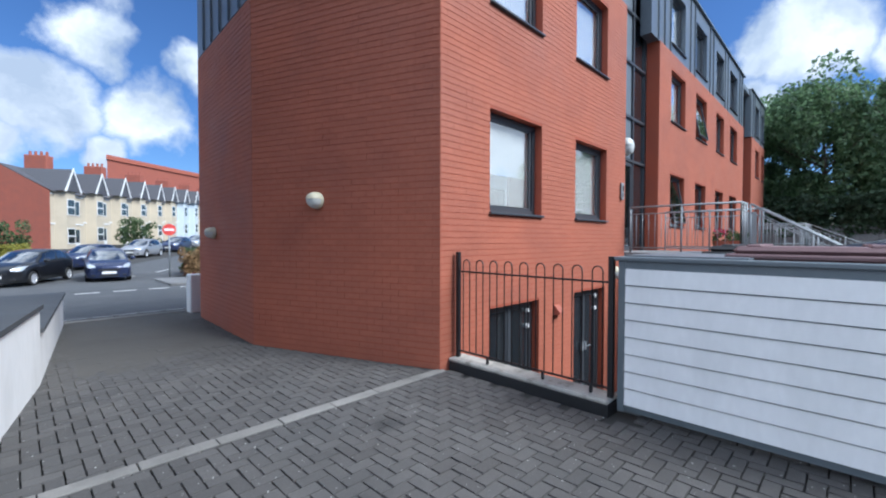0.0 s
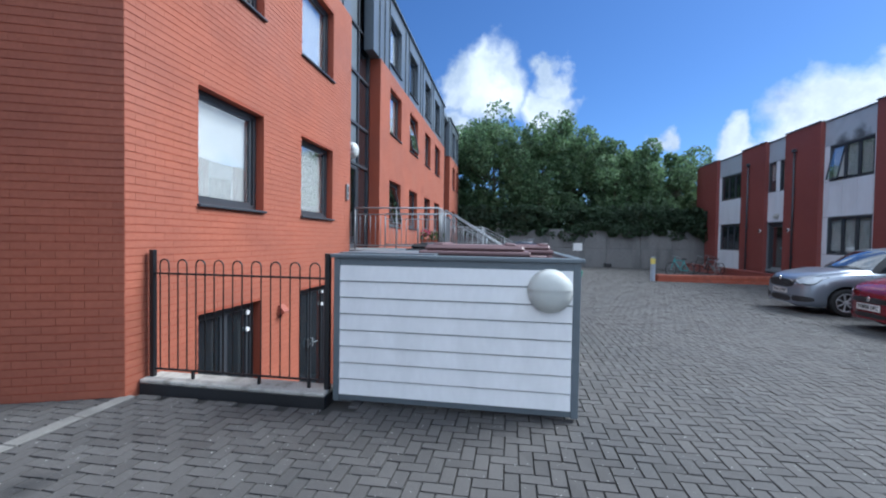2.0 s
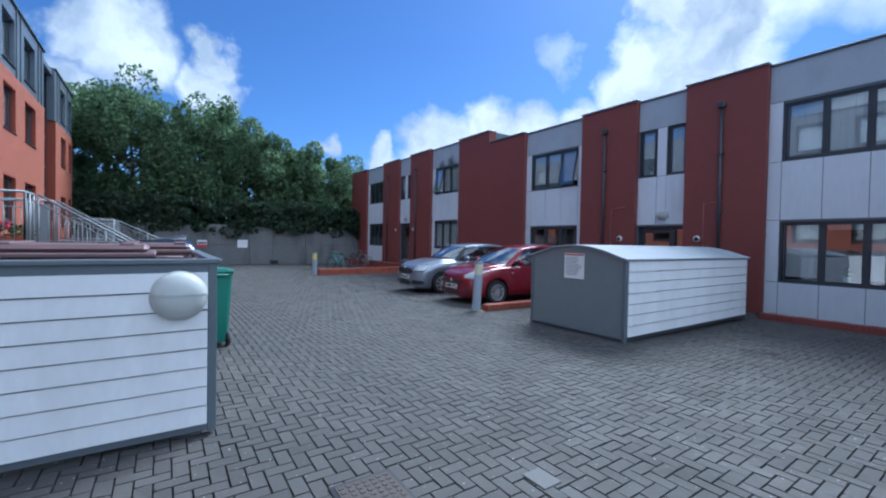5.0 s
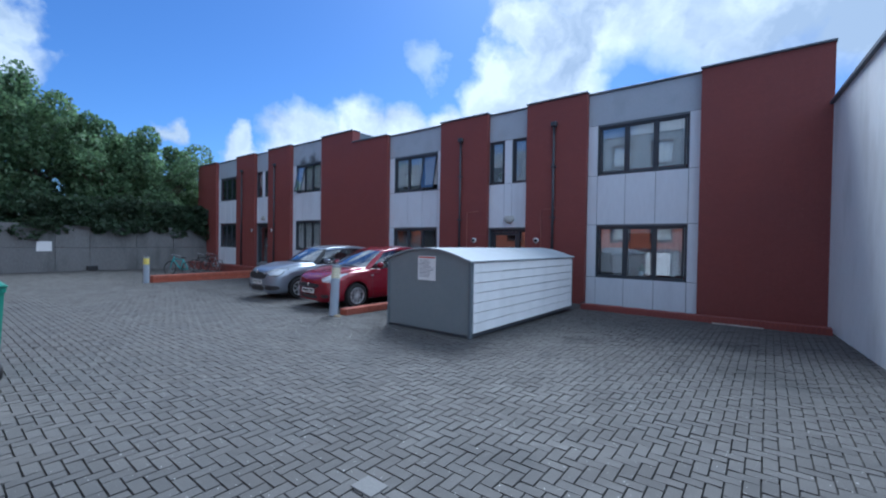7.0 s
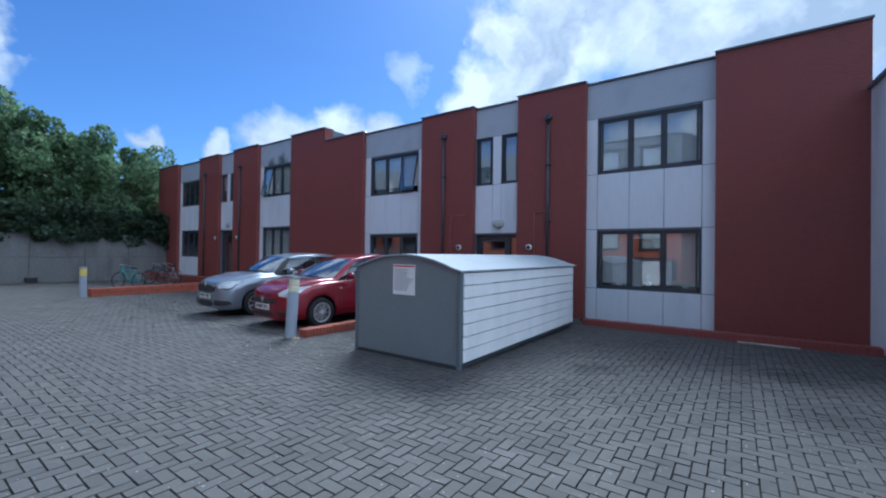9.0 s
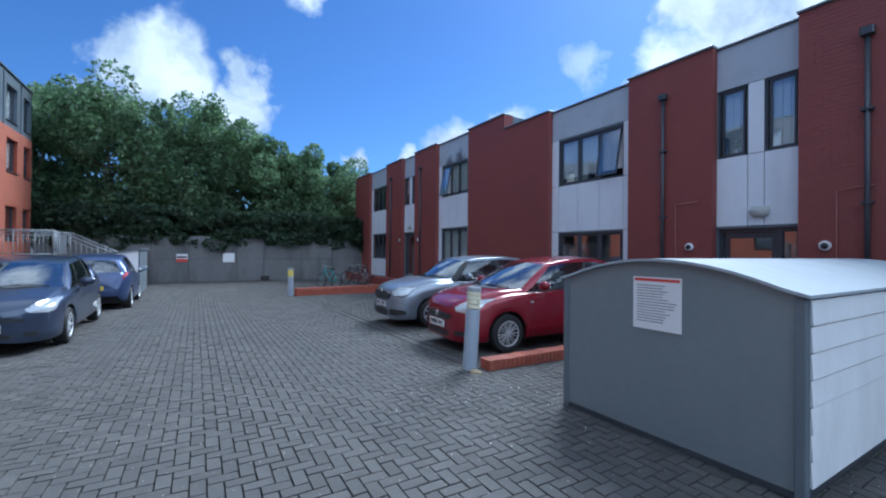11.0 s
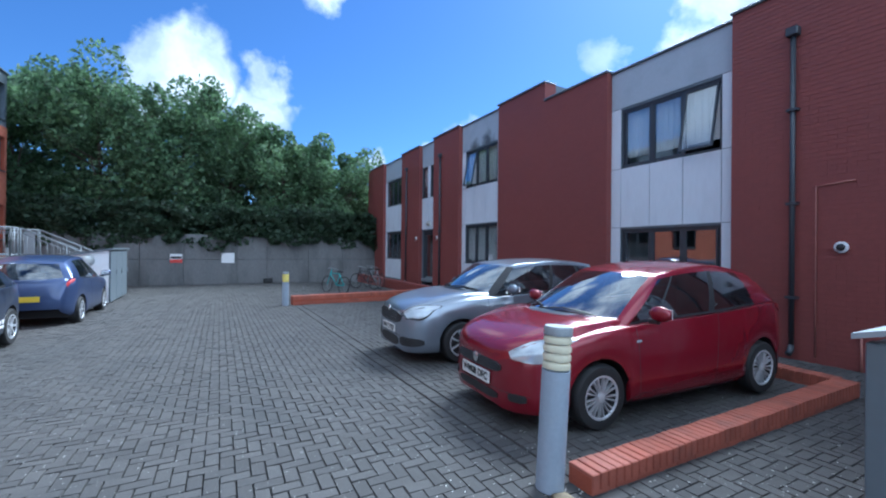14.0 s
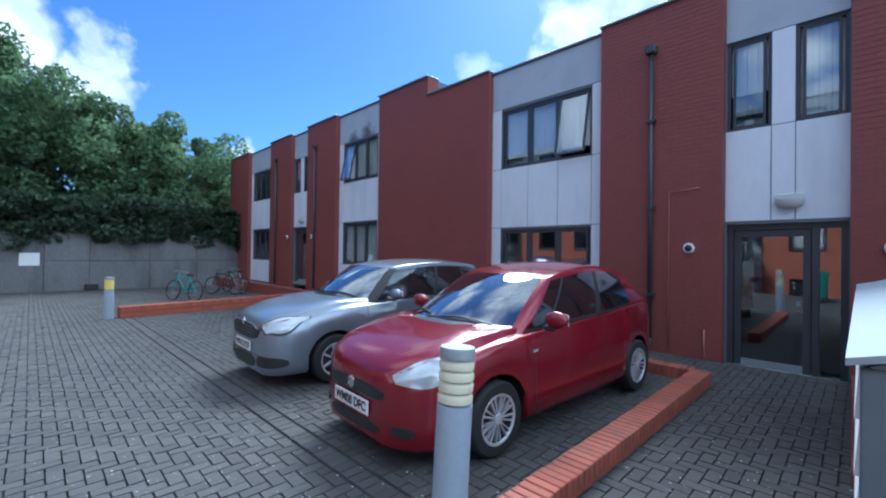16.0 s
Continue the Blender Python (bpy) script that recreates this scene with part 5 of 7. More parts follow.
part("roof", bm, M_GREY, fs, "sloping grey roof")
for i in range(3):
    x = 20.97 + i * 0.84
    d = one("door", (x, x + 0.82, -0.9, -0.853, 0.05, 1.6), M_GREY, fs, "grey steel door", bevel=0.006)
    one("handle", (x + 0.7, x + 0.74, -0.94, -0.9, 0.85, 1.0), M_STEEL, d)
bulkhead_lamp("bulkhead_lamp", Matrix.Translation((20.94, -0.35, 1.2)), -90, 0.17, label="round opal bulkhead lamp on the far store")

sg = thing("sign", "red and white warning sign on the concrete wall", "sign", at=facing(xw - 0.012, -2.02, -90) @ pose(-0.28, 0, 0.9))
one("plate", (0, 0.5, 0, 0.008, 0, 0.42), M_PAPER, sg)
one("band", (0.0, 0.5, -0.0018, -0.0002, 0.0, 0.16), M_REDINK, sg)
one("band", (0.03, 0.47, -0.0018, -0.0002, 0.2, 0.3), M_DARKINK, sg, "dark printed bar")
sg = thing("sign", "plain white notice board on the concrete wall", "sign", at=facing(xw - 0.012, -4.2, -90) @ pose(-0.3, 0, 0.88))
one("plate", (0, 0.58, 0, 0.008, 0, 0.5), M_PAPER, sg)
bx = thing("junction_box", "small black box at the foot of the concrete wall", "junction box", at=pose(xw - 0.2, -6.05, ground_z(28, -6)))
one("body", (-0.15, 0.15, -0.22, 0.22, 0.0, 0.25), M_BLACKPL, bx, bevel=0.03)

# ---- cars ----
M_TYRE = mat("tyre_rubber", (0.018, 0.018, 0.019), 0.75, var=0.2, bump=0.1)
M_ALLOY = mat("silver_alloy", (0.62, 0.63, 0.65), 0.38, metal=0.5, var=0.08)
M_CHROME = mat("chrome", (0.7, 0.7, 0.72), 0.12, metal=1.0, var=0.03)
M_CARGLASS = glass("car_glass", tint=(0.6, 0.66, 0.68), alpha=0.3, dark=(0.012, 0.014, 0.016), gloss=0.3)
M_SIDEGLASS = glass("tinted_car_glass", tint=(0.45, 0.5, 0.52), alpha=0.5, dark=(0.01, 0.012, 0.014), gloss=0.12)
M_LENS = mat("headlamp_lens", (0.46, 0.49, 0.52), 0.14, metal=0.3, var=0.25, scale=14, coat=0.8)
M_REDLENS = mat("red_lamp_lens", (0.38, 0.012, 0.02), 0.45, var=0.1, coat=0.05)
M_PLATE = mat("white_number_plate", (0.76, 0.76, 0.74), 0.4, var=0.03)
M_PLATE_Y = mat("yellow_number_plate", (0.75, 0.55, 0.05), 0.4, var=0.03)
M_CABIN = mat("dark_car_interior", (0.02, 0.02, 0.022), 0.8, var=0.2)


def paint(name, color, metal=0.3, rough=0.3):
    return mat(name, color, rough, metal=metal, var=0.04, scale=2, coat=0.55, dirt=tuple(min(1, c * 0.8 + 0.04) for c in color), dirt_amount=0.25, dirt_scale=3)


def curve_of(keys):
    """A smooth function through (x, value) keys, with no overshoot."""
    xs, ys = [k[0] for k in keys], [k[1] for k in keys]
    n = len(xs)
    d = [(ys[i + 1] - ys[i]) / (xs[i + 1] - xs[i]) for i in range(n - 1)]
    t = [d[0]] + [0.0 if d[i - 1] * d[i] <= 0 else 2 * d[i - 1] * d[i] / (d[i - 1] + d[i]) for i in range(1, n - 1)] + [d[-1]]

    def f(x):
        if x <= xs[0]:
            return ys[0]
        if x >= xs[-1]:
            return ys[-1]
        i = max(k for k in range(n - 1) if xs[k] <= x)
        h = xs[i + 1] - xs[i]
        s = (x - xs[i]) / h
        return (2 * s**3 - 3 * s**2 + 1) * ys[i] + (s**3 - 2 * s**2 + s) * h * t[i] + (-2 * s**3 + 3 * s**2) * ys[i + 1] + (s**3 - s**2) * h * t[i + 1]

    return f


def hatchback(name, label, at, body_mat, spec, front_text="", rear_text="", detail=2, group=""):
    """A five-door car. Local x runs from the nose (0) to the tail (L), y to the side, z up from the ground.
    spec: L, W, front and rear axle, wheel radius, top, belt and half-width keys, roof half-width keys, window limits."""
    L, W, fa, ra, wr = spec["L"], spec["W"], spec["fa"], spec["ra"], spec["wr"]
    top, belt, half, roofw = (curve_of(spec[k]) for k in ("top", "belt", "half", "roofw"))
    cab = spec["cabin"]
    sill = curve_of(spec["sill"])
    xc, xr = cab["screen"][0], cab["header"][0] - 0.2
    arch = wr + 0.055
    t = thing(name, label, "car", at=at, group=group)

    def low(x):
        z = sill(x)
        for w in (fa, ra):
            if abs(x - w) < arch:
                z = max(z, wr + math.sqrt(arch**2 - (x - w) ** 2))
        return z

    def section(x, side):
        zb, zt, h = low(x), top(x), half(x) * W / 2
        zs = min(belt(x), zt - 0.01)
        zs = max(zs, zb + 0.04)
        rw = roofw(x) * W / 2
        er = min(0.10, max(0.012, (zt - zs) * 0.35))
        g0 = zs + min(0.02, (zt - zs) * 0.1)
        g1 = max(g0 + 0.003, zt - er - 0.035)
        low_in = 0.93 if zb < 0.4 else 0.985
        pts = [(h * low_in, zb), (h * (0.985 if zb < 0.4 else 0.992), zb + 0.05 * (zs - zb) + 0.01), (h * 0.998, zb + 0.3 * (zs - zb)), (h, zb + 0.55 * (zs - zb)), (h * 0.992, zb + 0.8 * (zs - zb)), (h * 0.968, zs),
               (h * 0.955, g0), ((h * 0.955 + rw) / 2 + 0.012, (g0 + g1) / 2), (rw + 0.015, g1), (rw, zt - er), (rw - min(0.05, rw * 0.1), zt - er * 0.45), (rw * 0.62, zt - er * 0.12), (0.0, zt)]
        return [Vector((x, side * y, z)) for y, z in pts]

    xs = {0.0, 0.012, 0.03, 0.06, 0.1, 0.16, 0.24, L, L - 0.012, L - 0.03, L - 0.06, L - 0.1}
    xs |= {round(0.24 + i * (L - 0.34) / 44, 4) for i in range(45)}
    for w in (fa, ra):
        xs |= {round(w + arch * math.cos(math.pi * k / 16), 4) for k in range(17)}
    xs = sorted(xs)
    xs = [x for i, x in enumerate(xs) if i == 0 or x - xs[i - 1] > 0.004]
    NP = 13

    meshes = {"body": (bmesh.new(), {})}
    for side in (1, -1):
        rows = [section(x, side) for x in xs]
        bm, made = meshes["body"]
        for i in range(len(xs) - 1):
            for k in range(NP - 1):
                quad = []
                for (ii, kk) in ((i, k), (i + 1, k), (i + 1, k + 1), (i, k + 1)):
                    idx = (ii, kk, side if kk < NP - 1 else 0)
                    if idx not in made:
                        made[idx] = bm.verts.new(rows[ii][kk])
                    quad.append(made[idx])
                bm.faces.new(quad if side > 0 else quad[::-1])
    # nose, tail caps and floor
    bm, made = meshes["body"]
    for i in (0, len(xs) - 1):
        for k in range(NP - 1):
            bm.faces.new([made[(i, k, 1)], made[(i, k + 1, 1 if k + 1 < NP - 1 else 0)], made[(i, k + 1, -1 if k + 1 < NP - 1 else 0)], made[(i, k, -1)]][: 4 if k + 1 < NP - 1 else 4]) if k + 1 < NP - 1 else bm.faces.new([made[(i, k, 1)], made[(i, k + 1, 0)], made[(i, k, -1)]])
    body = part("body", bm, body_mat, t, smooth=55)

    # cabin: a ring at the waist and a ring round the roof, joined by the glass and the pillars
    zmid = cab["peak"]

    def ring_point(seg, p, upper):
        if seg == "side":
            a, b = (cab["header_c"], cab["tail_c"]) if upper else (cab["screen_c"], cab["rear_c"])
            x = a[0] + (b[0] - a[0]) * p
            y = a[1] + (b[1] - a[1]) * p + (0.035 if upper else 0.05) * math.sin(math.pi * p)
            if upper:
                z = a[2] + (b[2] - a[2]) * p + (zmid - (a[2] + b[2]) / 2) * math.sin(math.pi * p) ** 0.8
            else:
                z = belt(x) + 0.012
                z += (a[2] - belt(a[0]) - 0.012) * max(0.0, 1 - p * 8) ** 2 + (b[2] - belt(b[0]) - 0.012) * max(0.0, p * 8 - 7) ** 2
            return Vector((x, y, z))
        if seg == "front":
            a, b = (cab["header"], cab["header_c"]) if upper else (cab["screen"], cab["screen_c"])
        else:
            a, b = (cab["tail"], cab["tail_c"]) if upper else (cab["rear"], cab["rear_c"])
        return Vector((a[0] + (b[0] - a[0]) * p**2.4, b[1] * p, a[1] + (b[2] - a[1]) * p**2.2))

    def cabin_point(seg, p, side, w):
        lo, hi = ring_point(seg, p, False), ring_point(seg, p, True)
        q = lo.lerp(hi, w)
        b = 0.03 * 4 * w * (1 - w)
        if seg == "side":
            q.y += b
        else:
            q += Vector((-b if seg == "front" else b, 0, b * 0.8)) * (1 - 0.5 * p)
        return Vector((q.x, q.y * side, q.z))

    us = sorted({round(i / 26, 4) for i in range(27)} | {q for w in cab["windows"] for q in w[:2]})
    fr = [0, 0.15, 0.3, 0.45, 0.6, 0.72, 0.84, 0.925, 0.97, 1.0]
    ring = [("front", p, 1) for p in fr] + [("side", u, 1) for u in us[1:]] + [("rear", p, 1) for p in fr[::-1][1:]]
    ring += [("rear", p, -1) for p in fr[1:]] + [("side", u, -1) for u in us[::-1][1:]] + [("front", p, -1) for p in fr[::-1][1:-1]]
    ws = [0.0, 0.05, 0.09, 0.25, 0.45, 0.65, 0.8, 0.88, 0.94, 1.0]
    g0_, g1_ = cab["windows"][0][0], cab["windows"][-1][1]

    def cover(i, k):
        (sa, pa, side), (sb, pb, sd2) = ring[i], ring[(i + 1) % len(ring)]
        seg = "side" if "side" in (sa, sb) and (sa == sb or "side" == sb and pa == 1.0 or sa == "side" and pb == 1.0) else sa
        if sa != sb:
            pa, pb = (0.0, pb) if sa == "front" else (pa, 1.0) if sb == "rear" else (1.0, pb) if sa == "rear" else (pa, 0.0)
        p, w = (pa + pb) / 2, (ws[k] + ws[k + 1]) / 2
        sd = "l" if (side > 0 and sd2 > 0) or (side < 0 and pa == 0 and sa == sb == "none") else "r"
        if seg == "front" and sa == sb and p < cab.get("glass_p", 0.93):
            return "windscreen" if w < 0.94 else "body"
        if seg == "rear" and sa == sb and p < 0.84 and 0.09 < w < 0.88:
            return "rear_window"
        if seg == "side" and g0_ < p < g1_:
            if w < 0.05:
                return "trim" + sd
            for j, (a, b, hi) in enumerate(cab["windows"]):
                if a < p < b:
                    return f"side{j}{sd}" if w < hi else "body"
            if w < 0.88:
                return f"pillar{sum(p > q[1] for q in cab['windows'])}{sd}"
        if cab.get("black_pillar") and w < 0.94 and (seg == "side" and p < g0_ or seg == "front"):
            return "pillar9" + sd
        return "body"

    patches = {}
    n = len(ring)
    for i in range(n):
        for k in range(len(ws) - 1):
            b2, made = patches.setdefault(cover(i, k), (bmesh.new(), {}))
            quad = []
            for ii, kk in ((i, k), ((i + 1) % n, k), ((i + 1) % n, k + 1), (i, k + 1)):
                if (ii, kk) not in made:
                    made[(ii, kk)] = b2.verts.new(cabin_point(*ring[ii], ws[kk]))
                quad.append(made[(ii, kk)])
            b2.faces.new(quad)
    # roof skin, rising from its rail to the crown
    b2, made = patches["body"]
    xm, fs = (cab["header"][0] + cab["tail"][0]) / 2, [0.0, 0.04, 0.12, 0.3, 0.6]
    rows = []
    for f in fs:
        row = []
        for i in range(n):
            q = cabin_point(*ring[i], 1.0)
            zc = zmid + 0.045
            row.append(made[(i, len(ws) - 1)] if f == 0.0 and (i, len(ws) - 1) in made else b2.verts.new((q.x + (xm - q.x) * f, q.y * (1 - f), q.z + (zc - q.z) * (1 - (1 - f) ** 2.2))))
        rows.append(row)
    mid = b2.verts.new((xm, 0, zmid + 0.045))
    for a, b in zip(rows, rows[1:]):
        for i in range(n):
            b2.faces.new((a[i], a[(i + 1) % n], b[(i + 1) % n], b[i]))
    for i in range(n):
        b2.faces.new((rows[-1][i], rows[-1][(i + 1) % n], mid))
    for key, (b2, _) in patches.items():
        if key == "body":
            part("roof", b2, body_mat, t, smooth=62)
        elif key.startswith("pillar"):
            part("door_pillar", b2, M_BLACKPL, t, "black door pillar", smooth=True)
        elif key.startswith("trim"):
            part("window_trim", b2, M_BLACKPL, t, smooth=True)
        else:
            nm = key if key in ("windscreen", "rear_window") else "side_window"
            part(nm, b2, M_CARGLASS if nm == "windscreen" else M_SIDEGLASS, t, smooth=True)

    def surf(x, v, side, off=0.004):
        """A point just off the body at x and section coordinate v."""
        def raw(xx, vv):
            s = section(min(max(xx, 0.0), L), side)
            k = min(int(vv), NP - 2)
            return s[k].lerp(s[k + 1], vv - k)
        p = raw(x, v)
        n = (raw(x + 0.01, v) - raw(x - 0.01, v)).cross(raw(x, min(v + 0.1, 11.9)) - raw(x, max(v - 0.1, 0)))
        n.normalize()
        if n.y * side < 0 and abs(n.y) > 0.2 or (abs(n.y) <= 0.2 and n.z < 0):
            n = -n
        return p + n * off

    def patch(pname, fn, nu, nv, material, parent, plabel="", off=0.004, smooth=True):
        """A thin plate on the body: fn(u, w) gives x, v, side."""
        b2 = bmesh.new()
        g = [[b2.verts.new(surf(*fn(i / nu, k / nv), off)) for k in range(nv + 1)] for i in range(nu + 1)]
        for i in range(nu):
            for k in range(nv):
                b2.faces.new((g[i][k], g[i + 1][k], g[i + 1][k + 1], g[i][k + 1]))
        return part(pname, b2, material, parent, plabel, smooth=smooth)

    # underside, cabin floor, seats
    one("underbody", (0.25, L - 0.25, -W / 2 + 0.16, W / 2 - 0.16, 0.2, 0.46), M_CABIN, t)
    one("dashboard", (xc + 0.15, xc + 0.55, -W / 2 + 0.2, W / 2 - 0.2, 0.7, belt(xc + 0.3) - 0.03), M_CABIN, t, bevel=0.05)
    if detail > 1:
        for y in (-0.36, 0.36):
            bm = bmesh.new()
            box(bm, xr + 0.25, xr + 0.4, y - 0.22, y + 0.22, 0.5, 1.05, bevel=0.04)
            box(bm, xr + 0.3, xr + 0.4, y - 0.12, y + 0.12, 1.07, 1.25, bevel=0.03)
            part("seat", bm, M_CABIN, t)
        bm = bmesh.new()
        ring = [(xc + 0.72 + 0.05 * math.sin(a), 0.36 + 0.18 * math.cos(a), 0.92 + 0.17 * math.sin(a)) for a in [k * math.pi / 8 for k in range(17)]]
        tube(bm, ring, 0.014, 6, caps=False)
        part("steering_wheel", bm, M_CABIN, t, smooth=True)
    # wheels
    for ax in (fa, ra):
        for side in (1, -1):
            w = new("wheel")
            w.parent = t
            w.matrix_basis = pose(ax, side * (half(ax) * W / 2 - 0.105), wr, -90 * side, 0, 0)
            tw = 0.095
            bm = bmesh.new()
            lathe(bm, [(wr * 0.64, -tw), (wr * 0.72, -tw * 1.05), (wr * 0.93, -tw), (wr * 0.99, -tw * 0.8), (wr, -tw * 0.4), (wr, tw * 0.4), (wr * 0.99, tw * 0.8), (wr * 0.93, tw), (wr * 0.72, tw * 1.05), (wr * 0.64, tw * 0.97)], 36)
            part("tyre", bm, M_TYRE, w, smooth=40)
            bm = bmesh.new()
            lathe(bm, [(wr * 0.66, tw * 0.98), (wr * 0.63, tw * 0.99), (wr * 0.6, tw * 0.8), (wr * 0.58, tw * 0.2), (0, tw * 0.2)], 36)
            part("rim", bm, M_ALLOY if detail < 2 else M_RIMDARK, w, smooth=40)
            n = spec["spokes"]
            bm = bmesh.new()
            for k in range(n):
                a = 2 * math.pi * (k + (0.17 if (k % 2 and spec.get("pairs")) else 0)) / n
                wd = 0.3 * wr / n * 2.1 * spec.get("spoke_w", 1.0)
                m = Matrix.Rotation(a, 4, "Z")
                vs = [bm.verts.new(m @ Vector(p)) for p in ((wr * 0.1, -wd * 0.7, tw * 0.9), (wr * 0.62, -wd, tw * 0.96), (wr * 0.62, wd, tw * 0.96), (wr * 0.1, wd * 0.7, tw * 0.9), (wr * 0.1, -wd * 0.7, tw * 0.6), (wr * 0.62, -wd, tw * 0.7), (wr * 0.62, wd, tw * 0.7), (wr * 0.1, wd * 0.7, tw * 0.6))]
                for q in ((0, 1, 2, 3), (0, 4, 5, 1), (3, 2, 6, 7), (1, 5, 6, 2)):
                    bm.faces.new([vs[j] for j in q])
            lathe(bm, [(wr * 0.6, tw * 0.9), (wr * 0.62, tw * 1.0), (wr * 0.67, tw * 1.02), (wr * 0.685, tw * 0.97)], 36)
            lathe(bm, [(wr * 0.15, tw * 0.7), (wr * 0.14, tw * 0.97), (wr * 0.09, tw * 1.02), (0, tw * 1.03)], 20)
            part("spokes", bm, M_ALLOY, w, "silver spoked trim", smooth=35)
    # wheel wells
    for ax in (fa, ra):
        for side in (1, -1):
            bm = bmesh.new()
            lathe(bm, [(arch + 0.01, -0.12), (arch + 0.01, 0.13), (0, 0.13)], 28, m=pose(ax, side * (half(ax) * W / 2 - 0.16), wr, 90 * side, 0, 0))
            bmesh.ops.bisect_plane(bm, geom=bm.verts[:] + bm.edges[:] + bm.faces[:], plane_co=(0, 0, 0.18), plane_no=(0, 0, -1), clear_outer=True)
            part("wheel_arch_liner", bm, M_CABIN, t, smooth=40)
    # head and tail lamps
    (hx0, hx1, ha, hb, hc, hd) = spec["headlamp"]
    for side in (1, -1):
        patch("headlamp", lambda u, w, s=side: (hx0 + (hx1 - hx0) * u, (ha + (hc - ha) * u) + ((hb - ha) * (1 - u) + (hd - hc) * u) * (0.5 + (w - 0.5) * math.sin(math.pi * min(0.97, 0.2 + 0.72 * u))), s), 10, 5, M_LENS, t, "clear headlamp", 0.006)
        if spec.get("bezel"):
            patch("headlamp_bezel", lambda u, w, s=side: (hx0 - 0.012 + (hx1 - hx0 + 0.03) * u, (ha - 0.25 + (hc - ha) * u) + ((hb - ha + 0.5) * (1 - u) + (hd - hc + 0.5) * u) * (0.5 + (w - 0.5) * math.sin(math.pi * min(0.97, 0.2 + 0.72 * u))), s), 10, 5, M_BLACKPL, t, "black headlamp surround", 0.004)
        (tx0, tx1, ta, tb) = spec["taillamp"]
        patch("tail_lamp", lambda u, w, s=side: (tx0 + (tx1 - tx0) * u, ta + (tb - ta) * w, s), 6, 4, M_REDLENS, t, "red tail lamp", 0.006)
    def nose_x(y):
        """How far back the nose lies at a distance y from the middle."""
        a, b = 0.0, 0.8
        for _ in range(30):
            m = (a + b) / 2
            a, b = (m, b) if half(m) * W / 2 < abs(y) else (a, m)
        return b

    def band(pname, y0, y1, z0, z1, material, parent, off, plabel=""):
        """A strip bent round the nose, 3 cm deep, with tapered ends."""
        b2 = bmesh.new()
        n, rings = 14, []
        for i in range(n + 1):
            y = y0 + (y1 - y0) * i / n
            e = 1 - 0.55 * abs(2 * i / n - 1) ** 6
            zm, zh = (z0 + z1) / 2, (z1 - z0) / 2 * e
            x = nose_x(y)
            rings.append([b2.verts.new((x - off, y, zm - zh)), b2.verts.new((x - off, y, zm + zh)), b2.verts.new((x + 0.03, y, zm + zh)), b2.verts.new((x + 0.03, y, zm - zh))])
        for i in range(n):
            for k in range(4):
                b2.faces.new((rings[i][k], rings[i][(k + 1) % 4], rings[i + 1][(k + 1) % 4], rings[i + 1][k]))
        b2.faces.new(rings[0])
        b2.faces.new(rings[-1][::-1])
        return part(pname, b2, material, parent, plabel, smooth=40)

    # front and rear fittings, set on the nose and tail
    zg, zp = spec["grille_z"], spec["plate_z"]
    gw, gh = spec["grille_w"], spec["grille_h"]
    gr = band("grille", -gw, gw, zg - gh, zg + gh, M_BLACKPL, t, 0.012)
    if detail > 1:
        for i in range(4):
            z = zg - gh + (i + 0.7) * gh * 2 / 4.6
            band("slat", -gw + 0.03, gw - 0.03, z - 0.004, z + 0.004, M_FRAME, gr, 0.017)
        bm = bmesh.new()
        lathe(bm, [(0.05, 0), (0.05, 0.01), (0.042, 0.016), (0, 0.018)], 20, m=Matrix.Translation((-0.014, 0, zg + spec.get("badge_up", 0.0))) @ pose(0, 0, 0, 0, -90, 0))
        part("badge", bm, M_CHROME, t, "round chrome badge", smooth=40)
    iz, ih = spec["intake_z"], spec.get("intake_h", 0.04)
    band("lower_intake", -0.36, 0.36, iz - ih, iz + ih, M_BLACKPL, t, 0.008)
    fw, fh, fy = spec.get("fog", (0.075, 0.035, 0.56))
    for y in (-fy, fy):
        band("fog_lamp", y - fw, y + fw, iz + 0.025 - fh, iz + 0.025 + fh, M_BLACKPL, t, 0.008)
    band("bumper_crease", -0.66, 0.66, zp - 0.085, zp - 0.08, M_CABIN, t, 0.003)

    def plate(x0, yaw, material, text, z):
        pl = one("number_plate", (-0.006, 0.006, -0.26, 0.26, -0.056, 0.056), material, t, "number plate", bevel=0.003)
        pl.matrix_basis = pose(x0, 0, z, 0, 0, yaw)
        if text:
            cu = bpy.data.curves.new("registration", "FONT")
            cu.body, cu.size, cu.align_x, cu.align_y, cu.extrude, cu.offset = text, 0.098, "CENTER", "CENTER", 0.0008, 0.0035
            tmp = new("registration", cu)
            me = bpy.data.meshes.new_from_object(tmp.evaluated_get(bpy.context.evaluated_depsgraph_get()))
            bpy.data.objects.remove(tmp)
            me.materials.append(M_DARKINK)
            ob = new("registration", me)
            ob.parent = pl
            wd = max(v.co.x for v in me.vertices) - min(v.co.x for v in me.vertices)
            ob.matrix_basis = Matrix.Translation((-0.0075, 0, 0)) @ pose(0, 0, 0, 90, 0, -90) @ Matrix.Diagonal((0.47 / wd, 1, 1, 1))

    plate(spec.get("plate_x", -0.02), 0, M_PLATE, front_text, zp)
    plate(L + 0.004, 180, M_PLATE_Y, rear_text, spec["rear_plate_z"])
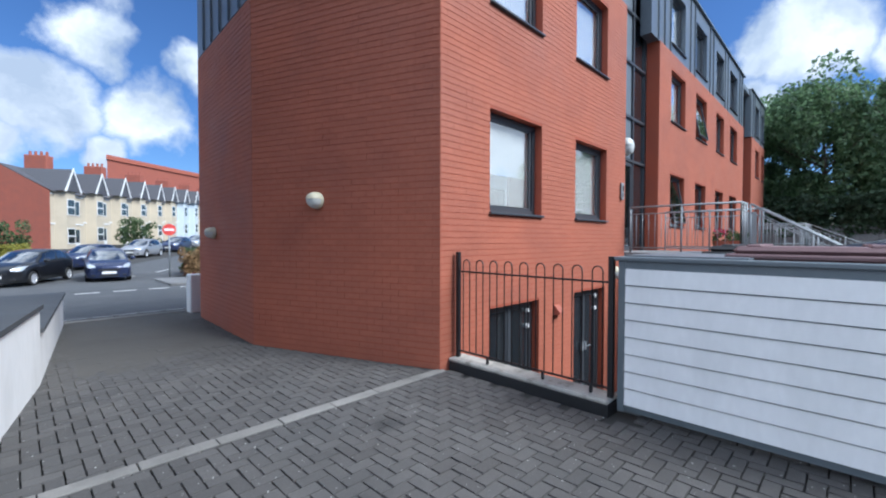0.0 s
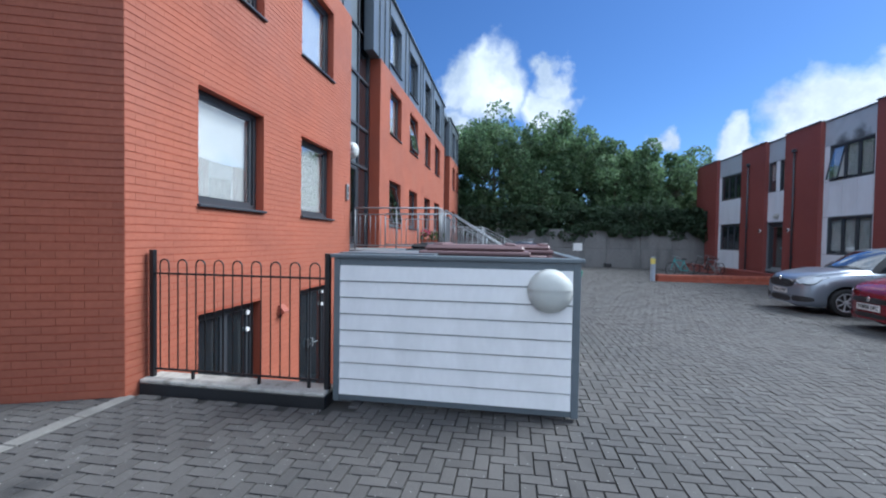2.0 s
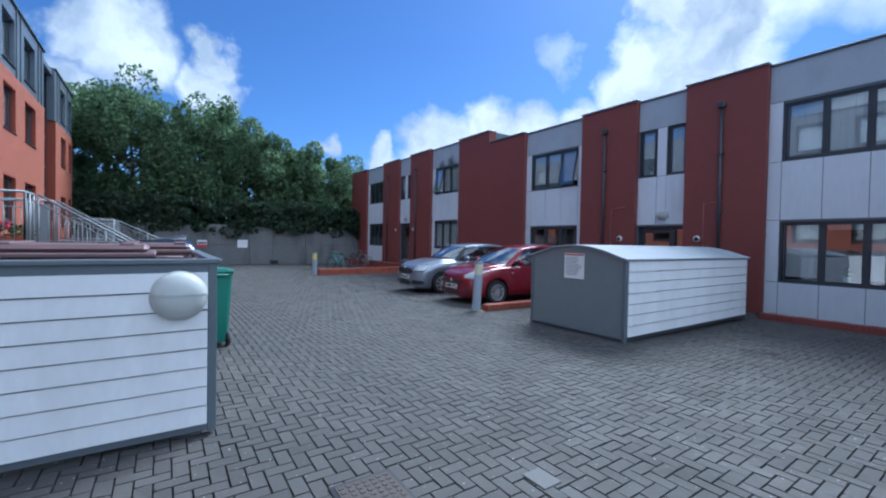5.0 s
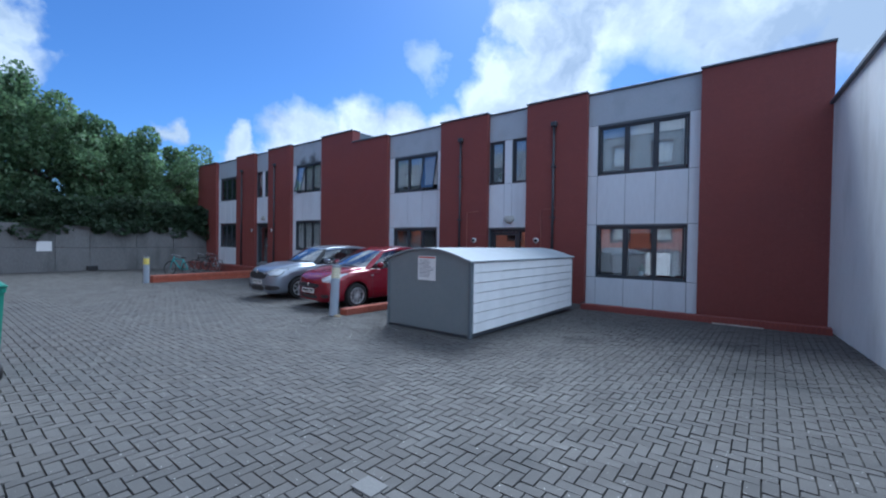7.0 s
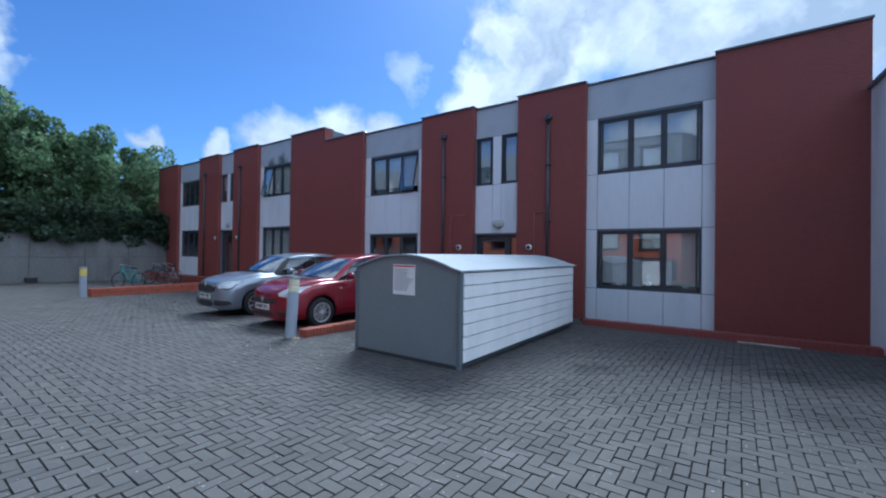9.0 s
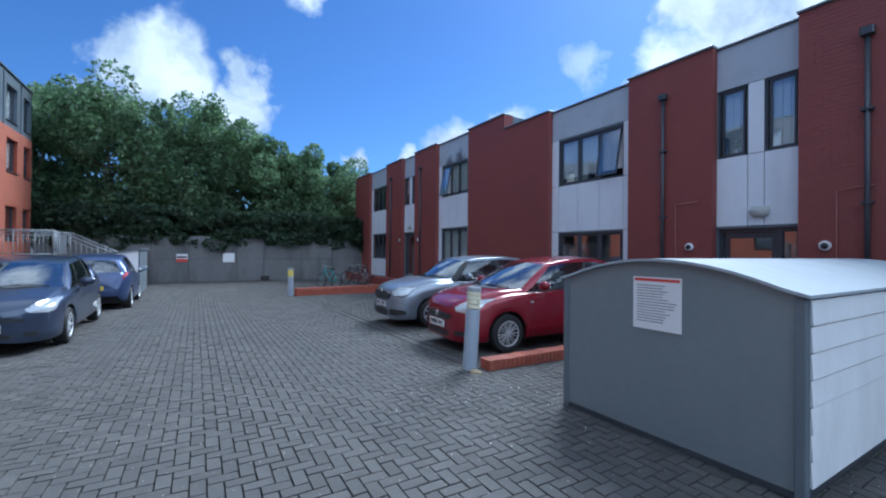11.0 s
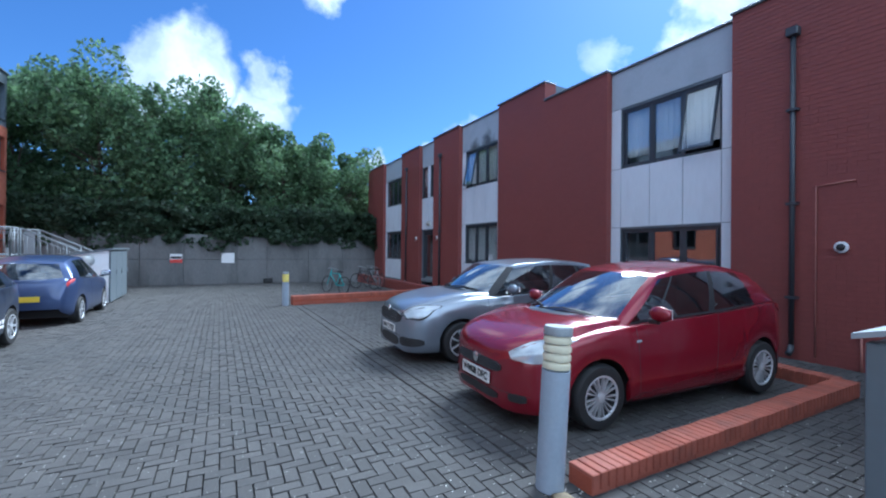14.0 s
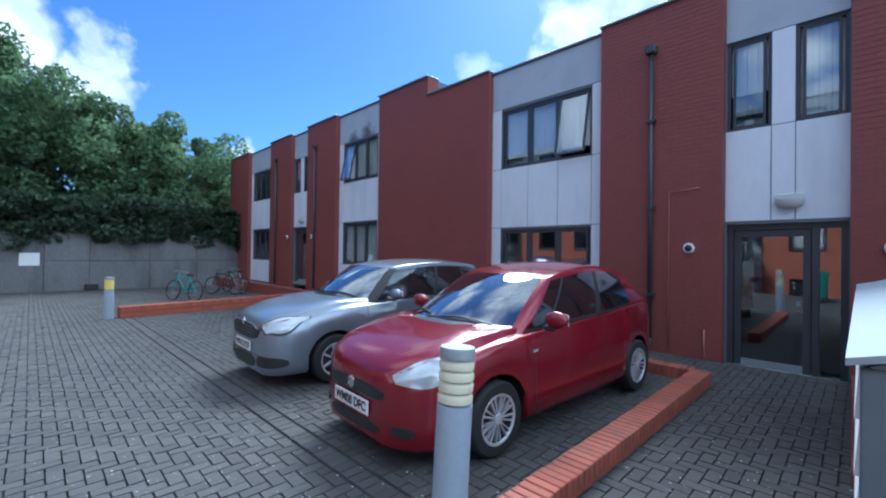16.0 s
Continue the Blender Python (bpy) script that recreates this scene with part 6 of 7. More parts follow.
    # mirrors, handles, seams, wipers
    for side in (1, -1):
        mx = cab["screen_c"][0] + 0.27
        zb = belt(mx) + 0.09
        y = half(mx) * W / 2
        bm = bmesh.new()
        bmesh.ops.create_uvsphere(bm, u_segments=16, v_segments=10, radius=1.0, matrix=Matrix.Translation((mx, side * (y + 0.1), zb + 0.03)) @ Matrix.Diagonal((0.06, 0.115, 0.075, 1)))
        mi = part("mirror", bm, body_mat, t, smooth=True)
        one("mirror_arm", (mx - 0.025, mx + 0.03, side * (y + 0.03) - 0.06, side * (y + 0.03) + 0.05, zb - 0.07, zb - 0.025), M_BLACKPL, mi, bevel=0.01)
        bm = bmesh.new()
        box(bm, mx + 0.052, mx + 0.064, side * (y + 0.1) - 0.085, side * (y + 0.1) + 0.085, zb - 0.02, zb + 0.08, bevel=0.004)
        part("mirror_glass", bm, M_CHROME, mi)
        for hx in spec["handles"]:
            patch("door_handle", lambda u, w, s=side, hx=hx: (hx + 0.17 * u, 4.55 + 0.3 * w, s), 6, 2, body_mat, t, "", 0.022)
        for sx, v0, v1, lean in spec["seams"]:
            patch("door_seam", lambda u, w, s=side, sx=sx, v0=v0, v1=v1, lean=lean: (sx + lean * (v0 + (v1 - v0) * u - v0) / 4 + 0.007 * (w - 0.5), v0 + (v1 - v0) * u, s), 14, 1, M_CABIN, t, "", 0.0025)
        patch("sill_trim", lambda u, w, s=side: (fa + arch + 0.05 + (ra - fa - 2 * arch - 0.1) * u, 0.15 + 0.5 * w, s), 16, 1, body_mat if spec.get("sill_paint", True) else M_BLACKPL, t, "", 0.012)
        patch("indicator", lambda u, w, s=side: (fa + 0.42 + 0.065 * u, 4.0 + 0.13 * w, s), 3, 1, M_LENS, t, "small side indicator", 0.006)
    for x0_, x1_, v0_, v1_ in spec.get("decals", ()):
        patch("lettering", lambda u, w, x0_=x0_, x1_=x1_, v0_=v0_, v1_=v1_: (x0_ + (x1_ - x0_) * u, v0_ + (v1_ - v0_) * w, -1), 4, 1, M_PAPER, t, "white lettering bar", 0.003)
    if detail > 1:
        for y0, y1, lift in ((0.1, 0.66, 0.14), (-0.56, 0.12, 0.1)):
            bm = bmesh.new()
            pts = []
            for k in range(7):
                f = k / 6
                yy = y0 + (y1 - y0) * f
                q = cabin_point("front", abs(yy) / cab["screen_c"][1], 1 if yy >= 0 else -1, 0.03 + lift * math.sin(math.pi * min(1.0, 0.15 + f)) * 0.6)
                pts.append((q.x - 0.012, q.y, q.z + 0.016))
            tube(bm, pts, 0.011, 5)
            part("wiper", bm, M_BLACKPL, t)
        cowl = bmesh.new()
        strip = [[cowl.verts.new((cabin_point("front", abs(c) / 10, 1 if c >= 0 else -1, 0.0) + Vector((d, 0, e)))) for d, e in ((0.04, 0.02), (-0.05, 0.008), (-0.055, -0.03))] for c in range(-9, 10)]
        for a, b in zip(strip, strip[1:]):
            for k in range(2):
                cowl.faces.new((a[k], a[k + 1], b[k + 1], b[k]))
        part("cowl", cowl, spec.get("cowl_mat", M_BLACKPL), t, smooth=True)
        patch("bonnet_seam", lambda u, w: (spec["headlamp"][1] * 0.35 + (xc - spec["headlamp"][1] * 0.35) * u, 8.6 + 0.05 * w, 1), 16, 1, M_CABIN, t, "", 0.002)
        patch("bonnet_seam", lambda u, w: (spec["headlamp"][1] * 0.35 + (xc - spec["headlamp"][1] * 0.35) * u, 8.6 + 0.05 * w, -1), 16, 1, M_CABIN, t, "", 0.002)
    return t


M_RIMDARK = mat("dark_wheel_rim", (0.06, 0.06, 0.065), 0.5, metal=0.4)
SPEC_SMALL = dict(
    L=4.03, W=1.69, fa=0.83, ra=3.34, wr=0.3, spokes=18, spoke_w=0.62, pairs=True,
    top=[(0, 0.65), (0.02, 0.7), (0.08, 0.76), (0.25, 0.845), (0.55, 0.925), (0.84, 0.98), (1.1, 0.99), (1.6, 0.98), (2.6, 1.0), (3.5, 1.06), (3.8, 1.06), (3.92, 1.0), (3.99, 0.84), (4.03, 0.65)],
    belt=[(0, 0.6), (0.06, 0.655), (0.25, 0.735), (0.55, 0.815), (1.0, 0.89), (1.6, 0.93), (2.4, 0.965), (3.2, 1.01), (3.6, 1.035), (3.88, 0.96), (4.03, 0.6)],
    half=[(0, 0.3), (0.012, 0.42), (0.04, 0.56), (0.1, 0.7), (0.18, 0.81), (0.3, 0.9), (0.6, 0.965), (1.0, 0.99), (2.0, 1.0), (3.2, 0.995), (3.6, 0.96), (3.85, 0.88), (4.0, 0.76), (4.03, 0.7)],
    roofw=[(0, 0.26), (0.04, 0.5), (0.1, 0.61), (0.2, 0.7), (0.4, 0.78), (1.0, 0.84), (3.4, 0.84), (3.7, 0.8), (3.95, 0.7), (4.03, 0.5)],
    sill=[(0, 0.215), (0.04, 0.185), (0.3, 0.18), (1.2, 0.2), (3.0, 0.21), (3.8, 0.25), (3.98, 0.32), (4.03, 0.4)],
    cabin=dict(screen=(0.84, 0.975), screen_c=(1.16, 0.745, 0.915), header=(1.74, 1.42), header_c=(1.86, 0.565, 1.38), peak=1.475, tail=(3.66, 1.39), tail_c=(3.5, 0.53, 1.365), rear=(3.95, 0.97), rear_c=(3.77, 0.73, 1.03),
               windows=((0.03, 0.14, 0.88), (0.155, 0.47, 0.88), (0.51, 0.81, 0.88))),
    headlamp=(0.06, 0.6, 3.7, 10.3, 5.2, 7.8), taillamp=(3.72, 3.93, 4.7, 6.6),
    grille_z=0.555, grille_w=0.4, grille_h=0.05, plate_z=0.43, rear_plate_z=0.62, intake_z=0.29, handles=(2.2, 3.02), seams=[(1.32, 0.6, 5.6, -0.05), (2.44, 0.6, 5.8, 0.06), (3.2, 3.4, 5.8, 0.25)], badge_up=0.02)


def tweak(spec, **kw):
    """The same car stretched to another length, width, height and wheelbase."""
    s = dict(spec)
    kx, kz = kw.get("L", spec["L"]) / spec["L"], kw.get("H", 1.0)
    for k in ("top", "belt"):
        s[k] = [(x * kx, z * kz) for x, z in spec[k]]
    for k in ("half", "roofw", "sill"):
        s[k] = [(x * kx, z) for x, z in spec[k]]
    for k in ("fa", "ra"):
        s[k] = spec[k] * kx
    ky = kw.get("W", spec["W"]) / spec["W"]
    c = dict(spec["cabin"])
    for k in ("screen", "header", "tail", "rear"):
        c[k] = (c[k][0] * kx, c[k][1] * kz)
        c[k + "_c"] = (c[k + "_c"][0] * kx, c[k + "_c"][1] * ky, c[k + "_c"][2] * kz)
    c["peak"] *= kz
    s["cabin"] = c
    s["handles"] = [a * kx for a in spec["handles"]]
    s["seams"] = [(a * kx, b, c, d) for a, b, c, d in spec["seams"]]
    h = spec["headlamp"]
    s["headlamp"] = (h[0] * kx, h[1] * kx, *h[2:])
    h = spec["taillamp"]
    s["taillamp"] = (h[0] * kx, h[1] * kx, *h[2:])
    for k in ("grille_z", "plate_z", "rear_plate_z"):
        s[k] = spec[k] * kz
    s.update({k: v for k, v in kw.items() if k != "H"})
    return s


def stand(x, y, heading):
    """Where a car stands: the middle of its nose at x, y; heading is where the nose points, in degrees from +x."""
    return pose(x, y, ground_z(x, y) - 0.004, 0, 0, heading + 180)


hatchback("car", "dark red hatchback parked in a bay", stand(8.56, -6.06, 86.8), paint("dark_red_metallic", (0.21, 0.006, 0.019), 0.25, 0.22), dict(SPEC_SMALL, cowl_mat=M_GREY), "WM08 DFC")
SPEC_TALL = tweak(SPEC_SMALL, bezel=True, L=4.0, W=1.66, H=1.01, spokes=7, spoke_w=0.5, pairs=False, intake_z=0.31, intake_h=0.07, fog=(0.17, 0.06, 0.58), grille_z=0.66, grille_w=0.43, grille_h=0.09, badge_up=0.1, plate_z=0.48,
                  top=[(0, 0.7), (0.02, 0.765), (0.08, 0.825), (0.25, 0.89), (0.55, 0.955), (1.0, 1.02), (1.2, 1.02), (1.6, 1.0), (2.6, 1.0), (3.5, 1.05), (3.8, 1.06), (3.9, 1.0), (3.96, 0.84), (4.0, 0.65)],
                  half=[(0, 0.42), (0.012, 0.56), (0.04, 0.7), (0.1, 0.8), (0.18, 0.87), (0.3, 0.925), (0.6, 0.97), (1.0, 0.99), (2.0, 1.0), (3.2, 0.995), (3.6, 0.97), (3.85, 0.91), (3.97, 0.82), (4.0, 0.74)],
                  cabin=dict(screen=(1.06, 1.02), screen_c=(1.36, 0.735, 0.95), header=(1.72, 1.44), header_c=(1.84, 0.585, 1.415), peak=1.475, tail=(3.68, 1.44), tail_c=(3.56, 0.56, 1.415), rear=(3.9, 0.98), rear_c=(3.78, 0.73, 1.03), black_pillar=True,
                             windows=((0.03, 0.44, 0.88), (0.47, 0.74, 0.88), (0.78, 0.93, 0.88))),
                  headlamp=(0.05, 0.5, 4.3, 10.0, 4.9, 8.0), handles=(2.05, 2.95), seams=[(1.32, 0.6, 5.6, -0.05), (2.35, 0.6, 5.8, 0.03), (3.12, 3.4, 5.8, 0.2)])
hatchback("car", "silver hatchback parked in a bay", stand(11.1, -6.12, 88), paint("silver_metallic", (0.25, 0.28, 0.33), 0.6, 0.3), SPEC_TALL, "WU62 PZF")
SPEC_BIG = tweak(SPEC_SMALL, L=4.27, W=1.77, H=0.955, spokes=7, spoke_w=0.55, pairs=False, handles=(2.3, 3.15), seams=[(1.35, 0.6, 5.6, -0.05), (2.5, 0.6, 5.8, 0.03), (3.36, 3.4, 5.8, 0.2)], grille_w=0.5, grille_h=0.03, decals=((2.75, 2.86, 1.9, 2.25), (2.89, 3.05, 1.9, 2.2), (3.08, 3.16, 1.9, 2.25), (3.0, 3.22, 1.5, 1.75)))
hatchback("car", "dark grey-blue hatchback parked beside the bin store", stand(11.02, 0.04, 181), paint("dark_grey_blue_metallic", (0.05, 0.065, 0.11), 0.5, 0.3), SPEC_BIG)
hatchback("car", "blue compact hatchback parked by the far store", stand(20.2, -0.22, 1), paint("slate_blue_metallic", (0.05, 0.075, 0.17), 0.45, 0.33), tweak(SPEC_SMALL, L=3.67, W=1.66, H=1.0, spokes=8, spoke_w=0.5, pairs=False, handles=(2.0, 2.9)))

# ---- street beyond the drive ----
M_HOUSE = mat("buff_house_stone", (0.5, 0.43, 0.32), 0.85, var=0.15, scale=3, rnd=0.05)
M_HOUSE_W = mat("pale_blue_house_paint", (0.5, 0.56, 0.6), 0.8, var=0.08)
M_HOUSE_R = mat("red_house_brick", (0.30, 0.09, 0.06), 0.85, var=0.2, scale=8)
M_SLATE = mat("dark_roof_slate", (0.075, 0.075, 0.085), 0.7, var=0.2, scale=12)
M_TRIM = mat("white_house_trim", (0.72, 0.72, 0.7), 0.6, var=0.05)
M_HEDGE = mat("hedge_leaves", (0.05, 0.085, 0.025), 0.7, var=0.4, scale=8, rnd=0.45)
M_HEDGE_Y = mat("golden_hedge_leaves", (0.2, 0.19, 0.025), 0.7, var=0.4, scale=8, rnd=0.4)


def prism(bm, ring, z0, z1):
    lo, hi = [bm.verts.new((x, y, z0)) for x, y in ring], [bm.verts.new((x, y, z1)) for x, y in ring]
    bm.faces.new(lo[::-1]), bm.faces.new(hi)
    n = len(ring)
    for i in range(n):
        bm.faces.new((lo[i], lo[(i + 1) % n], hi[(i + 1) % n], hi[i]))


def house(m, wall_mat, width, chimney, end=False):
    """A Victorian terrace house. Local x runs along the street, y goes back from the front, z up."""
    h = thing("house", "bay-windowed terrace house of buff stone with a slate roof" if wall_mat == M_HOUSE else "pale painted bay-windowed terrace house with a slate roof", "house", at=m, group="terrace houses")
    E, R, D = 5.6, 8.0, 8.0
    bm = bmesh.new()
    prism(bm, [(0, 0), (width, 0), (width, D), (0, D)], -1.0, E)
    part("wall", bm, wall_mat, h)
    if end:
        bm = bmesh.new()
        a = [bm.verts.new((-0.12, y, z)) for y, z in ((0, -1), (D, -1), (D, E), (D / 2, R), (0, E))]
        b = [bm.verts.new((-0.01, v.co.y, v.co.z)) for v in a]
        bm.faces.new(a), bm.faces.new(b[::-1])
        for i in range(5):
            bm.faces.new((a[i], a[(i + 1) % 5], b[(i + 1) % 5], b[i]))
        part("gable_wall", bm, M_HOUSE_R, h, "red brick gable end")
    bm = bmesh.new()
    a = [bm.verts.new((-0.1, y, z)) for y, z in ((-0.35, E - 0.1), (D / 2, R + 0.1), (D + 0.35, E - 0.1), (D / 2, R - 0.1))]
    b = [bm.verts.new((width + 0.1, v.co.y, v.co.z)) for v in a]
    bm.faces.new(a), bm.faces.new(b[::-1])
    for i in range(4):
        bm.faces.new((a[i], a[(i + 1) % 4], b[(i + 1) % 4], b[i]))
    part("roof", bm, M_SLATE, h, "dark slate roof")
    # two-storey bay with its own gablet
    bx0, bx1 = 0.5, 2.9
    bm = bmesh.new()
    prism(bm, [(bx0, 0.02), (bx0 + 0.5, -0.75), (bx1 - 0.5, -0.75), (bx1, 0.02)], -1.0, E + 0.05)
    bay = part("bay", bm, wall_mat, h)
    bm = bmesh.new()
    a = [bm.verts.new((x, -1.0, z)) for x, z in ((bx0 - 0.1, E + 0.06), (bx1 + 0.1, E + 0.06), ((bx0 + bx1) / 2, R - 0.1))]
    b = [bm.verts.new((v.co.x, D / 2, v.co.z)) for v in a]
    bm.faces.new(a), bm.faces.new(b[::-1])
    for i in range(3):
        bm.faces.new((a[i], a[(i + 1) % 3], b[(i + 1) % 3], b[i]))
    part("gablet_roof", bm, M_SLATE, h)
    bm = bmesh.new()
    for s in (-1, 1):
        xm = (bx0 + bx1) / 2
        p0, p1 = Vector((xm + s * 1.36, -1.06, E + 0.0)), Vector((xm, -1.06, R + 0.05))
        vs = [bm.verts.new(p) for p in (p0, p1, p1 - Vector((0, 0, 0.35)), p0 + Vector((-s * 0.3, 0, 0)))]
        vb = [bm.verts.new(v.co + Vector((0, 0.05, 0))) for v in vs]
        bm.faces.new(vs), bm.faces.new(vb[::-1])
        for i in range(4):
            bm.faces.new((vs[i], vs[(i + 1) % 4], vb[(i + 1) % 4], vb[i]))
    part("bargeboard", bm, M_TRIM, h, "white bargeboards")
    for z0, z1 in ((0.4, 2.0), (3.3, 4.9)):
        w = one("window", (bx0 + 0.62, bx1 - 0.62, -0.79, -0.751, z0, z1), M_TRIM, bay, "white sash window")
        bm = bmesh.new()
        for k in range(2):
            box(bm, bx0 + 0.7, bx1 - 0.7, -0.8, -0.792, z0 + 0.08 + k * 0.78, z0 + 0.74 + k * 0.78)
        part("pane", bm, M_GLASS_DARK, h)
        w = one("window", (3.5, 4.4, -0.05, -0.002, z0, z1) if z0 > 1 else (3.45, 4.4, -0.05, -0.002, -0.8, 1.9), M_TRIM, h, "white sash window" if z0 > 1 else "pale front door in a white surround")
        one("pane", (3.6, 4.3, -0.06, -0.052, max(z0, 0.2) + 0.1, z1 - 0.1), M_GLASS_DARK, h)
        one("string_course", (0, width, -0.06, -0.0, z1 + 0.35, z1 + 0.5), M_TRIM, h)
    if chimney:
        ch = one("chimney", (width - 0.55, width + 0.55, D / 2 - 1.1, D / 2 + 0.9, R - 0.8, R + 1.7), M_HOUSE_R, h, "red brick chimney stack", bevel=0.05)
        for k in range(4):
            bm = bmesh.new()
            lathe(bm, [(0.13, 0), (0.11, 0.45), (0, 0.45)], 10, m=Matrix.Translation((width, D / 2 - 0.85 + k * 0.5, R + 1.7)))
            part("chimney_pot", bm, M_HOUSE_R, ch, smooth=40)
    return h


row_dir = 57.0
ra = radians(row_dir)
start = Vector((2.2, 55.5))
wd = 5.0
for i in range(15):
    p = start + Vector((math.cos(ra), math.sin(ra))) * wd * i
    house(pose(p.x, p.y, 0.55 + 0.24 * i, 0, 0, row_dir), M_HOUSE_W if i in (6, 7, 11, 12) else M_HOUSE, wd, i % 2 == 0, end=(i == 0))
bm = bmesh.new()
prism(bm, [(14, 118), (60, 150), (48, 185), (22, 172)], -1, 19)
tb = part("distant_building", bm, M_HOUSE_R, label="large red brick building far up the street", category="building")
bm = bmesh.new()
prism(bm, [(13.8, 117.5), (60.5, 149.8), (48, 185.5), (21.5, 172)], 19, 20)
part("parapet", bm, M_COPING, tb)
bm = bmesh.new()
prism(bm, [(6.3, 26.4), (6.6, 26.3), (27, 55), (26.7, 55.2)], -0.6, 0.55)
part("garden_wall", bm, M_HOUSE_R, label="low garden wall along the side road", category="garden wall")

SPEC_STREET = tweak(SPEC_SMALL, L=4.25, W=1.75, spokes=5, spoke_w=0.5, pairs=False)
navy, black, grey = paint("navy_car_paint", (0.02, 0.03, 0.08)), paint("black_car_paint", (0.012, 0.013, 0.016)), paint("pale_grey_car_paint", (0.3, 0.31, 0.33))
for x, y, hd, pm, lab in ((2.9, 24.6, -95, navy, "navy car waiting at the road junction"), (-0.7, 24.6, -118, black, "black car parked at the kerb"), (1.9, 33.0, -125, navy, "dark blue car parked at the kerb"),
                          (6.2, 41.5, -123, grey, "pale grey car parked up the road"), (10.2, 48.0, -123, navy, "dark car parked up the road"), (13.8, 54.5, -123, grey, "grey car parked up the road"), (17.8, 56.5, -123, black, "dark car parked on the far kerb")):
    hatchback("car", lab, pose(x, y, street_z(y) + 0.002, 0, 0, hd + 180), pm, SPEC_STREET, detail=1, group="street cars")


def leaf_mass(name, label, category, centre, size, count, leaf, material, seed, kind="", parent=None):
    """A crown of many small leaves spread through an uneven cloud."""
    rr = np.random.RandomState(seed)
    lobes = [(rr.uniform(-1, 1, 3) * np.array([0.7, 0.7, 0.74]), rr.uniform(0.14, 0.38)) for _ in range(38)]
    pts = []
    for c, r in lobes:
        n = int(count / len(lobes))
        d = rr.normal(size=(n, 3))
        d /= np.linalg.norm(d, axis=1)[:, None]
        pts.append(c + d * (r * rr.uniform(0.55, 1.05, n) ** 0.6)[:, None])
    p = np.concatenate(pts) * np.array(size) + np.array(centre)
    n = len(p)
    a, b = rr.normal(size=(n, 3)), rr.normal(size=(n, 3))
    a /= np.linalg.norm(a, axis=1)[:, None]
    b -= (b * a).sum(1)[:, None] * a
    b /= np.linalg.norm(b, axis=1)[:, None]
    s = leaf * rr.uniform(0.6, 1.3, n)[:, None]
    v = np.stack([p - a * s, p + b * s * 0.55, p + a * s, p - b * s * 0.55], 1).reshape(-1, 3)
    me = bpy.data.meshes.new(name)
    me.from_pydata(v.tolist(), [], np.arange(4 * n).reshape(-1, 4).tolist())
    me.materials.append(material)
    ob = new(name, me)
    if parent is not None:
        ob.parent = parent
    return tagged(ob, label, category, "", kind)


M_BARK = mat("grey_brown_bark", (0.10, 0.08, 0.06), 0.9, var=0.3, scale=8, bump=0.5, bump_scale=30)


def leaf_material(name, color, rnd):
    m = mat(name, color, 0.55, var=0.25, scale=3, rnd=rnd)
    nt = m.node_tree
    b = nt.nodes["Principled BSDF"]
    tr = nt.nodes.new("ShaderNodeBsdfTranslucent")
    mx = nt.nodes.new("ShaderNodeMixShader")
    mx.inputs[0].default_value = 0.5
    src = b.inputs["Base Color"].links[0].from_socket
    nt.links.new(src, tr.inputs["Color"])
    out = [n for n in nt.nodes if n.type == "OUTPUT_MATERIAL"][0]
    nt.links.new(b.outputs[0], mx.inputs[1])
    nt.links.new(tr.outputs[0], mx.inputs[2])
    nt.links.new(mx.outputs[0], out.inputs["Surface"])
    return m


M_LEAF = leaf_material("tree_leaves", (0.135, 0.215, 0.105), 0.5)
M_LEAF2 = leaf_material("ivy_leaves", (0.06, 0.1, 0.055), 0.5)


def tree(x, y, z, height, spread, seed, leaves=16000):
    rr = random.Random(seed)
    t = thing("tree", "broad-leaved tree in full dark green leaf behind the concrete wall", "tree", at=pose(x, y, z))
    bm = bmesh.new()
    top = Vector((rr.uniform(-0.4, 0.4), rr.uniform(-0.4, 0.4), height * 0.62))
    pts = [Vector((0, 0, -0.3)), Vector((0.05, 0.05, height * 0.2)), top * 0.6, top]
    tube(bm, pts, [0.17, 0.14, 0.1, 0.05], 8)
    part("trunk", bm, M_BARK, t, smooth=True)
    for k in range(9):
        a = rr.uniform(0, 6.28)
        s = top * rr.uniform(0.35, 0.95)
        e = s + Vector((math.cos(a) * spread * 0.75, math.sin(a) * spread * 0.75, height * rr.uniform(0.12, 0.36)))
        bm = bmesh.new()
        tube(bm, [s, s.lerp(e, 0.5) + Vector((0, 0, -0.12)), e], [0.06, 0.04, 0.012], 6)
        part("limb", bm, M_BARK, t, smooth=True)
    leaf_mass("crown", "", "", (0, 0, height * 0.52), (spread * 1.15, spread * 1.15, height * 0.52), leaves, 0.125, M_LEAF, seed, parent=t)
    return t


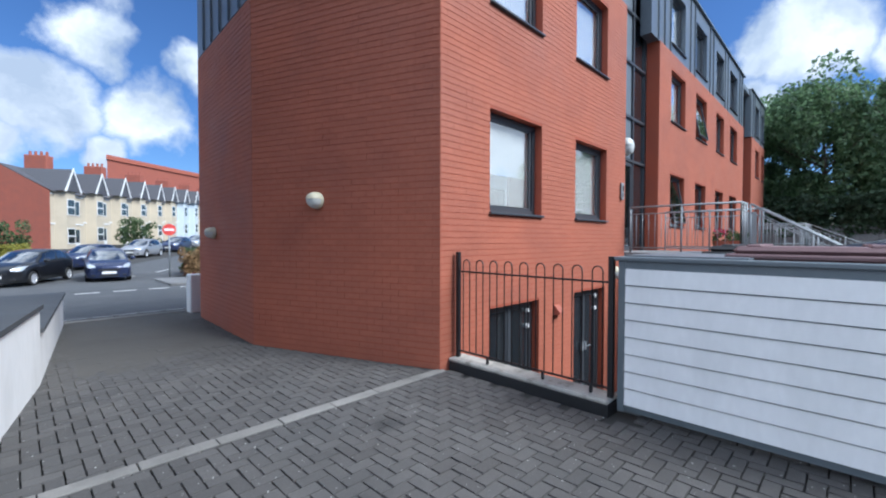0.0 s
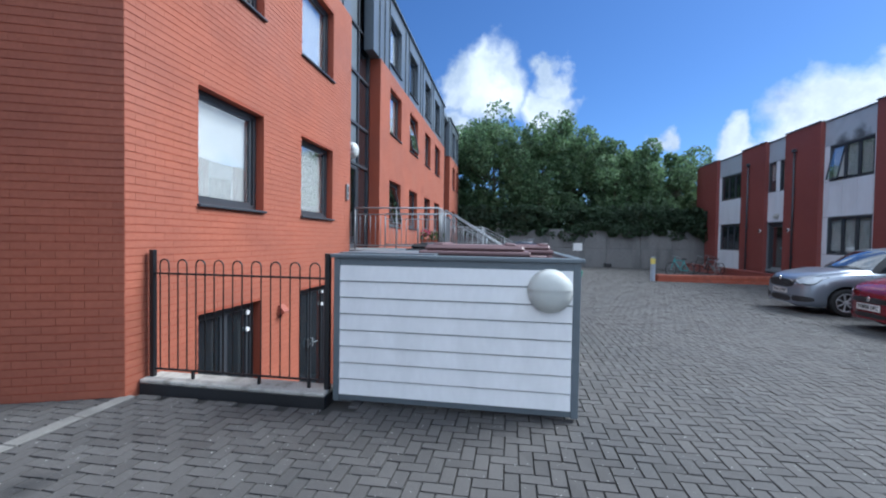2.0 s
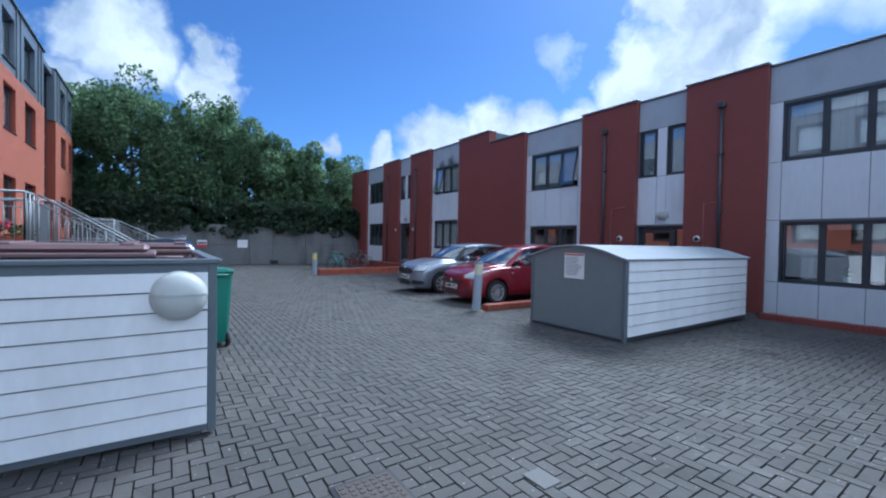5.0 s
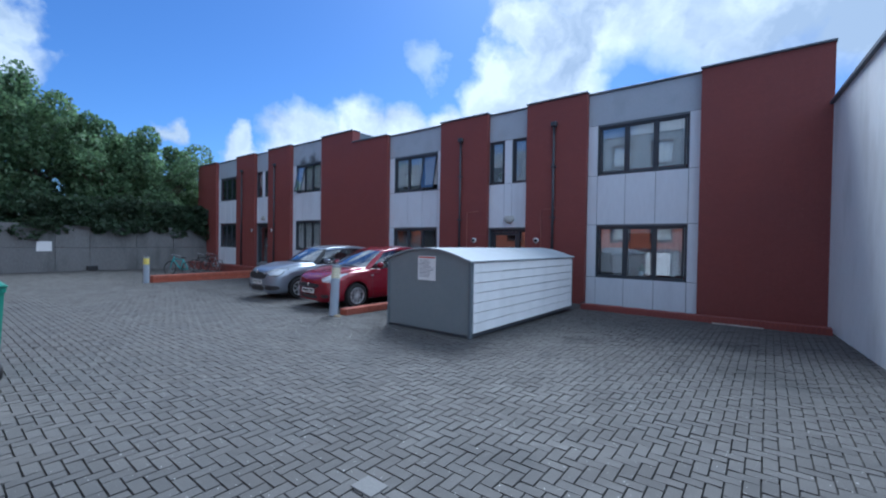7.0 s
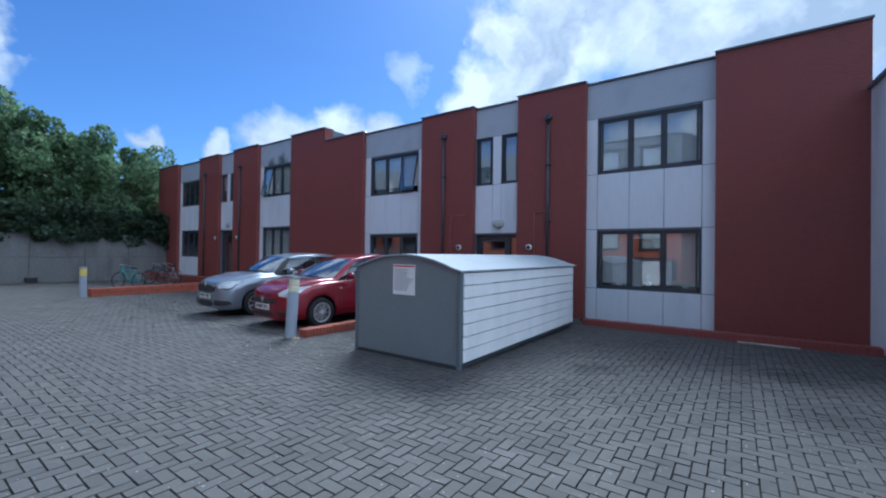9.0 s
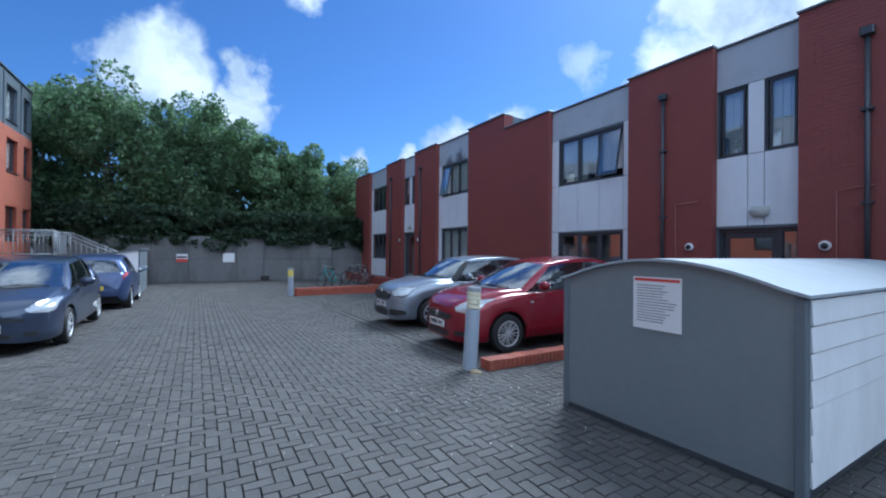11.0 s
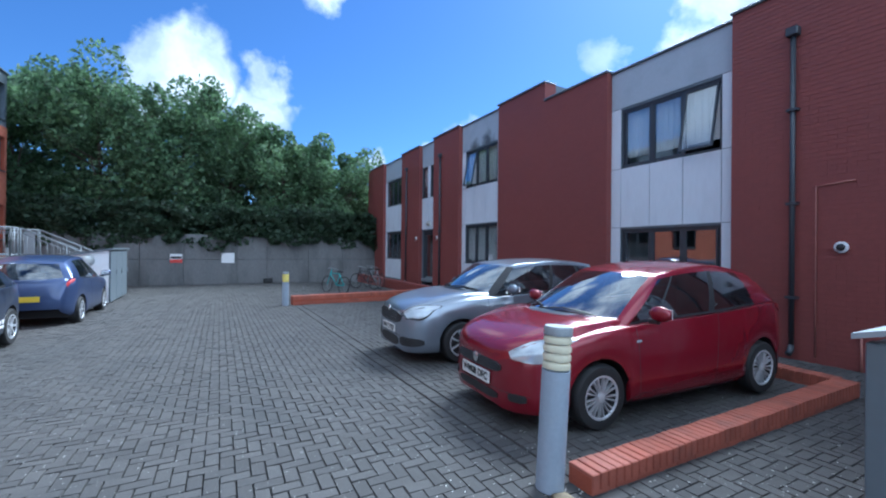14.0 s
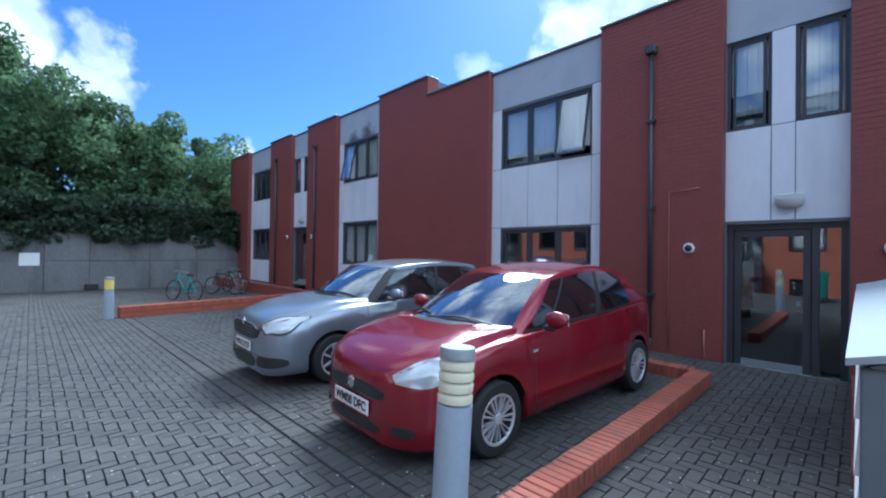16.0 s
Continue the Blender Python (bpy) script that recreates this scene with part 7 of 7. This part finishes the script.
for i, (x, y, h, s) in enumerate(((31.2, 4.6, 8.2, 3.0), (31.6, 1.4, 8.8, 3.0), (31.4, -1.8, 8.6, 2.7), (32.2, -4.6, 8.0, 2.6), (31.8, -7.4, 6.9, 2.5), (31.4, -10.2, 5.9, 2.3), (33.5, -13.0, 5.6, 2.5), (35.5, 3.0, 9.4, 3.2), (36.0, -3.0, 8.2, 3.2), (35.5, -9.0, 6.6, 3.0), (30.4, 6.6, 7.8, 2.6))):
    tree(x, y, 2.0, h, s, 20 + i)
for i, (y, w) in enumerate(((3.0, 1.6), (0.5, 1.7), (-2.0, 1.5), (-4.4, 1.6), (-6.8, 1.7), (-9.2, 1.7), (-11.2, 1.2))):
    leaf_mass("shrub", "dark ivy and shrubs spilling over the concrete wall", "shrub", (xw + 0.3, y, 2.75), (0.85, w * 1.2, 1.2), 5200, 0.12, M_LEAF2, 60 + i)
leaf_mass("hedge", "golden clipped hedge at the street corner", "hedge", (-0.6, 42.5, 0.5), (1.5, 2.4, 0.75), 5000, 0.07, M_HEDGE_Y, 80)
leaf_mass("hedge", "dark green hedge at the street corner", "hedge", (-0.7, 49.0, 1.5), (1.6, 2.4, 1.5), 5000, 0.09, M_HEDGE, 81)
leaf_mass("hedge", "green bush in a front garden", "hedge", (9.5, 58.0, 2.2), (2.2, 2.2, 1.7), 3000, 0.12, M_HEDGE, 82)
leaf_mass("shrub", "dry brown shrub at the side road", "shrub", (6.5, 25.6, 0.3), (0.7, 1.0, 0.9), 2500, 0.07, mat("dry_shrub_leaves", (0.2, 0.12, 0.05), 0.8, var=0.3, rnd=0.4), 83)
leaf_mass("shrub", "green shrub at the side road", "shrub", (7.2, 27.4, 0.3), (0.9, 1.4, 0.8), 2500, 0.07, M_HEDGE, 84)

sg = thing("road_sign", "round red no entry sign on a grey post", "road sign", at=pose(5.5, 25.7, -0.42, 0, 0, -12))
bm = bmesh.new()
tube(bm, [(0, 0, -0.05), (0, 0, 2.75)], 0.04, 8)
part("post", bm, M_STEEL, sg, smooth=True)
bm = bmesh.new()
lathe(bm, [(0, 0), (0.3, 0), (0.3, 0.02), (0, 0.02)], 28, m=Matrix.Translation((0, -0.045, 2.4)) @ pose(0, 0, 0, 90, 0, 0))
d = part("disc", bm, M_REDINK, sg, smooth=40)
one("bar", (-0.22, 0.22, -0.07, -0.0665, 2.34, 2.46), M_PAPER, d)

# flower tubs on the landing, bicycles, rubbish bags
def flower_tub(x, y, z, leafm, label, seed, petals=None):
    t = thing("flower_pot", label, "flower pot", at=pose(x, y, z))
    bm = bmesh.new()
    lathe(bm, [(0, 0), (0.1, 0), (0.14, 0.2), (0.15, 0.24), (0.13, 0.24), (0.12, 0.2), (0, 0.2)], 18)
    part("pot", bm, M_COPING, t, smooth=40)
    leaf_mass("leaves", "", "", (0, 0, 0.32), (0.2, 0.2, 0.16), 220, 0.035, leafm, seed, parent=t)
    if petals:
        leaf_mass("flowers", "", "", (0, 0, 0.42), (0.16, 0.16, 0.1), 90, 0.035, petals, seed + 1, parent=t)


M_PETAL = mat("pink_red_petals", (0.55, 0.03, 0.1), 0.6, var=0.2, rnd=0.3)
flower_tub(A3 - 0.55, 2.1, 1.254, M_HEDGE, "green plant in a pot on the landing", 90)
flower_tub(A3 - 0.12 - 0.1, 2.45, 1.254, M_HEDGE, "pink flowers in a pot on the landing", 92, M_PETAL)


def bicycle(x, y, z, yaw, material, label):
    t = thing("bicycle", label, "bicycle", at=pose(x, y, z, 0, 0, yaw) @ pose(0, 0, 0, 8, 0, 0))
    for wx in (-0.52, 0.52):
        bm = bmesh.new()
        tube(bm, [(wx + 0.33 * math.cos(a), 0, 0.34 + 0.33 * math.sin(a)) for a in [k * math.pi / 12 for k in range(25)]], 0.018, 6, caps=False)
        w = part("wheel", bm, M_TYRE, t, smooth=True)
        bm = bmesh.new()
        for k in range(8):
            a = k * math.pi / 8
            tube(bm, [(wx - 0.32 * math.cos(a), 0, 0.34 - 0.32 * math.sin(a)), (wx + 0.32 * math.cos(a), 0, 0.34 + 0.32 * math.sin(a))], 0.003, 4)
        part("spokes", bm, M_STEEL, w)
    bm = bmesh.new()
    for a, b in (((-0.52, 0.34), (-0.08, 0.32)), ((-0.08, 0.32), (-0.2, 0.82)), ((-0.2, 0.78), (0.36, 0.8)), ((0.36, 0.76), (-0.08, 0.32)), ((-0.52, 0.34), (-0.19, 0.76)), ((0.34, 0.95), (0.52, 0.34))):
        tube(bm, [(a[0], 0, a[1]), (b[0], 0, b[1])], 0.02, 6)
    part("frame", bm, material, t, smooth=True)
    bm = bmesh.new()
    tube(bm, [(0.26, -0.28, 0.97), (0.34, -0.1, 1.0), (0.34, 0.1, 1.0), (0.26, 0.28, 0.97)], 0.015, 6)
    part("handlebar", bm, M_STEEL, t, smooth=True)
    bm = bmesh.new()
    box(bm, -0.33, -0.08, -0.07, 0.07, 0.84, 0.9, bevel=0.025)
    part("saddle", bm, M_BLACKPL, t)


M_TEAL = mat("turquoise_bike_paint", (0.03, 0.3, 0.3), 0.35)
gz = ground_z(22, -9)
bicycle(21.9, -7.9, gz, 25, M_TEAL, "turquoise bicycle leaning on its stand")
bicycle(23.3, -9.6, gz, 35, M_BLACK, "black bicycle at the terrace")
bicycle(23.6, -10.1, gz, 15, M_STEEL, "grey bicycle at the terrace")


def bag(x, y, z, s, seed, material, label):
    bm = bmesh.new()
    bmesh.ops.create_icosphere(bm, subdivisions=3, radius=1.0)
    for v in bm.verts:
        n = noise.noise(v.co * 1.7 + Vector((seed, 0, 0))) * 0.25 + noise.noise(v.co * 5 + Vector((seed, 2, 0))) * 0.1
        v.co = v.co * (1 + n)
        v.co = Vector((v.co.x * s, v.co.y * s, max(-0.7, v.co.z) * s * 0.8 + s * 0.56))
    ob = part("rubbish_bag", bm, material, label=label, category="rubbish bag", smooth=True)
    ob.matrix_basis = pose(x, y, z)


M_BAG = mat("crumpled_white_plastic", (0.55, 0.56, 0.58), 0.35, var=0.15, scale=10)
bag(-1.78, -7.95, 0.0, 0.22, 3, M_BAG, "crumpled white plastic rubbish bag by the brick end")
bag(-1.9, -7.7, 0.0, 0.17, 9, M_BLACKPL, "small black rubbish bag by the brick end")
bag(-1.68, -7.8, 0.28, 0.15, 5, M_BAG, "white plastic bag lying on the rubbish")

# small things on the sills of the wing
for x, z, hgt in ((1.75, 0.82, 0.3), (2.5, 0.82, 0.22), (3.2, 0.82, 0.26), (6.95, 3.66, 0.25)):
    t = thing("houseplant", "small potted plant behind a window of the wing", "plant", at=pose(x, YB - 0.25, z))
    bm = bmesh.new()
    lathe(bm, [(0, 0), (0.05, 0), (0.07, 0.1), (0, 0.1)], 12)
    part("pot", bm, M_PAPER, t, smooth=40)
    leaf_mass("leaves", "", "", (0, 0, 0.1 + hgt / 2), (0.1, 0.05, hgt / 2), 60, 0.035, M_HEDGE, int(x * 10), parent=t)


# ---- grit and litter flecks round the bollard ----
M_GRIT = mat("pale_yellow_grit", (0.27, 0.22, 0.14), 0.95, var=0.3, scale=30, bump=0.4, bump_scale=200)
M_FLECK = mat("pale_litter_fleck", (0.5, 0.49, 0.46), 0.8, var=0.3, scale=30, rnd=0.3)
bm = bmesh.new()
bmesh.ops.create_icosphere(bm, subdivisions=3, radius=1.0)
for v in bm.verts:
    k = 1 + 0.35 * noise.noise(v.co * 2.1) + 0.12 * noise.noise(v.co * 6.0)
    v.co = Vector((v.co.x * 0.09 * k, v.co.y * 0.07 * k, max(-0.01, v.co.z * 0.035 * k)))
ob = part("grit_heap", bm, M_GRIT, kind="", label="small heap of pale grit at the bollard's foot", category="grit", smooth=True)
ob.matrix_basis = pose(7.05, -5.76, ground_z(7.05, -5.76) + 0.002)


def flecks(count, cx, cy, sx, sy, seed):
    """Small crumpled flecks scattered over the paving."""
    rr = random.Random(seed)
    b2 = bmesh.new()
    for _ in range(count):
        x, y = rr.gauss(cx, sx), rr.gauss(cy, sy)
        s, a = rr.uniform(0.004, 0.012), rr.uniform(0, 6.28)
        z = ground_z(x, y) + 0.001
        vs = [b2.verts.new((x + s * rr.uniform(0.6, 1.3) * math.cos(a + k * 1.57), y + s * rr.uniform(0.6, 1.3) * math.sin(a + k * 1.57), z + rr.uniform(0.001, 0.004))) for k in range(4)]
        tip = b2.verts.new((x, y, z + 0.007))
        for k in range(4):
            b2.faces.new((vs[k], vs[(k + 1) % 4], tip))
    return part("litter", b2, M_FLECK, kind="stuff", label="pale flecks of litter on the block paving", category="litter")


flecks(260, 6.7, -5.7, 0.9, 0.7, 3)
flecks(120, 6.0, -7.4, 0.6, 1.2, 4)

# ---- pieces: brick skins and block paving ----


def slab_geometry(quads, inset=0.006, drop=0.014):
    """Verts and faces of raised pieces: each has a flat top and four sloping sides. quads: (n, 4, 3) outlines and (n, 3) normals."""
    corners, normals = quads
    n = len(corners)
    mid = corners.mean(1, keepdims=True)
    top = corners + (mid - corners) / np.linalg.norm(mid - corners, axis=2, keepdims=True) * inset
    low = corners - normals[:, None] * drop
    v = np.concatenate([top, low], 1).reshape(-1, 3)
    base = np.arange(n)[:, None, None] * 8
    f = np.array([[0, 1, 2, 3], [0, 4, 5, 1], [1, 5, 6, 2], [2, 6, 7, 3], [3, 7, 4, 0]])[None] + base
    return v, f.reshape(-1, 4)


def stuff_mesh(name, geometry, material, label, category, parent=None):
    v, f = geometry
    me = bpy.data.meshes.new(name)
    me.from_pydata(v.tolist(), [], f.tolist())
    me.materials.append(material)
    ob = new(name, me)
    if parent is not None:
        ob.parent = parent
    return tagged(ob, label, category, "", "stuff")


BL, BH, JT, JV = 0.2242, 0.065, 0.01, 0.0003


def lay_bricks(m, length, z0, z1, holes, material, parent, single):
    """Stretcher-bond bricks proud of a wall's face; the first ones are pieces of their own."""
    rows = int((z1 - z0) / (BH + JT))
    zstep = (z1 - z0) / rows
    cells = []
    for r in range(rows):
        za, zb = z0 + r * zstep + JT / 2, z0 + (r + 1) * zstep - JT / 2
        x = -((r % 2) * (BL + JV) / 2)
        while x < length:
            a, b = max(x + JV / 2, 0.0), min(x + BL + JV / 2, length)
            spans = [(a, b)]
            for h in holes:
                if h[2] < zb - 0.01 and h[3] > za + 0.01:
                    cut = []
                    for p, q in spans:
                        if h[0] >= q or h[1] <= p:
                            cut.append((p, q))
                        else:
                            cut += [(p, h[0])] if h[0] - p > 0.03 else []
                            cut += [(h[1], q)] if q - h[1] > 0.03 else []
                    spans = cut
            cells += [(p, q, za, zb) for p, q in spans if q - p > 0.03]
            x += BL + JV
    cells = np.array(cells)
    proud = 0.0045
    a, b, c, d = cells.T
    y = np.full(len(cells), -proud)
    q = np.stack([np.stack([a, y, c], 1), np.stack([b, y, c], 1), np.stack([b, y, d], 1), np.stack([a, y, d], 1)], 1)
    M = np.array(m)
    rot, tr = M[:3, :3], M[:3, 3]
    whole = np.abs((b - a) - BL) < 1e-4
    if single:
        pick = np.where(whole & (c > 0.05) & (c < 2.2))[0]
        pick = pick[np.argsort(-a[pick])][:single] if single > 0 else pick
        v, f = slab_geometry((np.array([[[0, 0, 0], [BL, 0, 0], [BL, 0, zstep - JT], [0, 0, zstep - JT]]], float), np.array([[0, -1.0, 0]])), 0.0012, proud)
        me = bpy.data.meshes.new("brick")
        me.from_pydata(v.tolist(), [], f.tolist())
        me.materials.append(material)
        for i in pick:
            ob = new("brick", me)
            ob.parent = parent
            ob.matrix_basis = m @ Matrix.Translation((a[i], -proud, c[i]))
        keep = np.ones(len(cells), bool)
        keep[pick] = False
        q = q[keep]
    n = np.tile(rot @ np.array([0, -1.0, 0]), (len(q), 1))
    stuff_mesh("brickwork", slab_geometry((q @ rot.T + tr, n), 0.0008, proud), material, "", "", parent)


for m, length, z0, z1, holes, material, parent in BRICKS:
    single = 280 if parent.name in ("wall_a_gable_1",) else 0
    lay_bricks(m, length, z0, z1, holes, material, parent, single)


def in_yard(x, y):
    """Where block paving lies."""
    if y > 3.84:
        left = -0.1 + (y - 5.6) * 0.145 if y > 5.6 else -0.1 - (5.6 - y) * 0.17
        if y < 6.5:
            right = 3.41 + (y - 3.8) * (2.354 - 3.41) / 2.7
        else:
            right = 2.36 + (y - 6.5) * 0.04
        if y > 9.4:
            right = 2.6
        return left - 0.1 < x < right + 0.1 and y < 10.75
    if y > 3.72 and x > 3.4:
        return False
    if x > 3.5 and y > 1.7 and x < A2 + 0.2:
        return False
    if y > -8.35 and x < -3.2:
        return False
    if y < -8.35 and x < -1.56 + (-8.3 - y) * 0.085:
        return False
    return -3.2 < x < 28.6 and -11.95 < y < 3.84


def herringbone():
    """Two-to-one blocks in herringbone, squared to the buildings."""
    s = 0.1
    out = []
    for i in range(-45, 300):
        for k in range(-125, 115):
            ph = (i - k) % 4
            if ph == 0:
                out.append((i * s, k * s, 2 * s, s))
            elif ph == 3:
                out.append((i * s, (k) * s, s, 2 * s))
    return out


blocks = []
for x, y, w, h in herringbone():
    cx, cy = x + w / 2, y + h / 2
    spans = [(y, y + h)]
    for lo_, hi_, on in ((-6.0, -5.8, 7.45 < cx < 18.3), (3.725, 3.845, cx < 3.45)):
        if on:
            cut = []
            for p_, q_ in spans:
                if q_ <= lo_ or p_ >= hi_:
                    cut.append((p_, q_))
                else:
                    cut += [(p_, lo_)] if lo_ - p_ > 0.02 else []
                    cut += [(hi_, q_)] if q_ - hi_ > 0.02 else []
            spans = cut
    for p_, q_ in spans:
        if in_yard(cx, (p_ + q_) / 2):
            blocks.append((x, p_, w, q_ - p_))
# soldier course along the parking bays
x = 7.45
while x < 18.2:
    blocks.append((x, -5.986, 0.1, 0.172))
    x += 0.1
arr = np.array(blocks)
rng = np.random.RandomState(5)
g = 0.0028


def block_quads(arr):
    x, y, w, h = arr.T
    gz_ = np.vectorize(ground_z)
    q = []
    tilt = rng.normal(0, 0.0022, (len(arr), 4))
    for k, (u, v) in enumerate(((0, 0), (1, 0), (1, 1), (0, 1))):
        px, py = x + g + u * (w - 2 * g), y + g + v * (h - 2 * g)
        q.append(np.stack([px, py, gz_(px, py) + tilt[:, k]], 1))
    return np.stack(q, 1)


near = np.where((np.abs(arr[:, 2] - 0.2) < 1e-6) & (arr[:, 0] > 1.2) & (arr[:, 0] < 4.6) & (arr[:, 1] > -3.6) & (arr[:, 1] < -0.6))[0][:300]
pv = thing("paving", "grey concrete block paving laid in herringbone", "paving", kind="structure")
v, f = slab_geometry((np.array([[[0, 0, 0], [0.2 - 2 * g, 0, 0], [0.2 - 2 * g, 0.1 - 2 * g, 0], [0, 0.1 - 2 * g, 0]]], float), np.array([[0, 0, 1.0]])), 0.006, 0.02)
me = bpy.data.meshes.new("paver")
me.from_pydata(v.tolist(), [], f.tolist())
me.materials.append(M_PAVER)
for i in near:
    ob = new("paver", me)
    ob.parent = pv
    ob.matrix_basis = pose(arr[i, 0] + g, arr[i, 1] + g, ground_z(arr[i, 0], arr[i, 1]) + rng.normal(0, 0.0012), rng.normal(0, 0.4), rng.normal(0, 0.4), 0)
keep = np.ones(len(arr), bool)
keep[near] = False
q = block_quads(arr[keep])
stuff_mesh("block_paving", slab_geometry((q, np.tile([0, 0, 1.0], (len(q), 1))), 0.006, 0.02), M_PAVER, "", "", pv)
# pale channel blocks across the mouth of the yard
ch = thing("paving_channel", "pale concrete channel across the paving", "paving", kind="structure")
p, e = Vector((-0.9, 3.75)), Vector((3.45, 3.82))
n = 9
for i in range(n):
    a, b = p.lerp(e, i / n), p.lerp(e, (i + 1) / n)
    bm = bmesh.new()
    box(bm, a.x + 0.004, b.x - 0.004, 3.725, 3.845, -0.03, 0.006 + 0.002 * (i % 2), bevel=0.004)
    part("channel_block", bm, M_CHANNEL, ch)
# silt washed over the blocks at the lower end of the drive
nx, ny = 26, 44
grid = []
for i in range(nx + 1):
    row = []
    for k in range(ny + 1):
        x, y = 0.15 + 2.2 * i / nx, 5.0 + 5.35 * k / ny
        edge = min(1.0, (y - 5.0) / 2.4) * min(1.0, (x - 0.15) / 0.35, (2.35 - x) / 0.25)
        row.append((x + 0.1 * (y - 6.2) / 4.0 + 0.16 * max(0.0, 6.5 - y), y, -0.012 + 0.0165 * edge + 0.005 * noise.noise(Vector((x * 2.3, y * 1.3, 4.0))) + 0.002 * noise.noise(Vector((x * 9, y * 9, 1.0)))))
    grid.append(row)
cells = [(i * (ny + 1) + k, (i + 1) * (ny + 1) + k, (i + 1) * (ny + 1) + k + 1, i * (ny + 1) + k + 1) for i in range(nx) for k in range(ny)]
me = bpy.data.meshes.new("silt")
me.from_pydata([p for row in grid for p in row], [], cells)
me.polygons.foreach_set("use_smooth", [True] * len(me.polygons))
me.materials.append(mat("dried_grey_brown_silt", (0.075, 0.07, 0.063), 0.95, var=0.2, scale=5, bump=0.3, bump_scale=120, dirt=(0.05, 0.047, 0.043), dirt_amount=0.6, dirt_scale=1.4))
tagged(new("silt", me), "dried grey-brown silt washed over the drive's blocks", "silt", "", "stuff")
